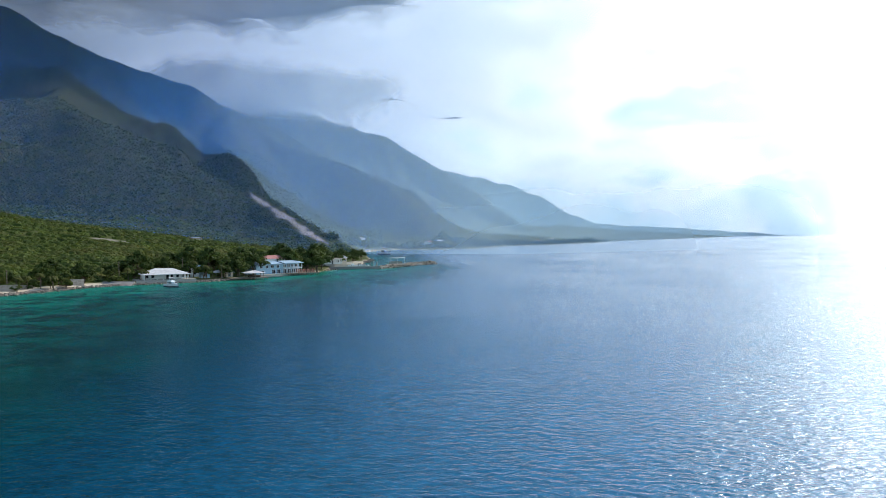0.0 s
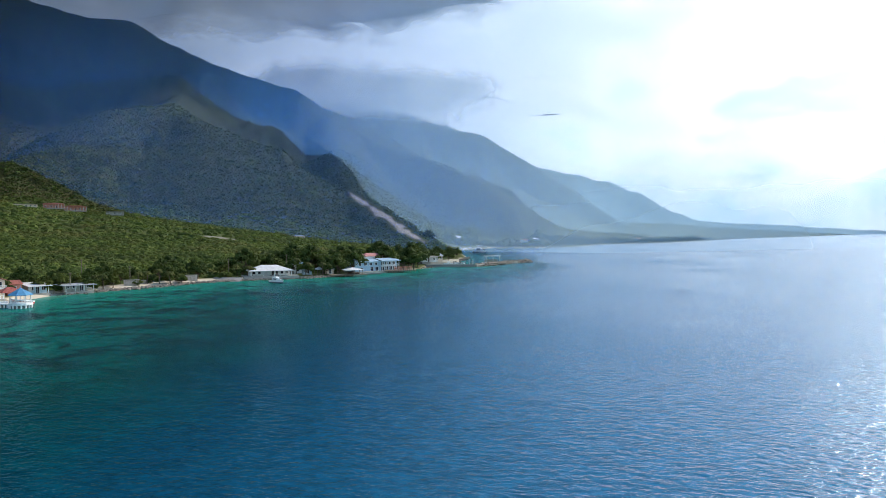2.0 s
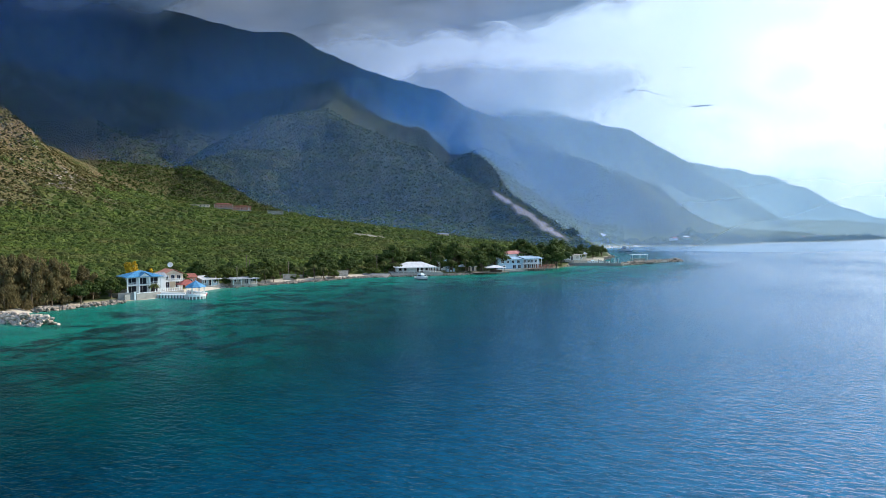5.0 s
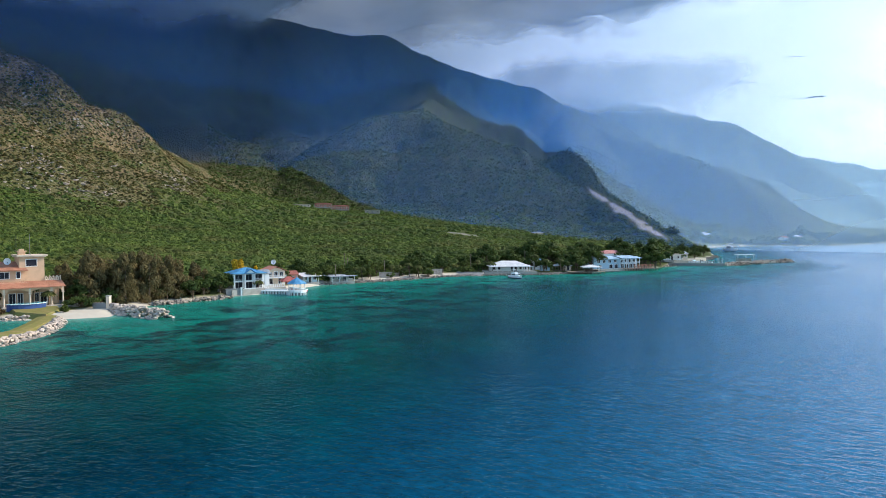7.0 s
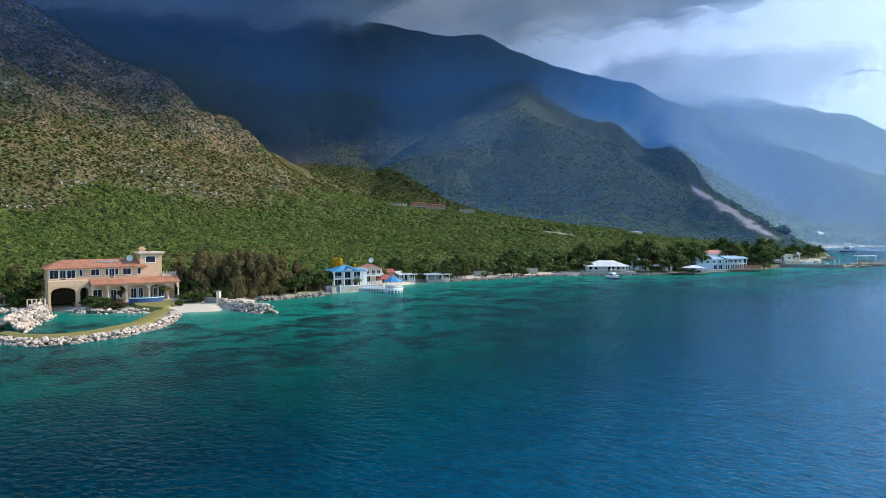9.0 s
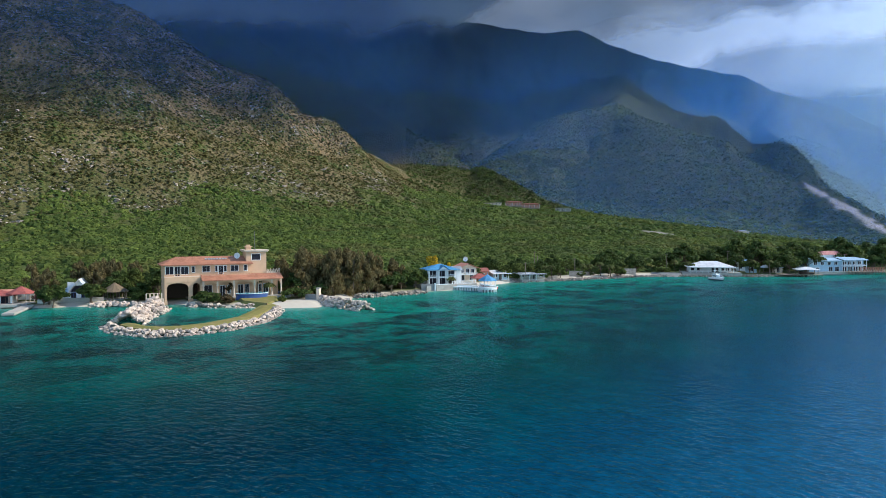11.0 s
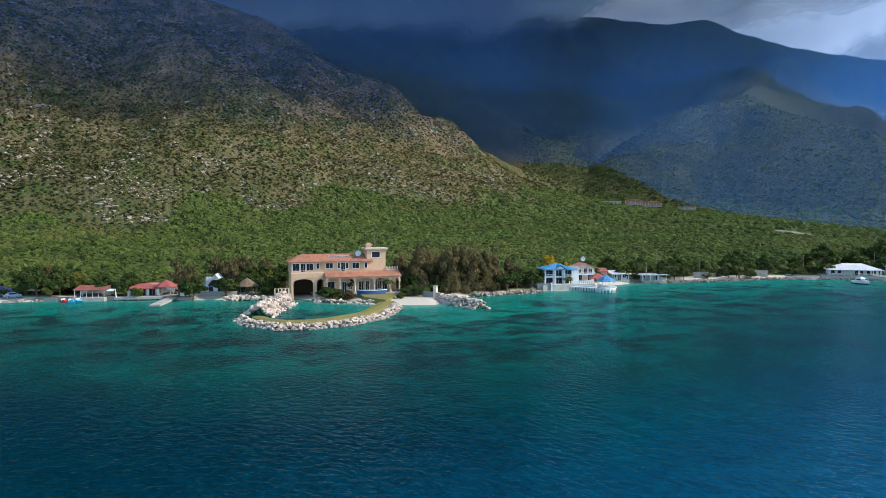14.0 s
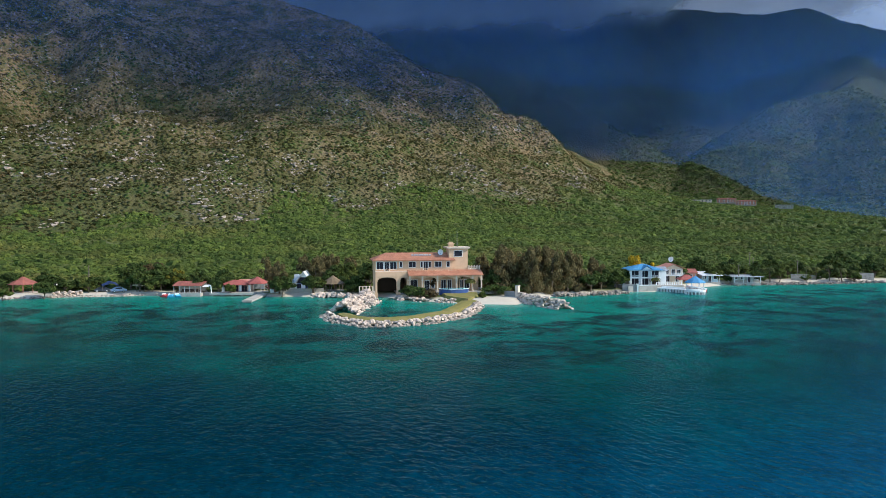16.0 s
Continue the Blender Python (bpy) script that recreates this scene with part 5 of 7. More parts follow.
spots = [(-158, 150, 0, 0.9), (-70, 354, 0, 1.5), (-66, 362, 1, 1.7), (-72, 366, 0, 1.8), (-66, 376, 0, 1.5), (-77, 346, 1, 1.6), (-84, 352, 0, 1.8), (-94, 346, 1, 1.7), (-110, 330, 0, 1.6), (-118, 322, 1, 1.6), (-126, 316, 0, 1.5), (-136, 308, 1, 1.3), (-140, 296, 0, 1.3), (-148, 286, 0, 1.2), (-156, 276, 1, 1.1), (-72, 390, 0, 1.4), (-75, 404, 1, 1.5), (-155, 207.5, 0, 0.5), (-151, 214.5, 1, 0.55), (-158, 203, 2, 0.7), (-149, 226, 2, 0.55), (-153, 231, 0, 0.6), (-155, 240, 2, 0.8), (-146, 258, 1, 0.7), (-128, 287, 0, 0.7), (-166, 222, 0, 1.1), (-172, 212, 1, 1.0), (-158, 252, 0, 0.9), (-204, 92, 1, 1.0), (-208, 82, 3, 1.0), (-212, 74, 3, 1.05), (-200, 80, 1, 0.9), (-214, 66, 2, 0.95), (-206, 64, 3, 0.9), (-194, 99, 2, 0.8), (-190, 108, 3, 0.9), (-182, 114, 1, 0.9), (-176, 118, 3, 1.0), (-172, 112, 2, 0.7),
         (-166, 116, 1, 0.8), (-197, 61.5, 0, 0.72), (-192.5, 70, 0, 0.75), (-214, 44, 1, 0.8), (-211, 50, 0, 0.75), (-222, 33, 1, 1.0), (-220, 27, 1, 0.95), (-221, 38, 2, 0.7), (-240, 4, 0, 0.85), (-236, -8, 1, 0.7), (-229, 8, 0, 0.6), (-226, 14, 2, 0.5), (-228, 17, 1, 0.55),
         (-166, 160, 2, 0.8), (-166, 168, 0, 0.95), (-168, 182, 1, 0.9), (-163, 190, 0, 1.0), (-170, 196, 2, 0.9), (-166, 206, 1, 1.0), (-160, 214, 2, 0.75), (-152, 218, 0, 0.7), (-158, 226, 1, 0.9), (-160, 236, 0, 0.9), (-166, 246, 1, 1.0), (-150, 246, 2, 0.6), (-152, 262, 1, 1.15),
         (-148, 266, 0, 1.0), (-141, 272, 0, 1.1), (-135, 283, 2, 0.7), (-132, 300, 1, 1.43), (-124, 308, 0, 1.3), (-112, 306, 1, 1.04), (-103, 298, 0, 0.91), (-108, 318, 1, 1.56), (-96, 306, 0, 0.98), (-100, 322, 0, 1.56), (-92, 312, 1, 1.3), (-88, 322, 1, 1.43), (-98, 336, 1, 1.56),
         (-88, 344, 0, 1.69), (-80, 352, 1, 1.56), (-74, 358, 0, 1.43), (-86, 366, 1, 1.69), (-78, 374, 0, 1.56), (-70, 370, 1, 1.17), (-90, 384, 1, 1.69), (-80, 398, 0, 1.69), (-72, 410, 1, 1.43), (-66, 424, 0, 1.3), (-76, 432, 1, 1.56), (-64, 446, 1, 1.0), (-60, 462, 0, 1.0), (-70, 474, 1, 1.2), (-62, 490, 0, 1.1), (-60, 508, 1, 1.0), (-66, 524, 0, 1.1)]
for x, y, k, s in spots:
    s *= g.uniform(0.92, 1.1)
    copy_thing(leafy[k], on_ground(x, y, g.uniform(0, 360)) @ Matrix.Diagonal((s, s, s, 1)))
gold = tree(on_ground(-168.5, 176), 10.5, 3.0, "tall tree covered in bright yellow blossom", YELLOWLEAF, 80, "round", 120, 0.3)
tree(on_ground(-166, 182), 7.0, 2.0, "small tree with yellow blossom", YELLOWLEAF, 81, "round", 80, 0.26)
tree(on_ground(-222, 37), 6.5, 3.0, "tree with yellow-green leaves behind the bar", leaf_mat("yellow_green_leaves", (0.36, 0.30, 0.03), (0.13, 0.14, 0.02), spread=0.2), 82, "round", 110, 0.28)
tree(on_ground(-226, 30), 8.0, 4.0, "half-bare brown tree behind the shore", DRYLEAF, 83, "round", 120, 0.3)
tree(on_ground(-175, 100), 5.5, 2.4, "brown-leaved tree beside the tower", DRYLEAF, 84, "round", 80, 0.28)
for k, (x, y, s) in enumerate([(-141, 249, 0.6), (-137, 252, 0.5), (-159, 212, 0.8), (-158, 219, 0.75)]):
    tree(on_ground(x, y), 7 * s, 4 * s, "yellow-green shrubby tree on the shore", BRIGHTLEAF, 90 + k, "round", 100, 0.24)
bush(-198, 60.5, 3.6, 2.2, PINKLEAF, "pink flowering bougainvillea against the wall", 95)
for k, (x, y, h) in enumerate([(-146, 243, 4.5), (-143, 246, 5.2), (-141, 250, 4.2), (-139, 247, 4.8), (-124, 283, 4.5), (-121, 281, 4.0), (-170, 106, 5.5), (-176, 104, 6.0), (-167, 108, 4.0), (-110, 305, 7), (-94, 316, 7.5), (-96, 300, 6), (-157, 171, 4.0), (-153, 168, 3.2), (-150, 222, 5.0), (-147.5, 239, 4.6), (-154, 223, 4.2), (-130, 286, 5.0), (-101, 296, 5.5), (-162, 186, 5.0)]):
    palm(on_ground(x, y), h, "palm with drooping yellow-green fronds", 120 + k)

# trees and shrubs among the huts of the western shore
for k, (x, y, h, w, mat, lab) in enumerate([(-236.1, -4.8, 6.5, 3.6, BROADLEAF, "dense dark green tree behind the red gazebo"), (-222.5, 2.6, 4.6, 3.0, BROADLEAF, "dark green seaside shrub tree"), (-221.5, -7.2, 3.2, 2.4, BRIGHTLEAF, "low green shrub on the sand"),
                                            (-232.1, 12.5, 4.0, 2.8, BRIGHTLEAF, "leafy green shrub behind the shore wall"), (-230.0, 16.1, 4.2, 2.6, BROADLEAF, "green shrub behind the shore wall"), (-230.9, 25.8, 8.0, 4.6, BROADLEAF, "big dark green shade tree behind the parasols"),
                                            (-233.6, 29.0, 8.4, 4.4, BROADLEAF, "broad dark green tree behind the shore"), (-233.8, 33.5, 8.2, 3.8, DRYLEAF, "brown half-bare tree beside the dark ones"), (-219.2, 30.2, 4.6, 2.8, BRIGHTLEAF, "bright green shrub beside the bar"),
                                            (-224.6, 44.2, 5.6, 3.4, BRIGHTLEAF, "pale green shrubby tree behind the bar"), (-212.2, 49.6, 6.4, 3.2, BROADLEAF, "green tree between the bar and the restaurant"), (-208.5, 47.0, 5.0, 2.4, BROADLEAF, "small green tree beside the restaurant"),
                                            (-203.5, 49.0, 3.4, 1.6, BRIGHTLEAF, "small green tree before the restaurant"), (-193.5, 61.2, 6.0, 3.7, BROADLEAF, "round green almond tree by the water"), (-192.0, 70.3, 6.2, 3.3, BRIGHTLEAF, "green tree beside the white house"),
                                            (-212, 62, 9.0, 3.6, CASUARINA, "tall olive-brown tree behind the white house"), (-210, 80, 9.5, 3.8, CASUARINA, "tall olive-brown tree behind the thatched hut"), (-206, 87, 9.0, 3.6, CASUARINA, "olive-brown tree behind the cove"), (-189, 81.5, 5.0, 2.6, BROADLEAF, "dark green bush beside the landing"), (-157.5, 156.0, 6.0, 3.0, BROADLEAF, "rounded green tree beside the blue-roofed house"), (-159.5, 160.5, 7.0, 3.0, BROADLEAF, "dark green tree against the blue-roofed house")]):
    tree(on_ground(x, y), h, w, lab, mat, 300 + k, "plume" if mat is CASUARINA else "round", 95, 0.30)
tree(on_ground(-214, 133.5), 6.5, 2.6, "rust-red dry tree standing out of the scrub", leaf_mat("rust_leaves", (0.34, 0.12, 0.06), (0.14, 0.06, 0.03), spread=0.2), 330, "round", 90, 0.26)

# low shrubs that fill the shore between the houses, leafy down to the sand
hedge = [bush(-152.5, 219.5, 3.2, 2.6, BROADLEAF, "dense green seaside shrub on the shore", 401), bush(-146.5, 236.5, 2.6, 2.4, BRIGHTLEAF, "light green shrub on the shore", 402), bush(-139.5, 255.5, 2.4, 2.2, DRYLEAF, "dry brownish shrub on the shore", 403)]
g = random.Random(41)
for y0, y1, x0, x1, n, back in ((188, 300, -166, -112, 46, 12.0), (296, 350, -112, -72, 20, 14.0), (-8, 46, -230, -216, 16, 12.0), (58, 80, -206, -194, 8, 8.0), (148, 160, -159, -155, 4, 5.0), (112, 150, -160, -158, 12, 6.0)):
    for k in range(n):
        u = (k + g.uniform(0.1, 0.9)) / n
        x, y = x0 + (x1 - x0) * u - g.uniform(0, back) + (2 if x0 < -200 else 0), y0 + (y1 - y0) * u
        if not bool(clear_of(np.array([x + 2.0]), np.array([y]))[0]) or inland(np.array([x]), np.array([y]))[0] < 5:
            continue
        s = g.uniform(0.7, 1.5)
        copy_thing(hedge[g.choice((0, 0, 1, 1, 2))], on_ground(x, y, g.uniform(0, 360)) @ Matrix.Diagonal((s * 1.1, s * 1.1, s, 1)))

# ---- cottages along the shore ----


def cottage(name, m, w, dpt, h, label, wall_mat, roof_mat, roof="hip", rise=1.3, over=0.6, openings=3, porch=0.0, frame_mat=None, category="house"):
    """A plain one-storey house: walls with windows and a door, a roof, and a porch with posts if it has one."""
    c = thing(name, m, label, category)
    holes, n = [], openings
    for k in range(n):
        x = w * (k + 0.5) / n
        holes.append((x - 0.5, x + 0.5, 0.1, 2.1) if k == n // 2 else (x - 0.55, x + 0.55, 1.0, 2.1))
    part("front_wall", wall(bm_new(), 0, w, -1.0, h, 0, 0.2, holes), wall_mat, c)
    for d in ((0, 0.2, 0.2, dpt, -1.0, h), (w - 0.2, w, 0.2, dpt, -1.0, h), (0.2, w - 0.2, dpt - 0.2, dpt, -1.0, h)):
        part("wall", boxed(*d), wall_mat, c)
    part("floor", boxed(0.2, w - 0.2, 0.2, dpt - 0.2, -0.9, 0.05), CONCRETE, c)
    for a, b, lo, hi in holes:
        window(c, (a + b) / 2, lo, b - a, hi - lo, 0.0, frame_mat, "door" if lo < 0.5 else "window", 0.1)
    x0, x1, y0, y1 = -over, w + over, -over - porch, dpt + over
    if roof == "hip":
        part("roof", hip_roof(x0, x1, y0, y1, h + 0.12, h + rise), roof_mat, c)
    elif roof == "gable":
        part("roof", gable_roof(x0, x1, y0, y1, h, h + rise), roof_mat, c)
        for xx in (0.0, w - 0.2):
            part("gable", prism_x(xx, xx + 0.2, 0.2, dpt - 0.2, h, h + rise * 0.85), wall_mat, c)
    elif roof == "front_gable":
        part("roof", gable_roof(x0, x1, y0, y1, h, h + rise, along="y"), roof_mat, c)
        part("gable", prism_y(0, w, 0.0, 0.2, h, h + rise * 0.88), wall_mat, c)
    else:
        part("roof", pent_roof(x0, x1, y0, y1, h + 0.1, h + rise), roof_mat, c)
    if porch:
        for k in range(max(2, round(w / 2.6) + 1)):
            x = 0.1 + (w - 0.2) * k / max(1, round(w / 2.6))
            part("post", boxed(x - 0.09, x + 0.09, -porch, -porch + 0.18, -0.9, h + 0.1), WHITE, c)
        part("porch_floor", boxed(0, w, -porch - 0.2, 0, -0.9, 0.02), CONCRETE, c)
    return c


def prism_y(x0, x1, y0, y1, z0, z1):
    bm = bm_new()
    a, b = [[bm.verts.new(p) for p in ((x0, y, z0), (x1, y, z0), ((x0 + x1) / 2, y, z1))] for y in (y0, y1)]
    bm.faces.new(a), bm.faces.new(b[::-1])
    for i in range(3):
        bm.faces.new((a[i - 1], a[i], b[i], b[i - 1]))
    return bm


def prism_x(x0, x1, y0, y1, z0, z1):
    bm = bm_new()
    a, b = [[bm.verts.new(p) for p in ((x, y0, z0), (x, y1, z0), (x, (y0 + y1) / 2, z1))] for x in (x0, x1)]
    bm.faces.new(a), bm.faces.new(b[::-1])
    for i in range(3):
        bm.faces.new((a[i - 1], a[i], b[i], b[i - 1]))
    return bm


def cone_roof(bm, r, z0, z1, n, eave=0.12):
    ring = [bm.verts.new((r * math.cos(2 * math.pi * k / n), r * math.sin(2 * math.pi * k / n), z0)) for k in range(n)]
    low = [bm.verts.new((v.co.x, v.co.y, z0 - eave)) for v in ring]
    top = bm.verts.new((0, 0, z1))
    for k in range(n):
        bm.faces.new((ring[k - 1], ring[k], top)), bm.faces.new((low[k - 1], low[k], ring[k], ring[k - 1]))
    bm.faces.new(low[::-1])
    return bm


def shelter(name, m, r, eave, top, n, label, roof_mat, post_mat, category, floor=0.0, deck=None):
    """A round open shelter: posts under a many-sided roof, with its deck."""
    s = thing(name, m, label, category)
    part("roof", cone_roof(bm_new(), r, eave, top, n), roof_mat, s)
    for k in range(n):
        a = 2 * math.pi * k / n
        part("post", tube(bm_new(), (r * 0.82 * math.cos(a), r * 0.82 * math.sin(a), floor - 0.4), (r * 0.82 * math.cos(a), r * 0.82 * math.sin(a), eave), 0.1), post_mat, s)
    part("deck", prism(bm_new(), [(r * 0.92 * math.cos(2 * math.pi * k / 16), r * 0.92 * math.sin(2 * math.pi * k / 16)) for k in range(16)], floor - 0.5, floor), deck or CONCRETE, s)
    return s


# the blue-roofed house over the sea wall
h = thing("house", front((-156.6, 161.2), (-151.7, 169.4), 1.6) @ Matrix.Diagonal((1, 1, 0.86, 1)), "white two-storey house with a blue metal roof and balconies", "house")
low, high = [(0.5, 3.0, 0.1, 2.4), (3.7, 6.1, 0.1, 2.4), (6.8, 9.3, 0.1, 2.4)], [(0.5, 3.0, 3.0, 5.2), (3.8, 6.0, 3.0, 5.2), (6.8, 9.3, 3.0, 5.2)]
part("front_wall", wall(bm_new(), 0, 9.8, -1.5, 5.6, 1.8, 2.0, low + high), WHITE, h)
for d in ((0, 0.2, 2.0, 9, -1.5, 5.6), (9.6, 9.8, 2.0, 9, -1.5, 5.6), (0.2, 9.6, 8.8, 9, -1.5, 5.6)):
    part("wall", boxed(*d), WHITE, h)
# black board gives the shade behind the balcony doors
part("dark_backing", boxed(0.3, 9.5, 2.7, 2.8, -1, 5.5), BLACK, h)
for a, b, lo, hi in low + high:
    window(h, (a + b) / 2, lo, b - a, hi - lo, 1.8, name="door")
part("balcony", boxed(-0.2, 10.0, -0.2, 1.8, 2.65, 2.9), WHITE, h)
part("porch", boxed(-0.2, 10.0, -0.2, 1.8, -1.5, 0.05), CONCRETE, h)
railing(h, 0.0, 3.3, -0.1, 2.9, 0.9, 0.3, WHITE, 0.03)
railing(h, 6.5, 9.8, -0.1, 2.9, 0.9, 0.3, WHITE, 0.03)
for x in (0.1, 3.4, 6.4, 9.7):
    part("column", boxed(x - 0.2, x + 0.2, -0.2, 0.2, -1.4, 5.6), WHITE, h)
part("roof", hip_roof(-0.7, 10.5, -0.7, 9.6, 5.7, 7.7), BLUEROOF, h)
part("porch_gable", gable_roof(3.0, 6.9, -0.9, 4.5, 5.65, 7.2, 0.14, "y"), BLUEROOF, h)
part("porch_front", prism_y(3.3, 6.6, -0.5, -0.3, 5.6, 6.95), WHITE, h)
part("rear_roof", gable_roof(9.4, 12.8, 3.5, 9.0, 5.0, 6.4), GREYROOF, h, "dull grey sheet roof")
part("rear_wing", wall(bm_new(), 9.8, 12.4, -1.0, 5.0, 4.0, 8.5, ()), WHITE, h)

c = thing("house", front((-158.8, 178.6), (-155.0, 185.0), 1.8) @ Matrix.Diagonal((0.78, 1, 0.86, 1)), "cream two-storey house with a brown gabled roof", "house")
hh = [(0.8, 2.0, 3.1, 4.7), (3.2, 4.6, 2.9, 4.9), (5.6, 7.0, 3.1, 4.7), (1.0, 2.4, 0.2, 2.3), (5.0, 6.4, 0.2, 2.3)]
part("front_wall", wall(bm_new(), 0, 8.0, -1, 5.2, 0, 0.25, hh), CREAM, c)
for d in ((0, 0.25, 0.25, 7, -1, 5.2), (7.75, 8, 0.25, 7, -1, 5.2), (0.25, 7.75, 6.75, 7, -1, 5.2)):
    part("wall", boxed(*d), CREAM, c)
for a, b, lo, hi in hh:
    window(c, (a + b) / 2, lo, b - a, hi - lo, 0.0, name="door" if hi - lo > 1.8 else "window")
part("roof", gable_roof(-0.6, 8.6, -1.0, 7.6, 5.2, 6.9, 0.12, "y"), SALMON, c)
part("gable", prism_y(0, 8, 0.0, 0.25, 5.2, 6.7), CREAM, c, "bare brown gable wall")
part("balcony", boxed(-0.3, 8.3, -1.4, 0, 2.5, 2.75), WHITE, c)
railing(c, 0, 8, -1.3, 2.75, 0.9, 0.4, WHITE, 0.05)
dish(front((-158.8, 178.6), (-155.0, 185.0), 1.8) @ pose(3.1, 2.8, 6.2, 0, 0, -10), 0.85, "large white satellite dish on the gabled roof")

w = thing("sea_wall", front((-156.3, 152.5), (-152.3, 159.5)), "tall grey block sea wall below the house", "wall")
part("block_wall", boxed(3.6, 8.0, 0, 0.5, -1, 2.3), GREYWALL, w)
part("end_pillar", boxed(7.98, 8.5, -0.15, 0.6, -1, 2.5), WHITE, w)
w = thing("sea_wall", front((-152.0, 160.2), (-150.4, 166.2)), "pale rendered sea wall with a ramp", "wall")
part("render_wall", boxed(0, 6.2, 0, 0.4, -1, 1.9), CONCRETE, w)
part("coping", boxed(-0.1, 6.3, -0.08, 0.48, 1.9, 2.05), WHITE, w)
part("yard", boxed(-3.5, 16, 0.42, 9, -1, 1.75), CONCRETE, w)
railing(w, 6.4, 15.5, 0.9, 1.75, 1.0, 0.8, WHITE, 0.1, "balustrade")
pier = thing("pier", front((-150.8, 166.4), (-141.3, 168.6)), "white concrete pier on short piles leading to the gazebo", "pier")
part("deck", boxed(0, 10.5, 0, 1.8, 0.85, 1.15), WHITE, pier)
for k in range(11):
    part("pile", boxed(0.3 + k * 0.95, 0.75 + k * 0.95, 0.1, 0.45, -1.5, 0.85), WHITE, pier)
# dark wall added for the shade seen between the pier's piles
part("sea_wall", boxed(0, 10.2, 1.2, 1.6, -1.5, 0.84), GREYWALL, pier, "dark wall standing in for the shade under the deck")
part("parapet", boxed(0, 8.5, 1.55, 1.8, 1.15, 1.6), WHITE, pier)

gz_m = pose(-138.3, 168.9, 0, 0, 0, 20)
gb = shelter("gazebo", gz_m @ Matrix.Diagonal((0.86, 0.86, 1, 1)), 3.7, 3.6, 5.5, 8, "octagonal gazebo with a bright blue roof on the pier's end", BLUEROOF, WHITE, "gazebo", 1.3, WHITE)
part("finial", tube(bm_new(), (0, 0, 5.45), (0, 0, 6.1), 0.12, 0.03), BLUEROOF, gb)
# dark core added where only shade shows behind the ring of piles
part("base", prism(bm_new(), [(2.7 * math.cos(2 * math.pi * k / 8), 2.7 * math.sin(2 * math.pi * k / 8)) for k in range(8)], -1.5, 0.79), GREYWALL, gb, "dark core filling the shaded gap under the deck")
for k in range(8):
    a = 2 * math.pi * (k + 0.5) / 8
    rail = railing(gb, -1.1, 1.1, 0.0, 1.3, 0.8, 0.35, WHITE, 0.03)
    rail.matrix_basis = pose(2.75 * math.cos(a), 2.75 * math.sin(a), 0, 0, 0, math.degrees(a) + 90)
    for b in (a, a + math.pi / 8):
        part("pile", tube(bm_new(), (3.1 * math.cos(b), 3.1 * math.sin(b), -1.5), (3.1 * math.cos(b), 3.1 * math.sin(b), 0.8), 0.24), WHITE, gb)

red = thing("boat_shelter", front((-149.6, 176.2), (-146.2, 181.8), 0.8) @ Matrix.Diagonal((0.72, 0.8, 0.85, 1)), "open boat shelter with a red hipped roof", "shelter")
part("roof", hip_roof(-0.8, 7.0, -0.8, 5.2, 3.0, 4.7), REDROOF, red)
for x in (0.1, 6.0):
    for y in (0.1, 4.4):
        part("post", boxed(x, x + 0.22, y, y + 0.22, -1, 3.0), WHITE, red)
part("ramp", pent_roof(-1.2, 7.2, -3.5, 0, -1.0, 0.1, 0.3), CONCRETE, red)


def hull(bm, ln, wd, h, n=10):
    """A boat's hull along x, with a raked bow and a flat stern."""
    rows = []
    for k in range(n + 1):
        u = k / n
        wide = wd / 2 * (1 - max(0, (u - 0.45) / 0.55) ** 2.2) * (0.86 + 0.14 * min(1, u * 4)) + 0.02
        x, up = -ln / 2 + ln * u + 0.0, h * (1 + 0.28 * u * u)
        rake = 0.12 * ln * max(0, u - 0.7) / 0.3
        rows.append([bm.verts.new(p) for p in ((x + rake, -wide, up), (x, -wide * 0.8, 0.1), (x, 0, -0.35), (x, wide * 0.8, 0.1), (x + rake, wide, up))])
    for a, b in zip(rows, rows[1:]):
        for i in range(4):
            bm.faces.new((a[i], a[i + 1], b[i + 1], b[i]))
        bm.faces.new((a[4], a[0], b[0], b[4]))
    bm.faces.new(rows[0][::-1])
    bm.faces.new(rows[-1])
    return bm


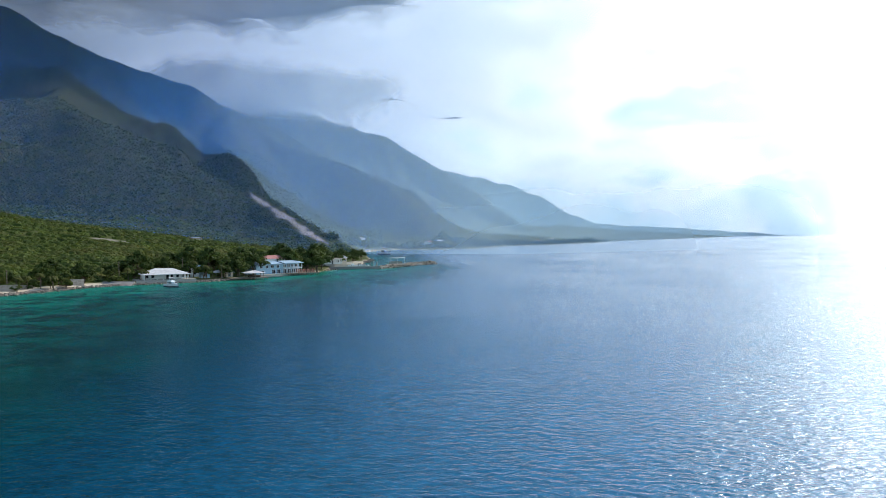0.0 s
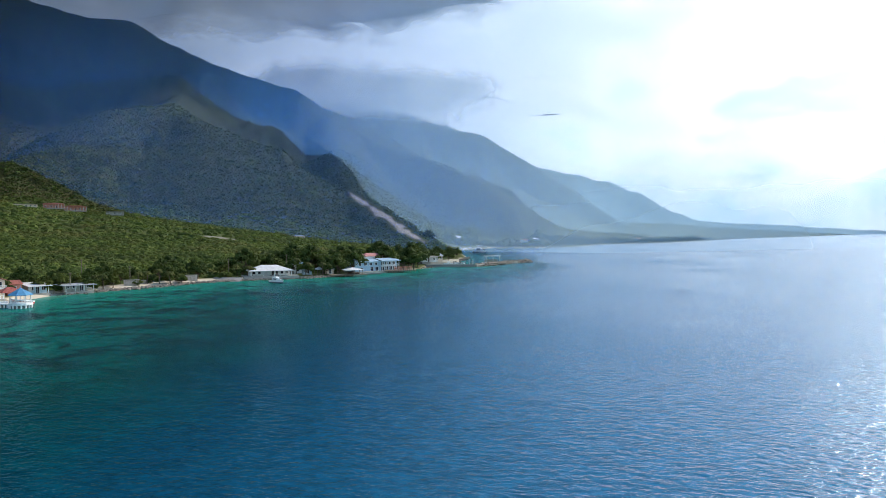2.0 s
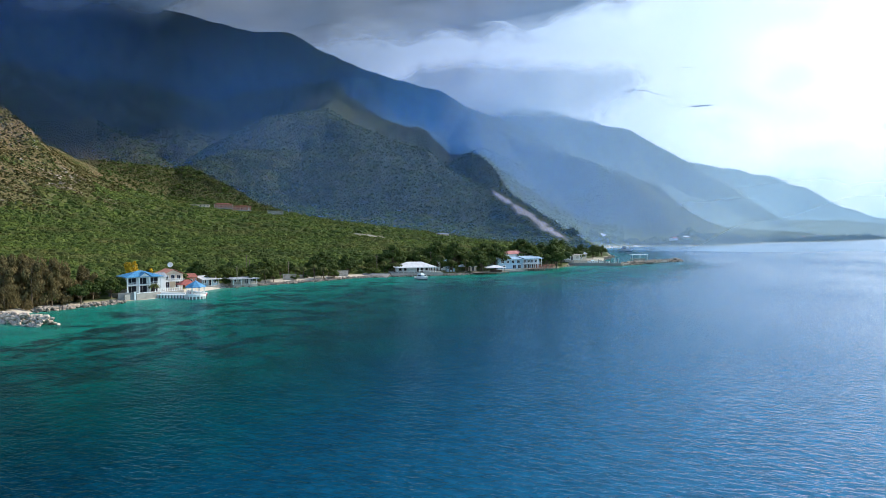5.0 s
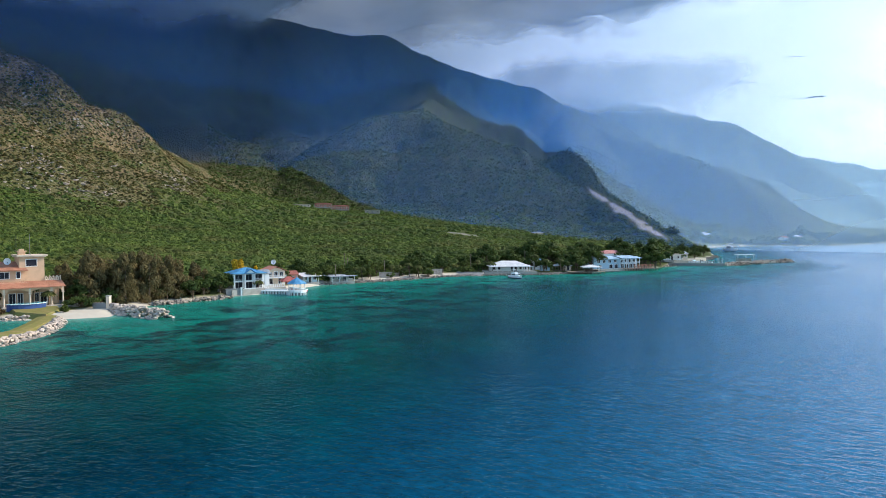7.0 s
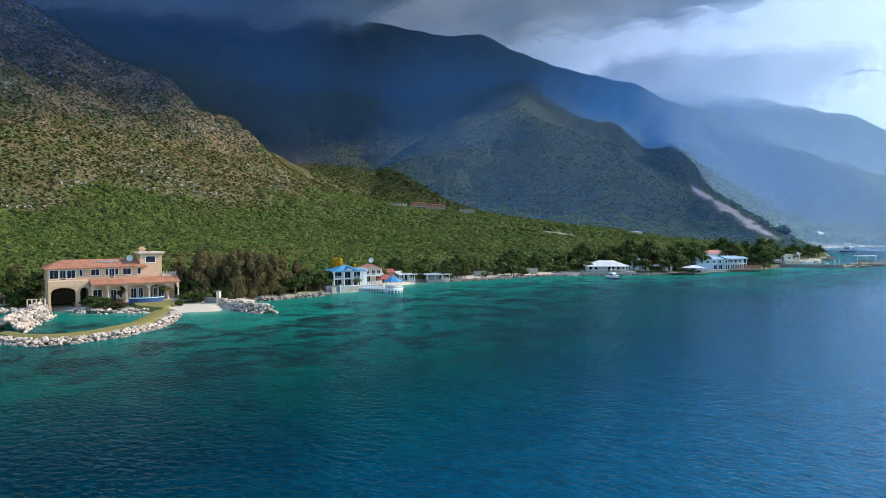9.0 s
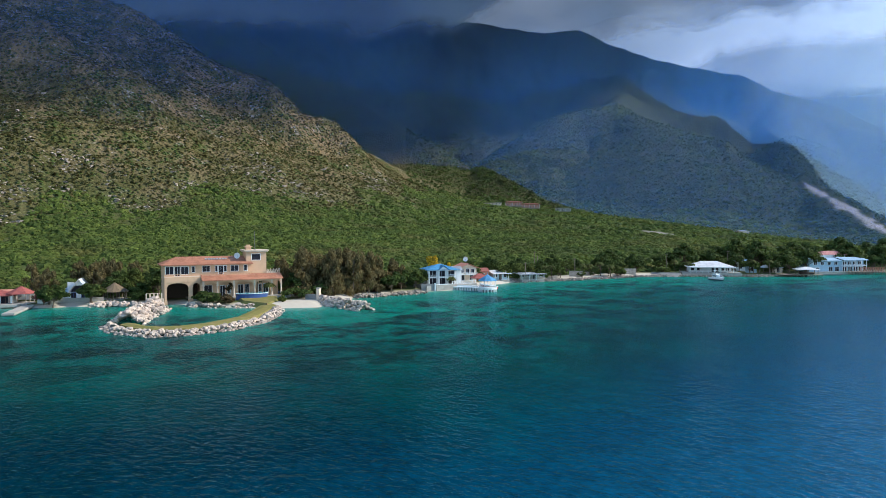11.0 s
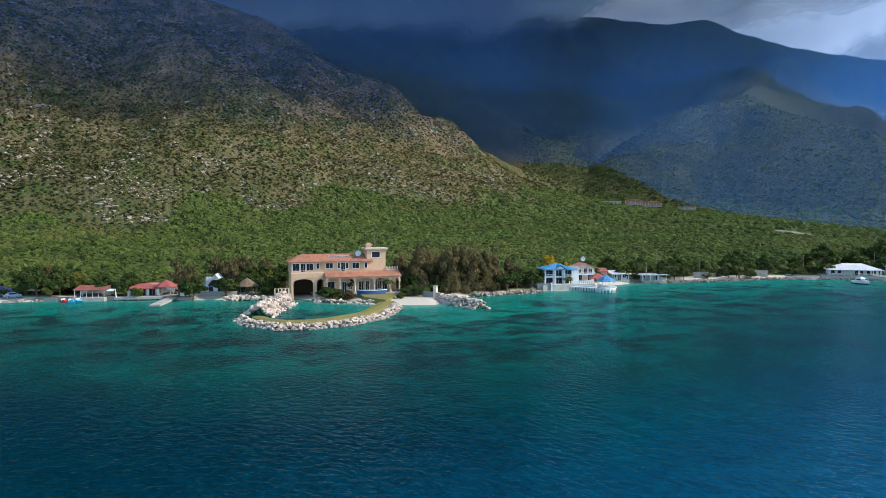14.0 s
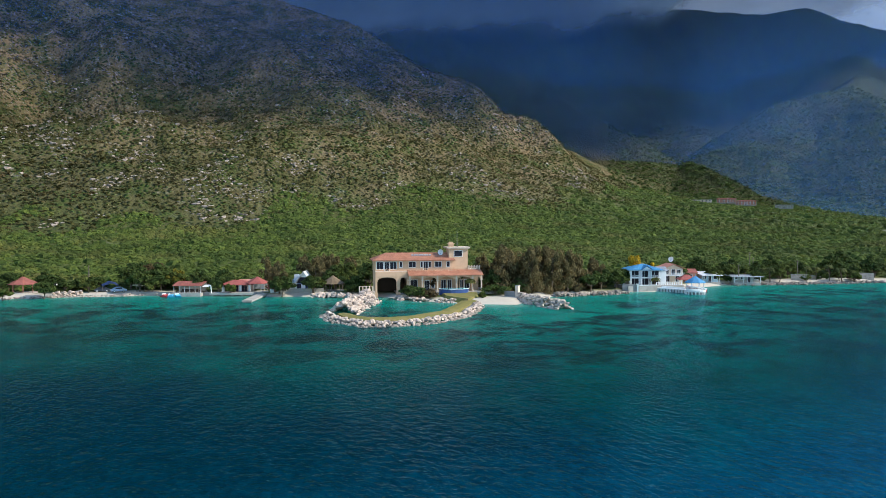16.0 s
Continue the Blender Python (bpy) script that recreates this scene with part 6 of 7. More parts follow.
def motor_boat(m, ln, label, name="motor_boat"):
    b = thing(name, m, label, "boat")
    s = ln / 8.0
    part("hull", hull(bm_new(), ln, 2.9 * s, 1.1 * s), GELCOAT, b)
    part("boot_stripe", hull(bm_new(), ln * 1.002, 2.96 * s, 0.28 * s), plain_mat("navy_stripe", (0.03, 0.05, 0.12), 0.4), b, "dark stripe at the waterline")
    bm = bm_new()
    prism(bm, [(-1.6 * s, -1.15 * s), (1.5 * s, -1.1 * s), (2.6 * s, -0.5 * s), (2.6 * s, 0.5 * s), (1.5 * s, 1.1 * s), (-1.6 * s, 1.15 * s)], 1.1 * s, 2.2 * s)
    part("cabin", bm, GELCOAT, b)
    for sgn in (-1, 1):
        part("side_window", boxed(-1.2 * s, 1.2 * s, sgn * 1.15 * s - 0.03, sgn * 1.15 * s + 0.03, 1.5 * s, 1.95 * s), GLASS, b)
    part("windscreen", boxed(2.55 * s, 2.63 * s, -0.45 * s, 0.45 * s, 1.55 * s, 2.1 * s), GLASS, b)
    part("flybridge", boxed(-1.5 * s, 0.8 * s, -0.95 * s, 0.95 * s, 2.2 * s, 2.75 * s), GELCOAT, b)
    bm = bm_new()
    for x in (-1.3, 0.4):
        for y in (-0.8, 0.8):
            tube(bm, (x * s, y * s, 2.7 * s), (x * s * 0.95, y * s, 3.9 * s), 0.03 * s)
    part("canopy_frame", bm, BLACK, b)
    part("canopy", boxed(-1.6 * s, 0.7 * s, -1.0 * s, 1.0 * s, 3.88 * s, 3.98 * s), GELCOAT, b)
    bm = bm_new()
    for k in range(5):
        tube(bm, ((1.2 + 0.6 * k) * s, (1.35 - 0.22 * k * k * 0.3) * s, 1.2 * s), ((1.2 + 0.6 * k) * s, (1.35 - 0.22 * k * k * 0.3) * s, 1.85 * s), 0.02 * s, None, 5)
        tube(bm, ((1.2 + 0.6 * k) * s, -(1.35 - 0.22 * k * k * 0.3) * s, 1.2 * s), ((1.2 + 0.6 * k) * s, -(1.35 - 0.22 * k * k * 0.3) * s, 1.85 * s), 0.02 * s, None, 5)
    part("bow_rail", bm, DISH, b)
    return b


rb = thing("rowing_boat", pose(-145.0, 178.0, 0.35, 0, -6, 200), "red and white fishing boat drawn up under the shelter", "boat")
part("hull", hull(bm_new(), 5.5, 1.8, 0.8), GELCOAT, rb)
part("stripe", hull(bm_new(), 5.52, 1.84, 0.5), REDPAINT, rb, "red painted band")

cottage("cottage", front((-159.3, 198), (-156.1, 203.4), 1.0), 5.4, 5, 2.2, "blue cottage with a white lean-to roof", PALEBLUE, WHITEROOF, "pent", 1.0, 0.9, 3, 1.6)
cottage("shed", front((-162, 192.5), (-160, 196), 1.4), 4.0, 4.5, 2.8, "small shed with a rusty red roof", SALMON, RUSTROOF, "gable", 1.2, 0.4, 1)
cottage("bungalow", front((-153.5, 206.5), (-148.9, 214.2), 0.95), 9.0, 5.0, 1.8, "long low bungalow with a flat pale roof", CONCRETE, GREYROOF, "pent", 0.35, 0.8, 4, 1.5)
for a, b, hgt, lab in (((-149.5, 233.2), (-145, 235.8), 2.9, "weathered pale block wall on the rocks"), ((-149, 239), (-146, 246), 2.2, "low pale garden wall behind the palms"), ((-141.5, 259), (-136.5, 263), 3.0, "weathered pale block wall by the slipway")):
    w = thing("garden_wall", front(a, b), lab, "wall")
    ln = math.hypot(b[0] - a[0], b[1] - a[1])
    part("blocks", boxed(0, ln, 0, 0.4, -0.5, hgt), ROCK, w)
    part("coping", boxed(-0.1, ln + 0.1, -0.06, 0.46, hgt, hgt + 0.12), CONCRETE, w)
    part("return_wall", boxed(ln - 0.4, ln, 0.4, 4.0, -0.5, hgt - 0.2), CONCRETE, w)
slip = thing("slipway", front((-133.5, 268.5), (-121.5, 270.0)), "dark sloping concrete slipway at the water", "slipway")
part("slab", pent_roof(0, 12, -1.5, 3.5, -0.3, 0.9, 0.35), GREYWALL, slip)
part("kerb", boxed(0, 12, 3.5, 3.8, -0.5, 1.5), CONCRETE, slip)

pv = thing("pavilion", front((-121.0, 279.5), (-106.6, 288.2), 1.5) @ Matrix.Diagonal((1, 1, 0.76, 1)), "white pavilion with a broad hipped metal roof", "pavilion")
part("roof", hip_roof(-1.0, 18.0, -2.2, 10, 2.9, 5.9, (5.0, 11.5), 0.2), WHITEROOF, pv)
ph = [(9.3, 10.1, 0.2, 2.2), (11.0, 11.8, 0.2, 2.2), (13.0, 14.0, 0.9, 2.1), (15.0, 16.0, 0.9, 2.1), (1.0, 2.2, 0.9, 2.1), (3.2, 4.4, 0.9, 2.1)]
part("back_wall", wall(bm_new(), 0, 17, -0.8, 2.9, 3.0, 3.25, ph), WHITE, pv)
# black board for the pavilion's shaded inside
part("dark_backing", boxed(0.3, 16.7, 4.0, 4.1, -0.5, 2.8), BLACK, pv)
for d in ((0, 0.25, 3.25, 9, -0.8, 2.9), (16.75, 17, 3.25, 9, -0.8, 2.9), (0.25, 16.75, 8.75, 9, -0.8, 2.9)):
    part("wall", boxed(*d), WHITE, pv)
for a, b, lo, hi in ph:
    window(pv, (a + b) / 2, lo, b - a, hi - lo, 3.0, DARKWOOD, "door" if lo < 0.5 else "window", 0.1)
for k in range(8):
    part("post", boxed(0.1 + k * 2.38, 0.4 + k * 2.38, -1.4, -1.1, -0.8, 2.9), WHITE, pv)
part("terrace", boxed(-3, 20, -2.6, 9, -1.5, 0.0), CONCRETE, pv)

motor_boat(pose(-103.6, 264.0, 0, 0, 0, -28), 7.0, "white motor cruiser with a flybridge at its mooring")
cottage("house", front((-113, 306), (-106.5, 310), 2.0), 6.5, 5, 3.4, "white house with a pale blue roof among trees", WHITE, CYANROOF, "hip", 1.3, 0.5, 3)
cottage("cottage", front((-105, 300), (-101.8, 302), 1.4), 3.8, 3.5, 2.2, "small pale blue hut by the water", PALEBLUE, GREYROOF, "pent", 0.4, 0.4, 1)
shelter("beach_hut", on_ground(-99.3, 305), 2.7, 2.3, 3.5, 4, "open white-roofed shelter on the shore", WHITEROOF, WOOD, "shelter")
cottage("cottage", front((-96, 306), (-92.5, 308.5), 1.0), 3.2, 3, 1.9, "low pale hut beside the shelter", CREAM, WHITEROOF, "pent", 0.3, 0.4, 1)
kiosk = thing("stilt_hut", front((-85.3, 300.5), (-78.4, 304.7)) @ Matrix.Diagonal((1, 1, 0.82, 1)), "open hut with a white hipped roof on a stilted deck", "hut")
part("roof", hip_roof(-0.6, 8.4, -0.6, 6.0, 3.6, 4.9, (3.4, 4.4)), WHITEROOF, kiosk)
part("deck", boxed(-7, 9.6, -0.9, 5.4, 0.95, 1.2), WOOD, kiosk)
for x in (0.3, 3.9, 7.5):
    for y in (0.2, 4.8):
        part("post", boxed(x - 0.1, x + 0.1, y - 0.1, y + 0.1, 1.2, 3.6), WOOD, kiosk)
for k in range(9):
    part("pile", tube(bm_new(), (-6.5 + k * 1.95, -0.5, -1.5), (-6.5 + k * 1.95, -0.5, 0.95), 0.14, None, 6), WOOD, kiosk)
part("counter", boxed(1.5, 6.5, 1.5, 3.8, 1.2, 2.1), DARKWOOD, kiosk)

bb = thing("hotel", front((-86.6, 321.0), (-70.6, 341.0), 1.0) @ Matrix.Diagonal((1, 1, 0.8, 1)), "pale blue two-storey hotel with a low blue roof", "hotel")
bh = [(x, x + 1.5, 3.6, 5.1) for x in (2.0, 5.2, 8.4, 11.6)] + [(x, x + 1.6, 3.6, 5.2) for x in (15.6, 18.0, 20.4, 22.8)]
bl = [(x, x + 1.8, 0.2, 2.4) for x in (9.0, 12.0, 15.6, 18.2, 20.8, 23.2)] + [(3.0, 4.4, 0.8, 2.2)]
part("front_wall", wall(bm_new(), 0, 25.4, -1.2, 5.7, 0, 0.25, bh + bl), PALEBLUE, bb)
# black board for the shade in the hotel rooms
part("dark_backing", boxed(0.4, 25, 1.4, 1.5, -1, 5.6), BLACK, bb)
for d in ((0, 0.25, 0.25, 9, -1.2, 5.7), (25.15, 25.4, 0.25, 9, -1.2, 5.7), (0.25, 25.15, 8.75, 9, -1.2, 5.7)):
    part("wall", boxed(*d), PALEBLUE, bb)
for a, b, lo, hi in bh + bl:
    window(bb, (a + b) / 2, lo, b - a, hi - lo, 0.0, WHITE, "window" if lo > 0.5 else "door")
part("roof", gable_roof(-0.8, 14.5, -1.0, 9.8, 5.7, 7.0, 0.2), CYANROOF, bb)
part("wing_roof", gable_roof(14.6, 26.2, -2.4, 9.8, 5.9, 7.3, 0.2), CYANROOF, bb)
part("balcony", boxed(14.8, 25.6, -2.0, 0, 2.9, 3.1), WHITE, bb)
railing(bb, 14.9, 25.5, -1.9, 3.1, 0.9, 0.5, WHITE, 0.04)
for k in range(5):
    part("post", boxed(14.9 + k * 2.6, 15.1 + k * 2.6, -1.9, -1.7, -1.2, 5.9), WHITE, bb)
part("upper_storey", wall(bm_new(), 11.5, 22.5, 5.7, 8.6, 7.5, 12, ()), WHITE, bb)
part("upper_roof", hip_roof(10.6, 23.4, 6.6, 12.9, 8.7, 10.6), ribbed_mat("pink_tile_roof", (0.55, 0.24, 0.22), (0.40, 0.16, 0.15), 0.25), bb, "faded pink hipped roof")
part("sea_terrace", boxed(-2, 26, -4.0, 0, -1.8, 0.05), CONCRETE, bb)

deck = thing("boardwalk", front((-73.5, 328.0), (-62.0, 337.5)), "timber boardwalk on piles with a railing", "pier")
part("deck", boxed(0, 17, 0, 5, 0.9, 1.15), WOOD, deck)
for k in range(13):
    part("pile", tube(bm_new(), (0.4 + k * 1.35, 0.3, -1.5), (0.4 + k * 1.35, 0.3, 0.9), 0.15, None, 6), WOOD, deck)
railing(deck, 0, 17, 0.2, 1.15, 0.95, 1.2, WOOD, 0.05)
railing(deck, 7, 17, 4.6, 1.15, 1.6, 0.7, SALMON, 0.12, "red_railing")
lowdk = thing("landing_stage", front((-80.5, 315.5), (-74.0, 321.0)), "low dark landing stage", "pier")
part("deck", boxed(0, 8.5, 0, 2.5, 0.25, 0.6), GREYWALL, lowdk)
part("piles", box(box(bm_new(), 0.3, 0.7, 0.5, 0.9, -1.5, 0.25), 7.6, 8.0, 0.5, 0.9, -1.5, 0.25), WOOD, lowdk)

# ---- the harbour arm and the yards behind it ----
q = thing("quay", front((-63, 384), (-36, 390.5)), "dark concrete quay with a railing", "quay")
part("wall", boxed(0, 28, 0, 5, -2, 1.3), GREYWALL, q)
part("kerb", boxed(0, 28, 0, 0.5, 1.3, 1.6), CONCRETE, q)
railing(q, 10, 28, 4.4, 1.3, 1.0, 1.3, BLACK, 0.05)
for k in range(4):
    part("bollard", tube(bm_new(), (16 + k * 3.4, 0.9, 1.3), (16 + k * 3.4, 0.9, 3.4), 0.22, None, 8), GREYWALL, q)
for x in (24.6, 26.6):
    part("gate_post", boxed(x, x + 0.5, 0.6, 1.1, 1.3, 4.2), WHITE, q)
mole = thing("mole", pose(0, 0, 0), "harbour arm of heaped grey boulders", "breakwater")
rocks(mole, [(-38, 392), (-30, 405), (-20, 432), (-7, 455)], 7, 1.6, 260, (1.2, 2.4), 19, DARK_BOULDERS, -0.4)
mole_deck = part("core", prism(bm_new(), [(-40, 393), (-35, 392), (-17, 434), (-10, 453), (-14, 455), (-24, 436)], -1.5, 1.1), CONCRETE, mole)
sh = thing("canopy", front((-33, 437), (-24.5, 441.5), 1.2), "white flat-roofed canopy on posts on the mole", "shelter")
part("roof", boxed(-0.4, 10, -0.4, 4, 3.0, 3.35), WHITE, sh)
for x in (0.1, 4.8, 9.4):
    part("post", boxed(x - 0.12, x + 0.12, 0, 0.24, -0.6, 3.0), WHITE, sh)
part("bench_wall", boxed(0.2, 9.4, 3.2, 3.5, -0.6, 0.9), CONCRETE, sh)
cottage("warehouse", front((-69, 402), (-60, 407), 2.2), 10, 7, 3.0, "white flat-roofed storehouse by the quay", WHITE, CONCRETE, "pent", 0.2, 1.0, 3, 2.0)
cottage("house", front((-66, 428), (-60, 434), 2.0), 8, 6, 2.8, "pale house behind the quay", CREAM, GREYROOF, "gable", 1.2, 0.5, 3)
for k, (x, y, r) in enumerate([(-52, 399, 20), (-46, 404, 160), (-55, 412, 60), (-50, 394, 10)]):
    b2 = thing("skiff", pose(x, y, 0.9, 0, 0, r), "white open boat drawn up on the quay", "boat", "boats on the quay")
    part("hull", hull(bm_new(), 6.0, 2.0, 0.9), GELCOAT, b2)
    part("thwart", boxed(-1.0, -0.6, -0.7, 0.7, 0.95, 1.05), WOOD, b2)
for k, (a, b, hgt) in enumerate([((-62, 396), (-53, 400), 1.8), ((-58, 414), (-52, 425), 1.5), ((-57, 436), (-52, 452), 1.2)]):
    w = thing("garden_wall", front(a, b, 0.6), "low pale yard wall by the harbour", "wall")
    part("blocks", boxed(0, math.hypot(b[0] - a[0], b[1] - a[1]), 0, 0.4, -1, hgt), CREAM, w)
motor_boat(pose(-55, 648, 0, 0, 0, -35), 13.5, "white sport-fishing yacht anchored off the far shore", "motor_yacht")
stuff_rocks("shore_stones", "stones along the harbour shore", [(-62, 372), (-58, 405), (-53, 470), (-54, 530)], 2.5, 320, (0.6, 2.0), 20, DARKROCK, 0.0)

# ---- the shore west of the villa ----
shelter("gazebo", on_ground(-234.0, -2.5), 4.2, 2.7, 4.8, 8, "gazebo with a red tiled roof on the sand", RUSTROOF, SALMON, "gazebo", 0.2)
cottage("hut", on_ground(-240, 4, 93), 3, 3, 2.2, "small white hut beside the red gazebo", WHITE, WHITEROOF, "pent", 0.3, 0.3, 1)
heap = thing("rock_heap", pose(0, 0, 0), "heap of pale boulders on the waterfront", "rocks")
rocks(heap, [(-226, 5), (-225, 9), (-224, 12)], 3.0, 1.3, 60, (0.5, 1.1), 21, BOULDERS, 0.1)


def car(m, paint, label):
    c = thing("car", m, label, "car")
    prof = [(-2.1, 0.35), (-2.1, 0.85), (-1.55, 0.95), (-1.0, 1.5), (0.75, 1.55), (1.35, 1.0), (2.05, 0.85), (2.1, 0.35)]
    bm = bm_new()
    a, b = [[bm.verts.new((x, y, z)) for x, z in prof] for y in (-0.85, 0.85)]
    bm.faces.new(a), bm.faces.new(b[::-1])
    for i in range(len(prof)):
        bm.faces.new((a[i - 1], a[i], b[i], b[i - 1]))
    bmesh.ops.bevel(bm, geom=bm.edges[:], offset=0.08, segments=2, affect="EDGES")
    part("body", bm, paint, c)
    for sgn in (-1, 1):
        part("side_glass", boxed(-0.95, 0.85, sgn * 0.86 - 0.02, sgn * 0.86 + 0.02, 1.0, 1.42), GLASS, c)
        for x in (-1.3, 1.3):
            wheel = part("wheel", tube(bm_new(), (x, sgn * 0.72, 0.33), (x, sgn * 0.9, 0.33), 0.33, None, 14), RUBBER, c)
            part("rim", tube(bm_new(), (x, sgn * 0.9, 0.33), (x, sgn * 0.915, 0.33), 0.2, None, 10), DISH, wheel)
        part("headlight", boxed(2.02, 2.12, sgn * 0.6 - 0.15, sgn * 0.6 + 0.15, 0.65, 0.8), DISH, c)
    return c


NAVY = plain_mat("silver_blue_paint", (0.30, 0.36, 0.46), 0.3, 0.5, 0.1, 2.0, 9.0, 0.0)
car(on_ground(-222.5, 21.5, 95), NAVY, "silver-blue car parked by the shore")
car(on_ground(-226, 17.5, 80), plain_mat("black_paint", (0.03, 0.035, 0.05), 0.3, 0.5, 0.1, 2.0, 9.0, 0.0), "dark car parked under a tarpaulin")
tp = thing("tarpaulin", on_ground(-226, 19.5, 95) @ Matrix.Diagonal((0.7, 0.8, 0.95, 1)), "dark blue tarpaulin sagging over poles", "awning")
bm = bm_new()
vs = [[bm.verts.new((-3.2 + 6.4 * i / 6, -2 + 4 * j / 4, 2.3 + 1.0 * math.sin(math.pi * i / 6) - 0.35 * abs(j - 2) + 0.12 * math.sin(i * 2.3 + j))) for j in range(5)] for i in range(7)]
for i in range(6):
    for j in range(4):
        bm.faces.new((vs[i][j], vs[i + 1][j], vs[i + 1][j + 1], vs[i][j + 1]))
bmesh.ops.solidify(bm, geom=bm.faces[:], thickness=0.04)
part("sheet", bm, TARP, tp)
for x in (-3.1, 3.1):
    for y in (-1.8, 1.8):
        part("pole", tube(bm_new(), (x, y, -0.3), (x, y, 2.0), 0.06, None, 6), WOOD, tp)
for x, y in ((-221.0, 26.2), (-220.2, 28.2)):
    u = thing("parasol", on_ground(x, y), "straw-coloured beach parasol standing on the sand", "parasol", "beach parasols")
    part("canopy", cone_roof(bm_new(), 1.3, 2.0, 2.9, 10, 0.1), plain_mat("straw", (0.50, 0.42, 0.30), 1.0, 0.1, 0.3, 3.0, 14.0, 0.5), u)
    part("pole", tube(bm_new(), (0, 0, -0.3), (0, 0, 2.1), 0.05, None, 6), WOOD, u)

bar = thing("beach_bar", front((-212.4, 35.3), (-208.4, 42.5), 1.0) @ Matrix.Diagonal((0.66, 1, 0.74, 1)), "open beach bar under a rusty red sheet roof", "bar")
part("roof", pent_roof(-0.5, 12.2, -1.2, 4.5, 2.6, 3.9, 0.12), RUSTROOF, bar)
part("back_wall", wall(bm_new(), 0, 12, -0.5, 3.4, 4.0, 4.2, ()), CREAM, bar)
for k in range(6):
    part("post", boxed(0.1 + k * 2.3, 0.25 + k * 2.3, -0.9, -0.75, -0.5, 2.7), WHITE, bar)
part("counter", boxed(2, 9, 2.2, 2.8, 0, 1.05), DARKWOOD, bar)
part("floor", boxed(-0.5, 12.5, -2.5, 4.2, -1.5, 0.0), CONCRETE, bar)
aw = part("awning", pent_roof(12.4, 15.2, -1.0, 2.5, 2.2, 2.7, 0.06), WHITE, bar, "white canvas awning")
for k in range(5):
    t = thing("bar_table", front((-212.4, 35.3), (-208.4, 42.5), 1.0) @ pose(1.2 + k * 1.45, -0.4, 0), "dark wooden table on the bar's deck", "table", "bar tables")
    part("top", boxed(-0.5, 0.5, -0.4, 0.4, 0.7, 0.76), DARKWOOD, t)
    for x in (-0.4, 0.4):
        for y in (-0.3, 0.3):
            part("leg", boxed(x - 0.04, x + 0.04, y - 0.04, y + 0.04, 0, 0.7), DARKWOOD, t)
sw = thing("sea_wall", front((-219.5, 24.5), (-205.5, 46.5)), "low dark sea wall below the bar", "wall")
part("stones", boxed(0, 26, 0, 0.6, -1, 1.1), GREYWALL, sw)
dk = thing("dock", front((-205.6, 43.8), (-199.5, 55.0)), "pale concrete dock along the shore", "dock")
part("slab", boxed(0, 12.8, -0.5, 4.0, 0.35, 0.95), CONCRETE, dk)
for k in range(5):
    part("pile", boxed(0.5 + k * 2.8, 0.9 + k * 2.8, -0.2, 0.2, -1.5, 0.35), CONCRETE, dk)
part("marker_post", tube(bm_new(), (0.4, 0.2, 0.9), (0.15, 0.2, 3.2), 0.16, 0.12, 8), WHITE, dk, "leaning white marker post")
jt = thing("jetty", pose(-199.5, 57.5, 0, 0, 0, math.degrees(math.atan2(-9.3, 17.1))), "narrow grey concrete jetty running into the bay", "jetty")
part("slab", boxed(0, 19.5, -1.3, 1.3, 0.25, 0.7), CONCRETE, jt)
part("footing", boxed(0.5, 19.0, -1.0, 1.0, -1.5, 0.25), GREYWALL, jt)

rr = thing("restaurant", front((-207.5, 47.5), (-203.0, 55.8), 0.9) @ Matrix.Diagonal((1, 1, 0.8, 1)), "white restaurant under red metal roofs", "restaurant")
part("roof", hip_roof(-0.8, 9.0, -0.6, 6.5, 2.7, 4.2), REDROOF, rr)
part("rear_roof", gable_roof(2.0, 10.0, 5.0, 9.4, 2.8, 3.9), SALMON, rr)
rh = [(0.8, 2.2, 0.1, 2.3), (3.0, 4.6, 0.1, 2.3), (5.6, 7.4, 0.1, 2.3)]
part("front_wall", wall(bm_new(), 0, 8.2, -0.6, 2.7, 1.0, 1.2, rh), WHITE, rr)
for a, b, lo, hi in rh:
    window(rr, (a + b) / 2, lo, b - a, hi - lo, 1.0, SALMON, "door", 0.1)
for k in range(4):
    part("curtain", boxed(0.1 + k * 2.6, 0.6 + k * 2.6, -0.1, 0.0, 0.2, 2.5), WHITE, rr, "white curtain tied at a post")
for d in ((0, 0.2, 1.2, 6, -0.6, 2.7), (8.0, 8.2, 1.2, 6, -0.6, 2.7), (2.2, 11.8, 10, 10.2, -0.6, 2.9)):
    part("wall", boxed(*d), WHITE, rr)
part("floor", boxed(-0.5, 9, -1.0, 6, -1.2, 0.0), CONCRETE, rr)
shelter("gazebo", front((-203.0, 55.0), (-202, 57), 1.0) @ pose(1.5, 1.5, 0), 3.6, 2.5, 4.4, 6, "hexagonal red-roofed dining shelter by the dock", REDROOF, CREAM, "gazebo", 0.0)
wl = thing("garden_wall", front((-199.5, 59.5), (-197.2, 64.0), 0.6), "white wall with climbing flowers", "wall")
part("blocks", boxed(0, 3.0, 0, 0.4, -0.6, 2.6), WHITE, wl)
part("low_blocks", boxed(3.0, 15.5, -0.4, 0.0, -0.8, 1.4), CONCRETE, wl)

af = thing("house", front((-204.5, 68.5), (-202.0, 73.0), 1.1) @ Matrix.Diagonal((1, 1, 0.8, 1)), "small white A-frame house with dark glazed front", "house")
part("roof", gable_roof(0, 5.6, -0.6, 7, 1.8, 6.4, 0.25, "y"), WHITEROOF, af)
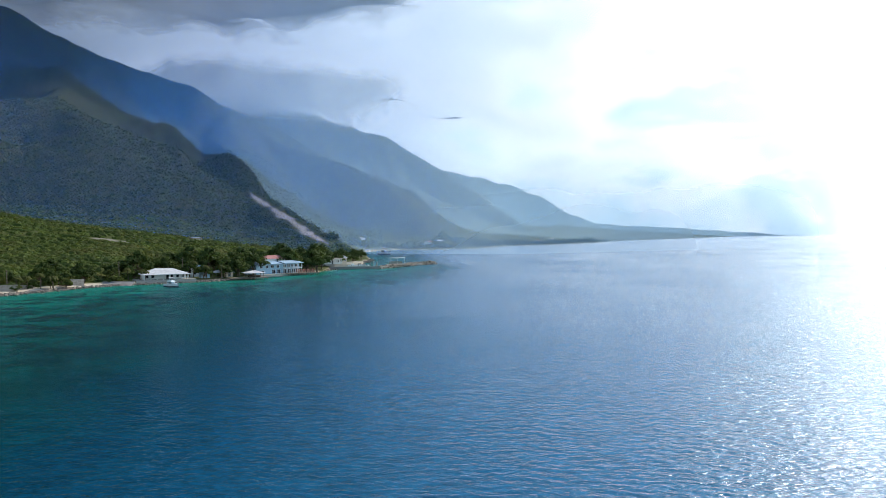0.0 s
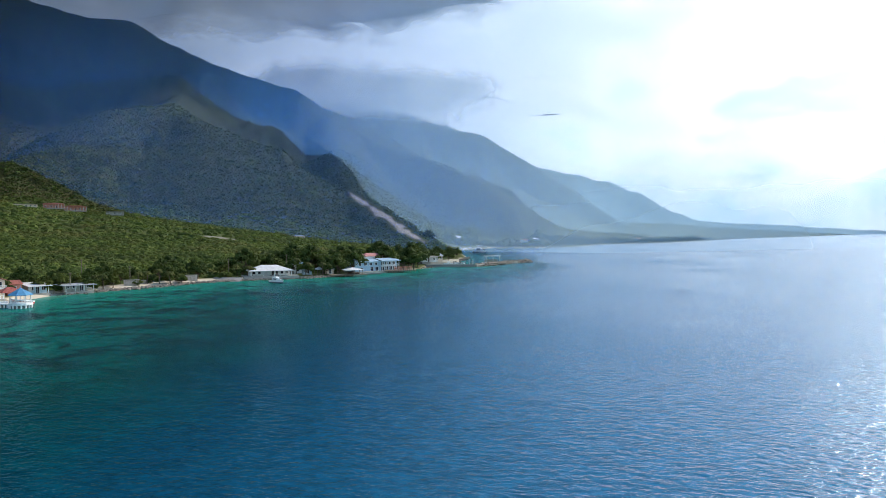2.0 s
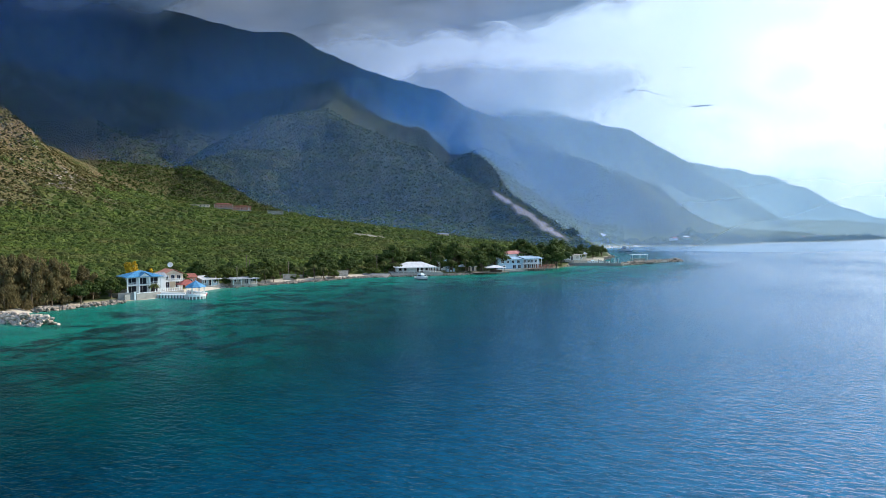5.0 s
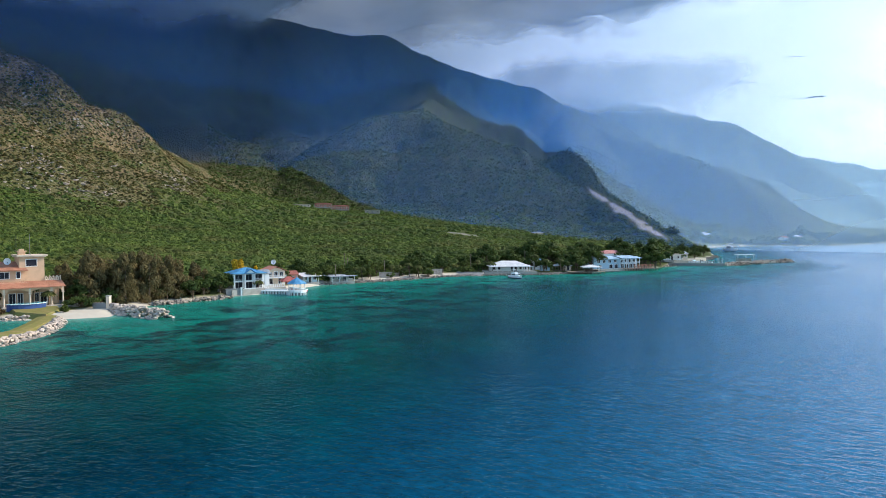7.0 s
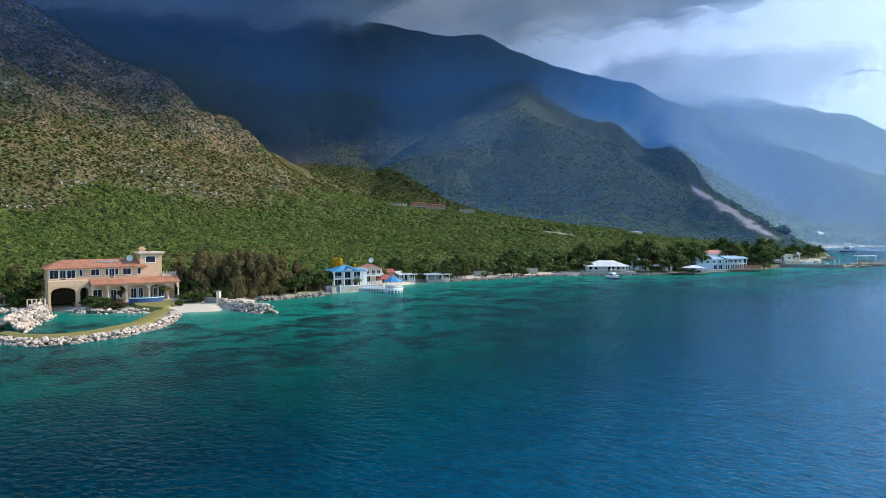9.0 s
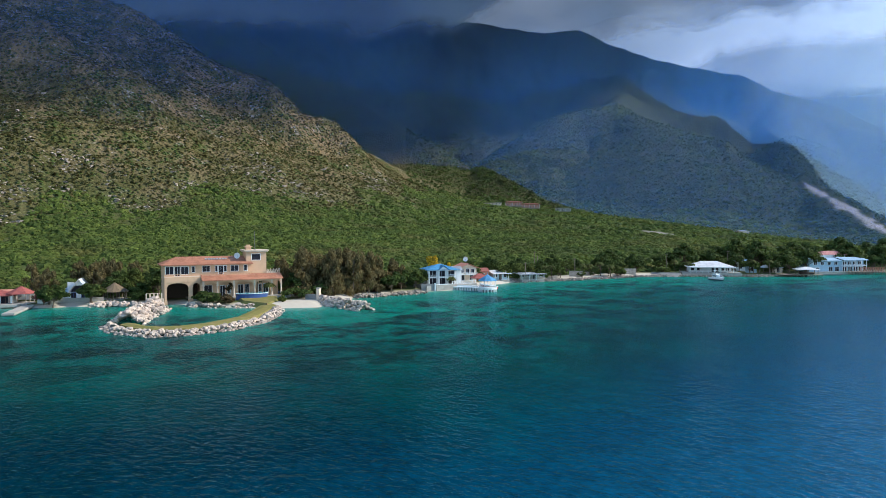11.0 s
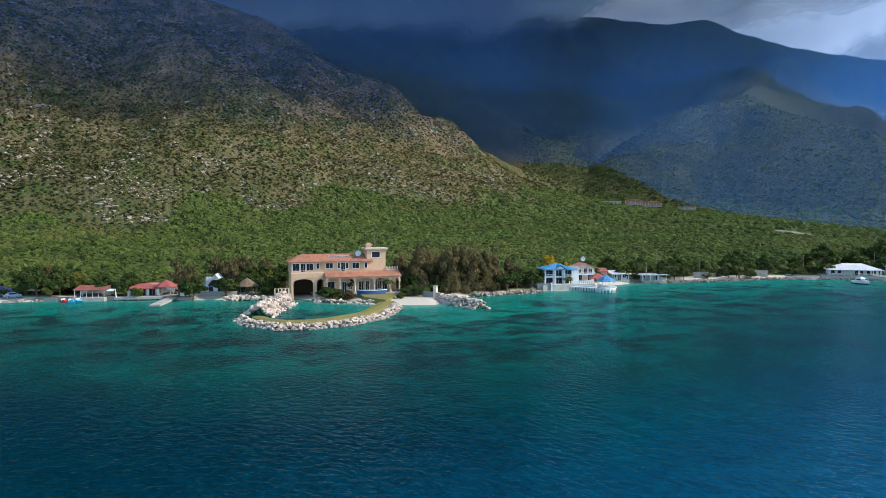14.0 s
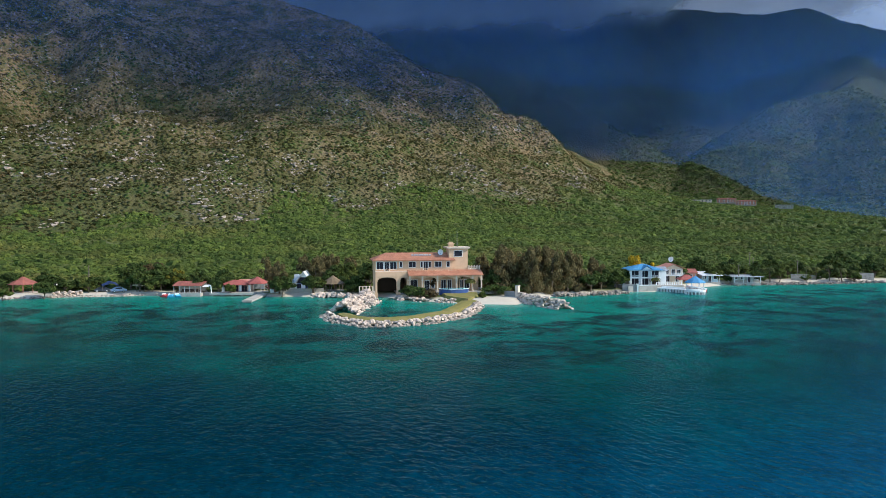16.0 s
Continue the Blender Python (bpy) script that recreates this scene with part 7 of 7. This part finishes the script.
part("front", prism_y(0.4, 5.2, 0.3, 0.45, 2.0, 5.8), GLASS, af, "dark glazed gable")
part("gable_frame", prism_y(0.1, 5.5, 0.2, 0.28, 4.4, 6.2), WHITE, af)
part("chimney", boxed(-0.4, 1.0, 2.0, 3.0, 1.5, 5.4), WHITE, af)
ah = [(0.8, 2.0, 0.1, 2.0), (3.4, 4.6, 0.1, 2.0)]
part("lower_wall", wall(bm_new(), 0.2, 5.4, -0.5, 2.2, 0.2, 0.4, ah), WHITE, af)
for a, b, lo, hi in ah:
    window(af, (a + b) / 2, lo, b - a, hi - lo, 0.2, plain_mat("blue_frame", (0.08, 0.14, 0.35), 0.6), "window", 0.1)
part("side_wing", pent_roof(-4.0, 0.3, 0.5, 6, 2.2, 3.2, 0.15), CYANROOF, af)
part("wing_wall", boxed(-3.8, 0.2, 1.0, 5.8, -0.6, 2.3), WHITE, af)
part("terrace", boxed(-4.5, 9, -3.0, 0.2, -1.2, 0.0), CONCRETE, af)
th = shelter("palapa", on_ground(-195.5, 77.5), 3.6, 2.2, 4.6, 12, "round hut with a shaggy brown thatched roof", THATCH, WOOD, "hut", 0.1)
for x, y, r, mt, lab in ((-210.0, 32.4, 30, REDPAINT, "red pedal boat floating by the bar"), (-208.0, 35.4, 10, TEAL, "pale blue pedal boat floating by the bar"), (-208.9, 33.9, 60, TEAL, "light blue pedal boat beside another")):
    pb = thing("pedal_boat", pose(x, y, 0.0, 0, 0, r), lab, "boat", "pedal boats")
    for sgn in (-1, 1):
        part("float", hull(bm_new(), 2.6, 0.6, 0.35), mt, pb).matrix_basis = pose(0, sgn * 0.5, 0)
    part("seat", boxed(-0.6, 0.4, -0.6, 0.6, 0.35, 0.75), mt, pb)
    part("backrest", boxed(-0.75, -0.6, -0.6, 0.6, 0.4, 1.0), DISH, pb)

# ---- houses on the plain, poles ----
for k, (p0, p1, w, hgt, lab, wm, rm) in enumerate([((-488, 585), (-472, 597), 22, 2.2, "low unfinished house of pale blocks on the plain", CREAM, CONCRETE), ((-466, 600), (-453, 610), 18, 3.4, "salmon-coloured house with an arched porch", SALMON, RUSTROOF),
                                                   ((-452, 611), (-439, 621), 19, 3.4, "pink house with a red roof on the plain", SALMON, RUSTROOF), ((-424, 634), (-410, 644), 16, 2.4, "long low house with a pale grey roof", CONCRETE, GREYROOF), ((-206, 570), (-196, 578), 8, 2.6, "small pale house in the scrub", CREAM, GREYROOF)]):
    zz = min(ground_z(*p0), ground_z(*p1))
    cottage("house", front(p0, p1, zz + (1.0, 2.6, 2.6, 4.2, 1.0)[k]), w, 8, hgt + 0.5, lab, wm, rm, "pent" if k in (0, 3) else "hip", 0.4 if k in (0, 3) else 1.0, 0.9, (6, 4, 5, 3, 3)[k], 0 if k in (0, 4) else 2.0)
ru = thing("ruin", front((-626, 497), (-611, 516), ground_z(-620, 506)), "roofless ruin of pale stone walls at the mountain's foot", "ruin")
for k in range(5):
    part("wall", boxed(k * 4.6, k * 4.6 + 3.6, 0, 0.7, -3, 2.0 + 1.2 * ((k * 7) % 3)), ROCK, ru)
part("rear_wall", boxed(0, 22, 7, 7.6, -3, 3.4), ROCK, ru)
for x, y, hh in ((-233, 14.5, 7.5), (-153, 209, 7), (-150, 238, 7), (-161, 228, 8), (-132, 282, 8), (-178, 250, 8), (-116, 308, 9), (-70, 382, 8)):
    po = thing("utility_pole", on_ground(x, y), "weathered wooden utility pole", "pole", "utility poles")
    part("pole", tube(bm_new(), (0, 0, -1), (0, 0, hh), 0.16, 0.11), WOOD, po)
    part("crossarm", boxed(-0.7, 0.7, -0.06, 0.06, hh - 0.6, hh - 0.48), WOOD, po)
mast = thing("mast", front((-177.9, 83.2), (-174.4, 92.6)) @ pose(24.2, 3.2, 14.2), "thin grey aerial mast on the villa's tower", "mast")
part("pole", tube(bm_new(), (0, 0, -0.4), (0, 0, 5.2), 0.07, 0.04), GREYWALL, mast)
part("foot", boxed(-0.25, 0.25, -0.25, 0.25, -0.3, 0.15), GREYWALL, mast)

# ---- the far shore of the bay ----
g = random.Random(77)
for k in range(16):
    u = k / 15
    x, y = np.interp(u, [0, 0.3, 0.6, 1], [-70, 30, 105, 360]), np.interp(u, [0, 0.3, 0.6, 1], [830, 885, 1050, 1500])
    x, y = x - g.uniform(6, 26) - 8, y + g.uniform(4, 20)
    cottage("house", front((x, y), (x + 6, y + 9), max(ground_z(x, y), 1.0) + 0.6), g.uniform(8, 14), 8, g.uniform(2.8, 4.5), "small pale house among trees on the far shore", (WHITE, CREAM, PALEBLUE)[k % 3], (WHITEROOF, GREYROOF, CYANROOF, RUSTROOF)[k % 4], ("hip", "gable")[k % 2], 1.6, 0.6, 3)
far = [tree(on_ground(-75, 835), 6.0, 5.0, "distant dark green tree on the far shore", BROADLEAF, 170, "bush", 30, 0.75, group="far trees"), tree(on_ground(-60, 842), 7.5, 4.6, "distant tall tree on the far shore", BRIGHTLEAF, 171, "bush", 30, 0.75, group="far trees"),
       tree(on_ground(10, 880), 5.0, 5.6, "distant spreading tree on the far shore", BROADLEAF, 172, "bush", 30, 0.75, group="far trees")]
for k in range(210):
    u = g.uniform(0, 1)
    x, y = np.interp(u, [0, 0.12, 0.3, 0.6, 0.8, 1], [-92, -66, 26, 92, 200, 366]), np.interp(u, [0, 0.12, 0.3, 0.6, 0.8, 1], [740, 824, 872, 1040, 1170, 1500])
    x -= g.uniform(5, 45)
    y += g.uniform(0, 14)
    s = g.uniform(0.6, 1.3)
    copy_thing(far[g.randrange(3)], on_ground(x, y, g.uniform(0, 360)) @ Matrix.Diagonal((s * 1.2, s * 1.2, s, 1)))
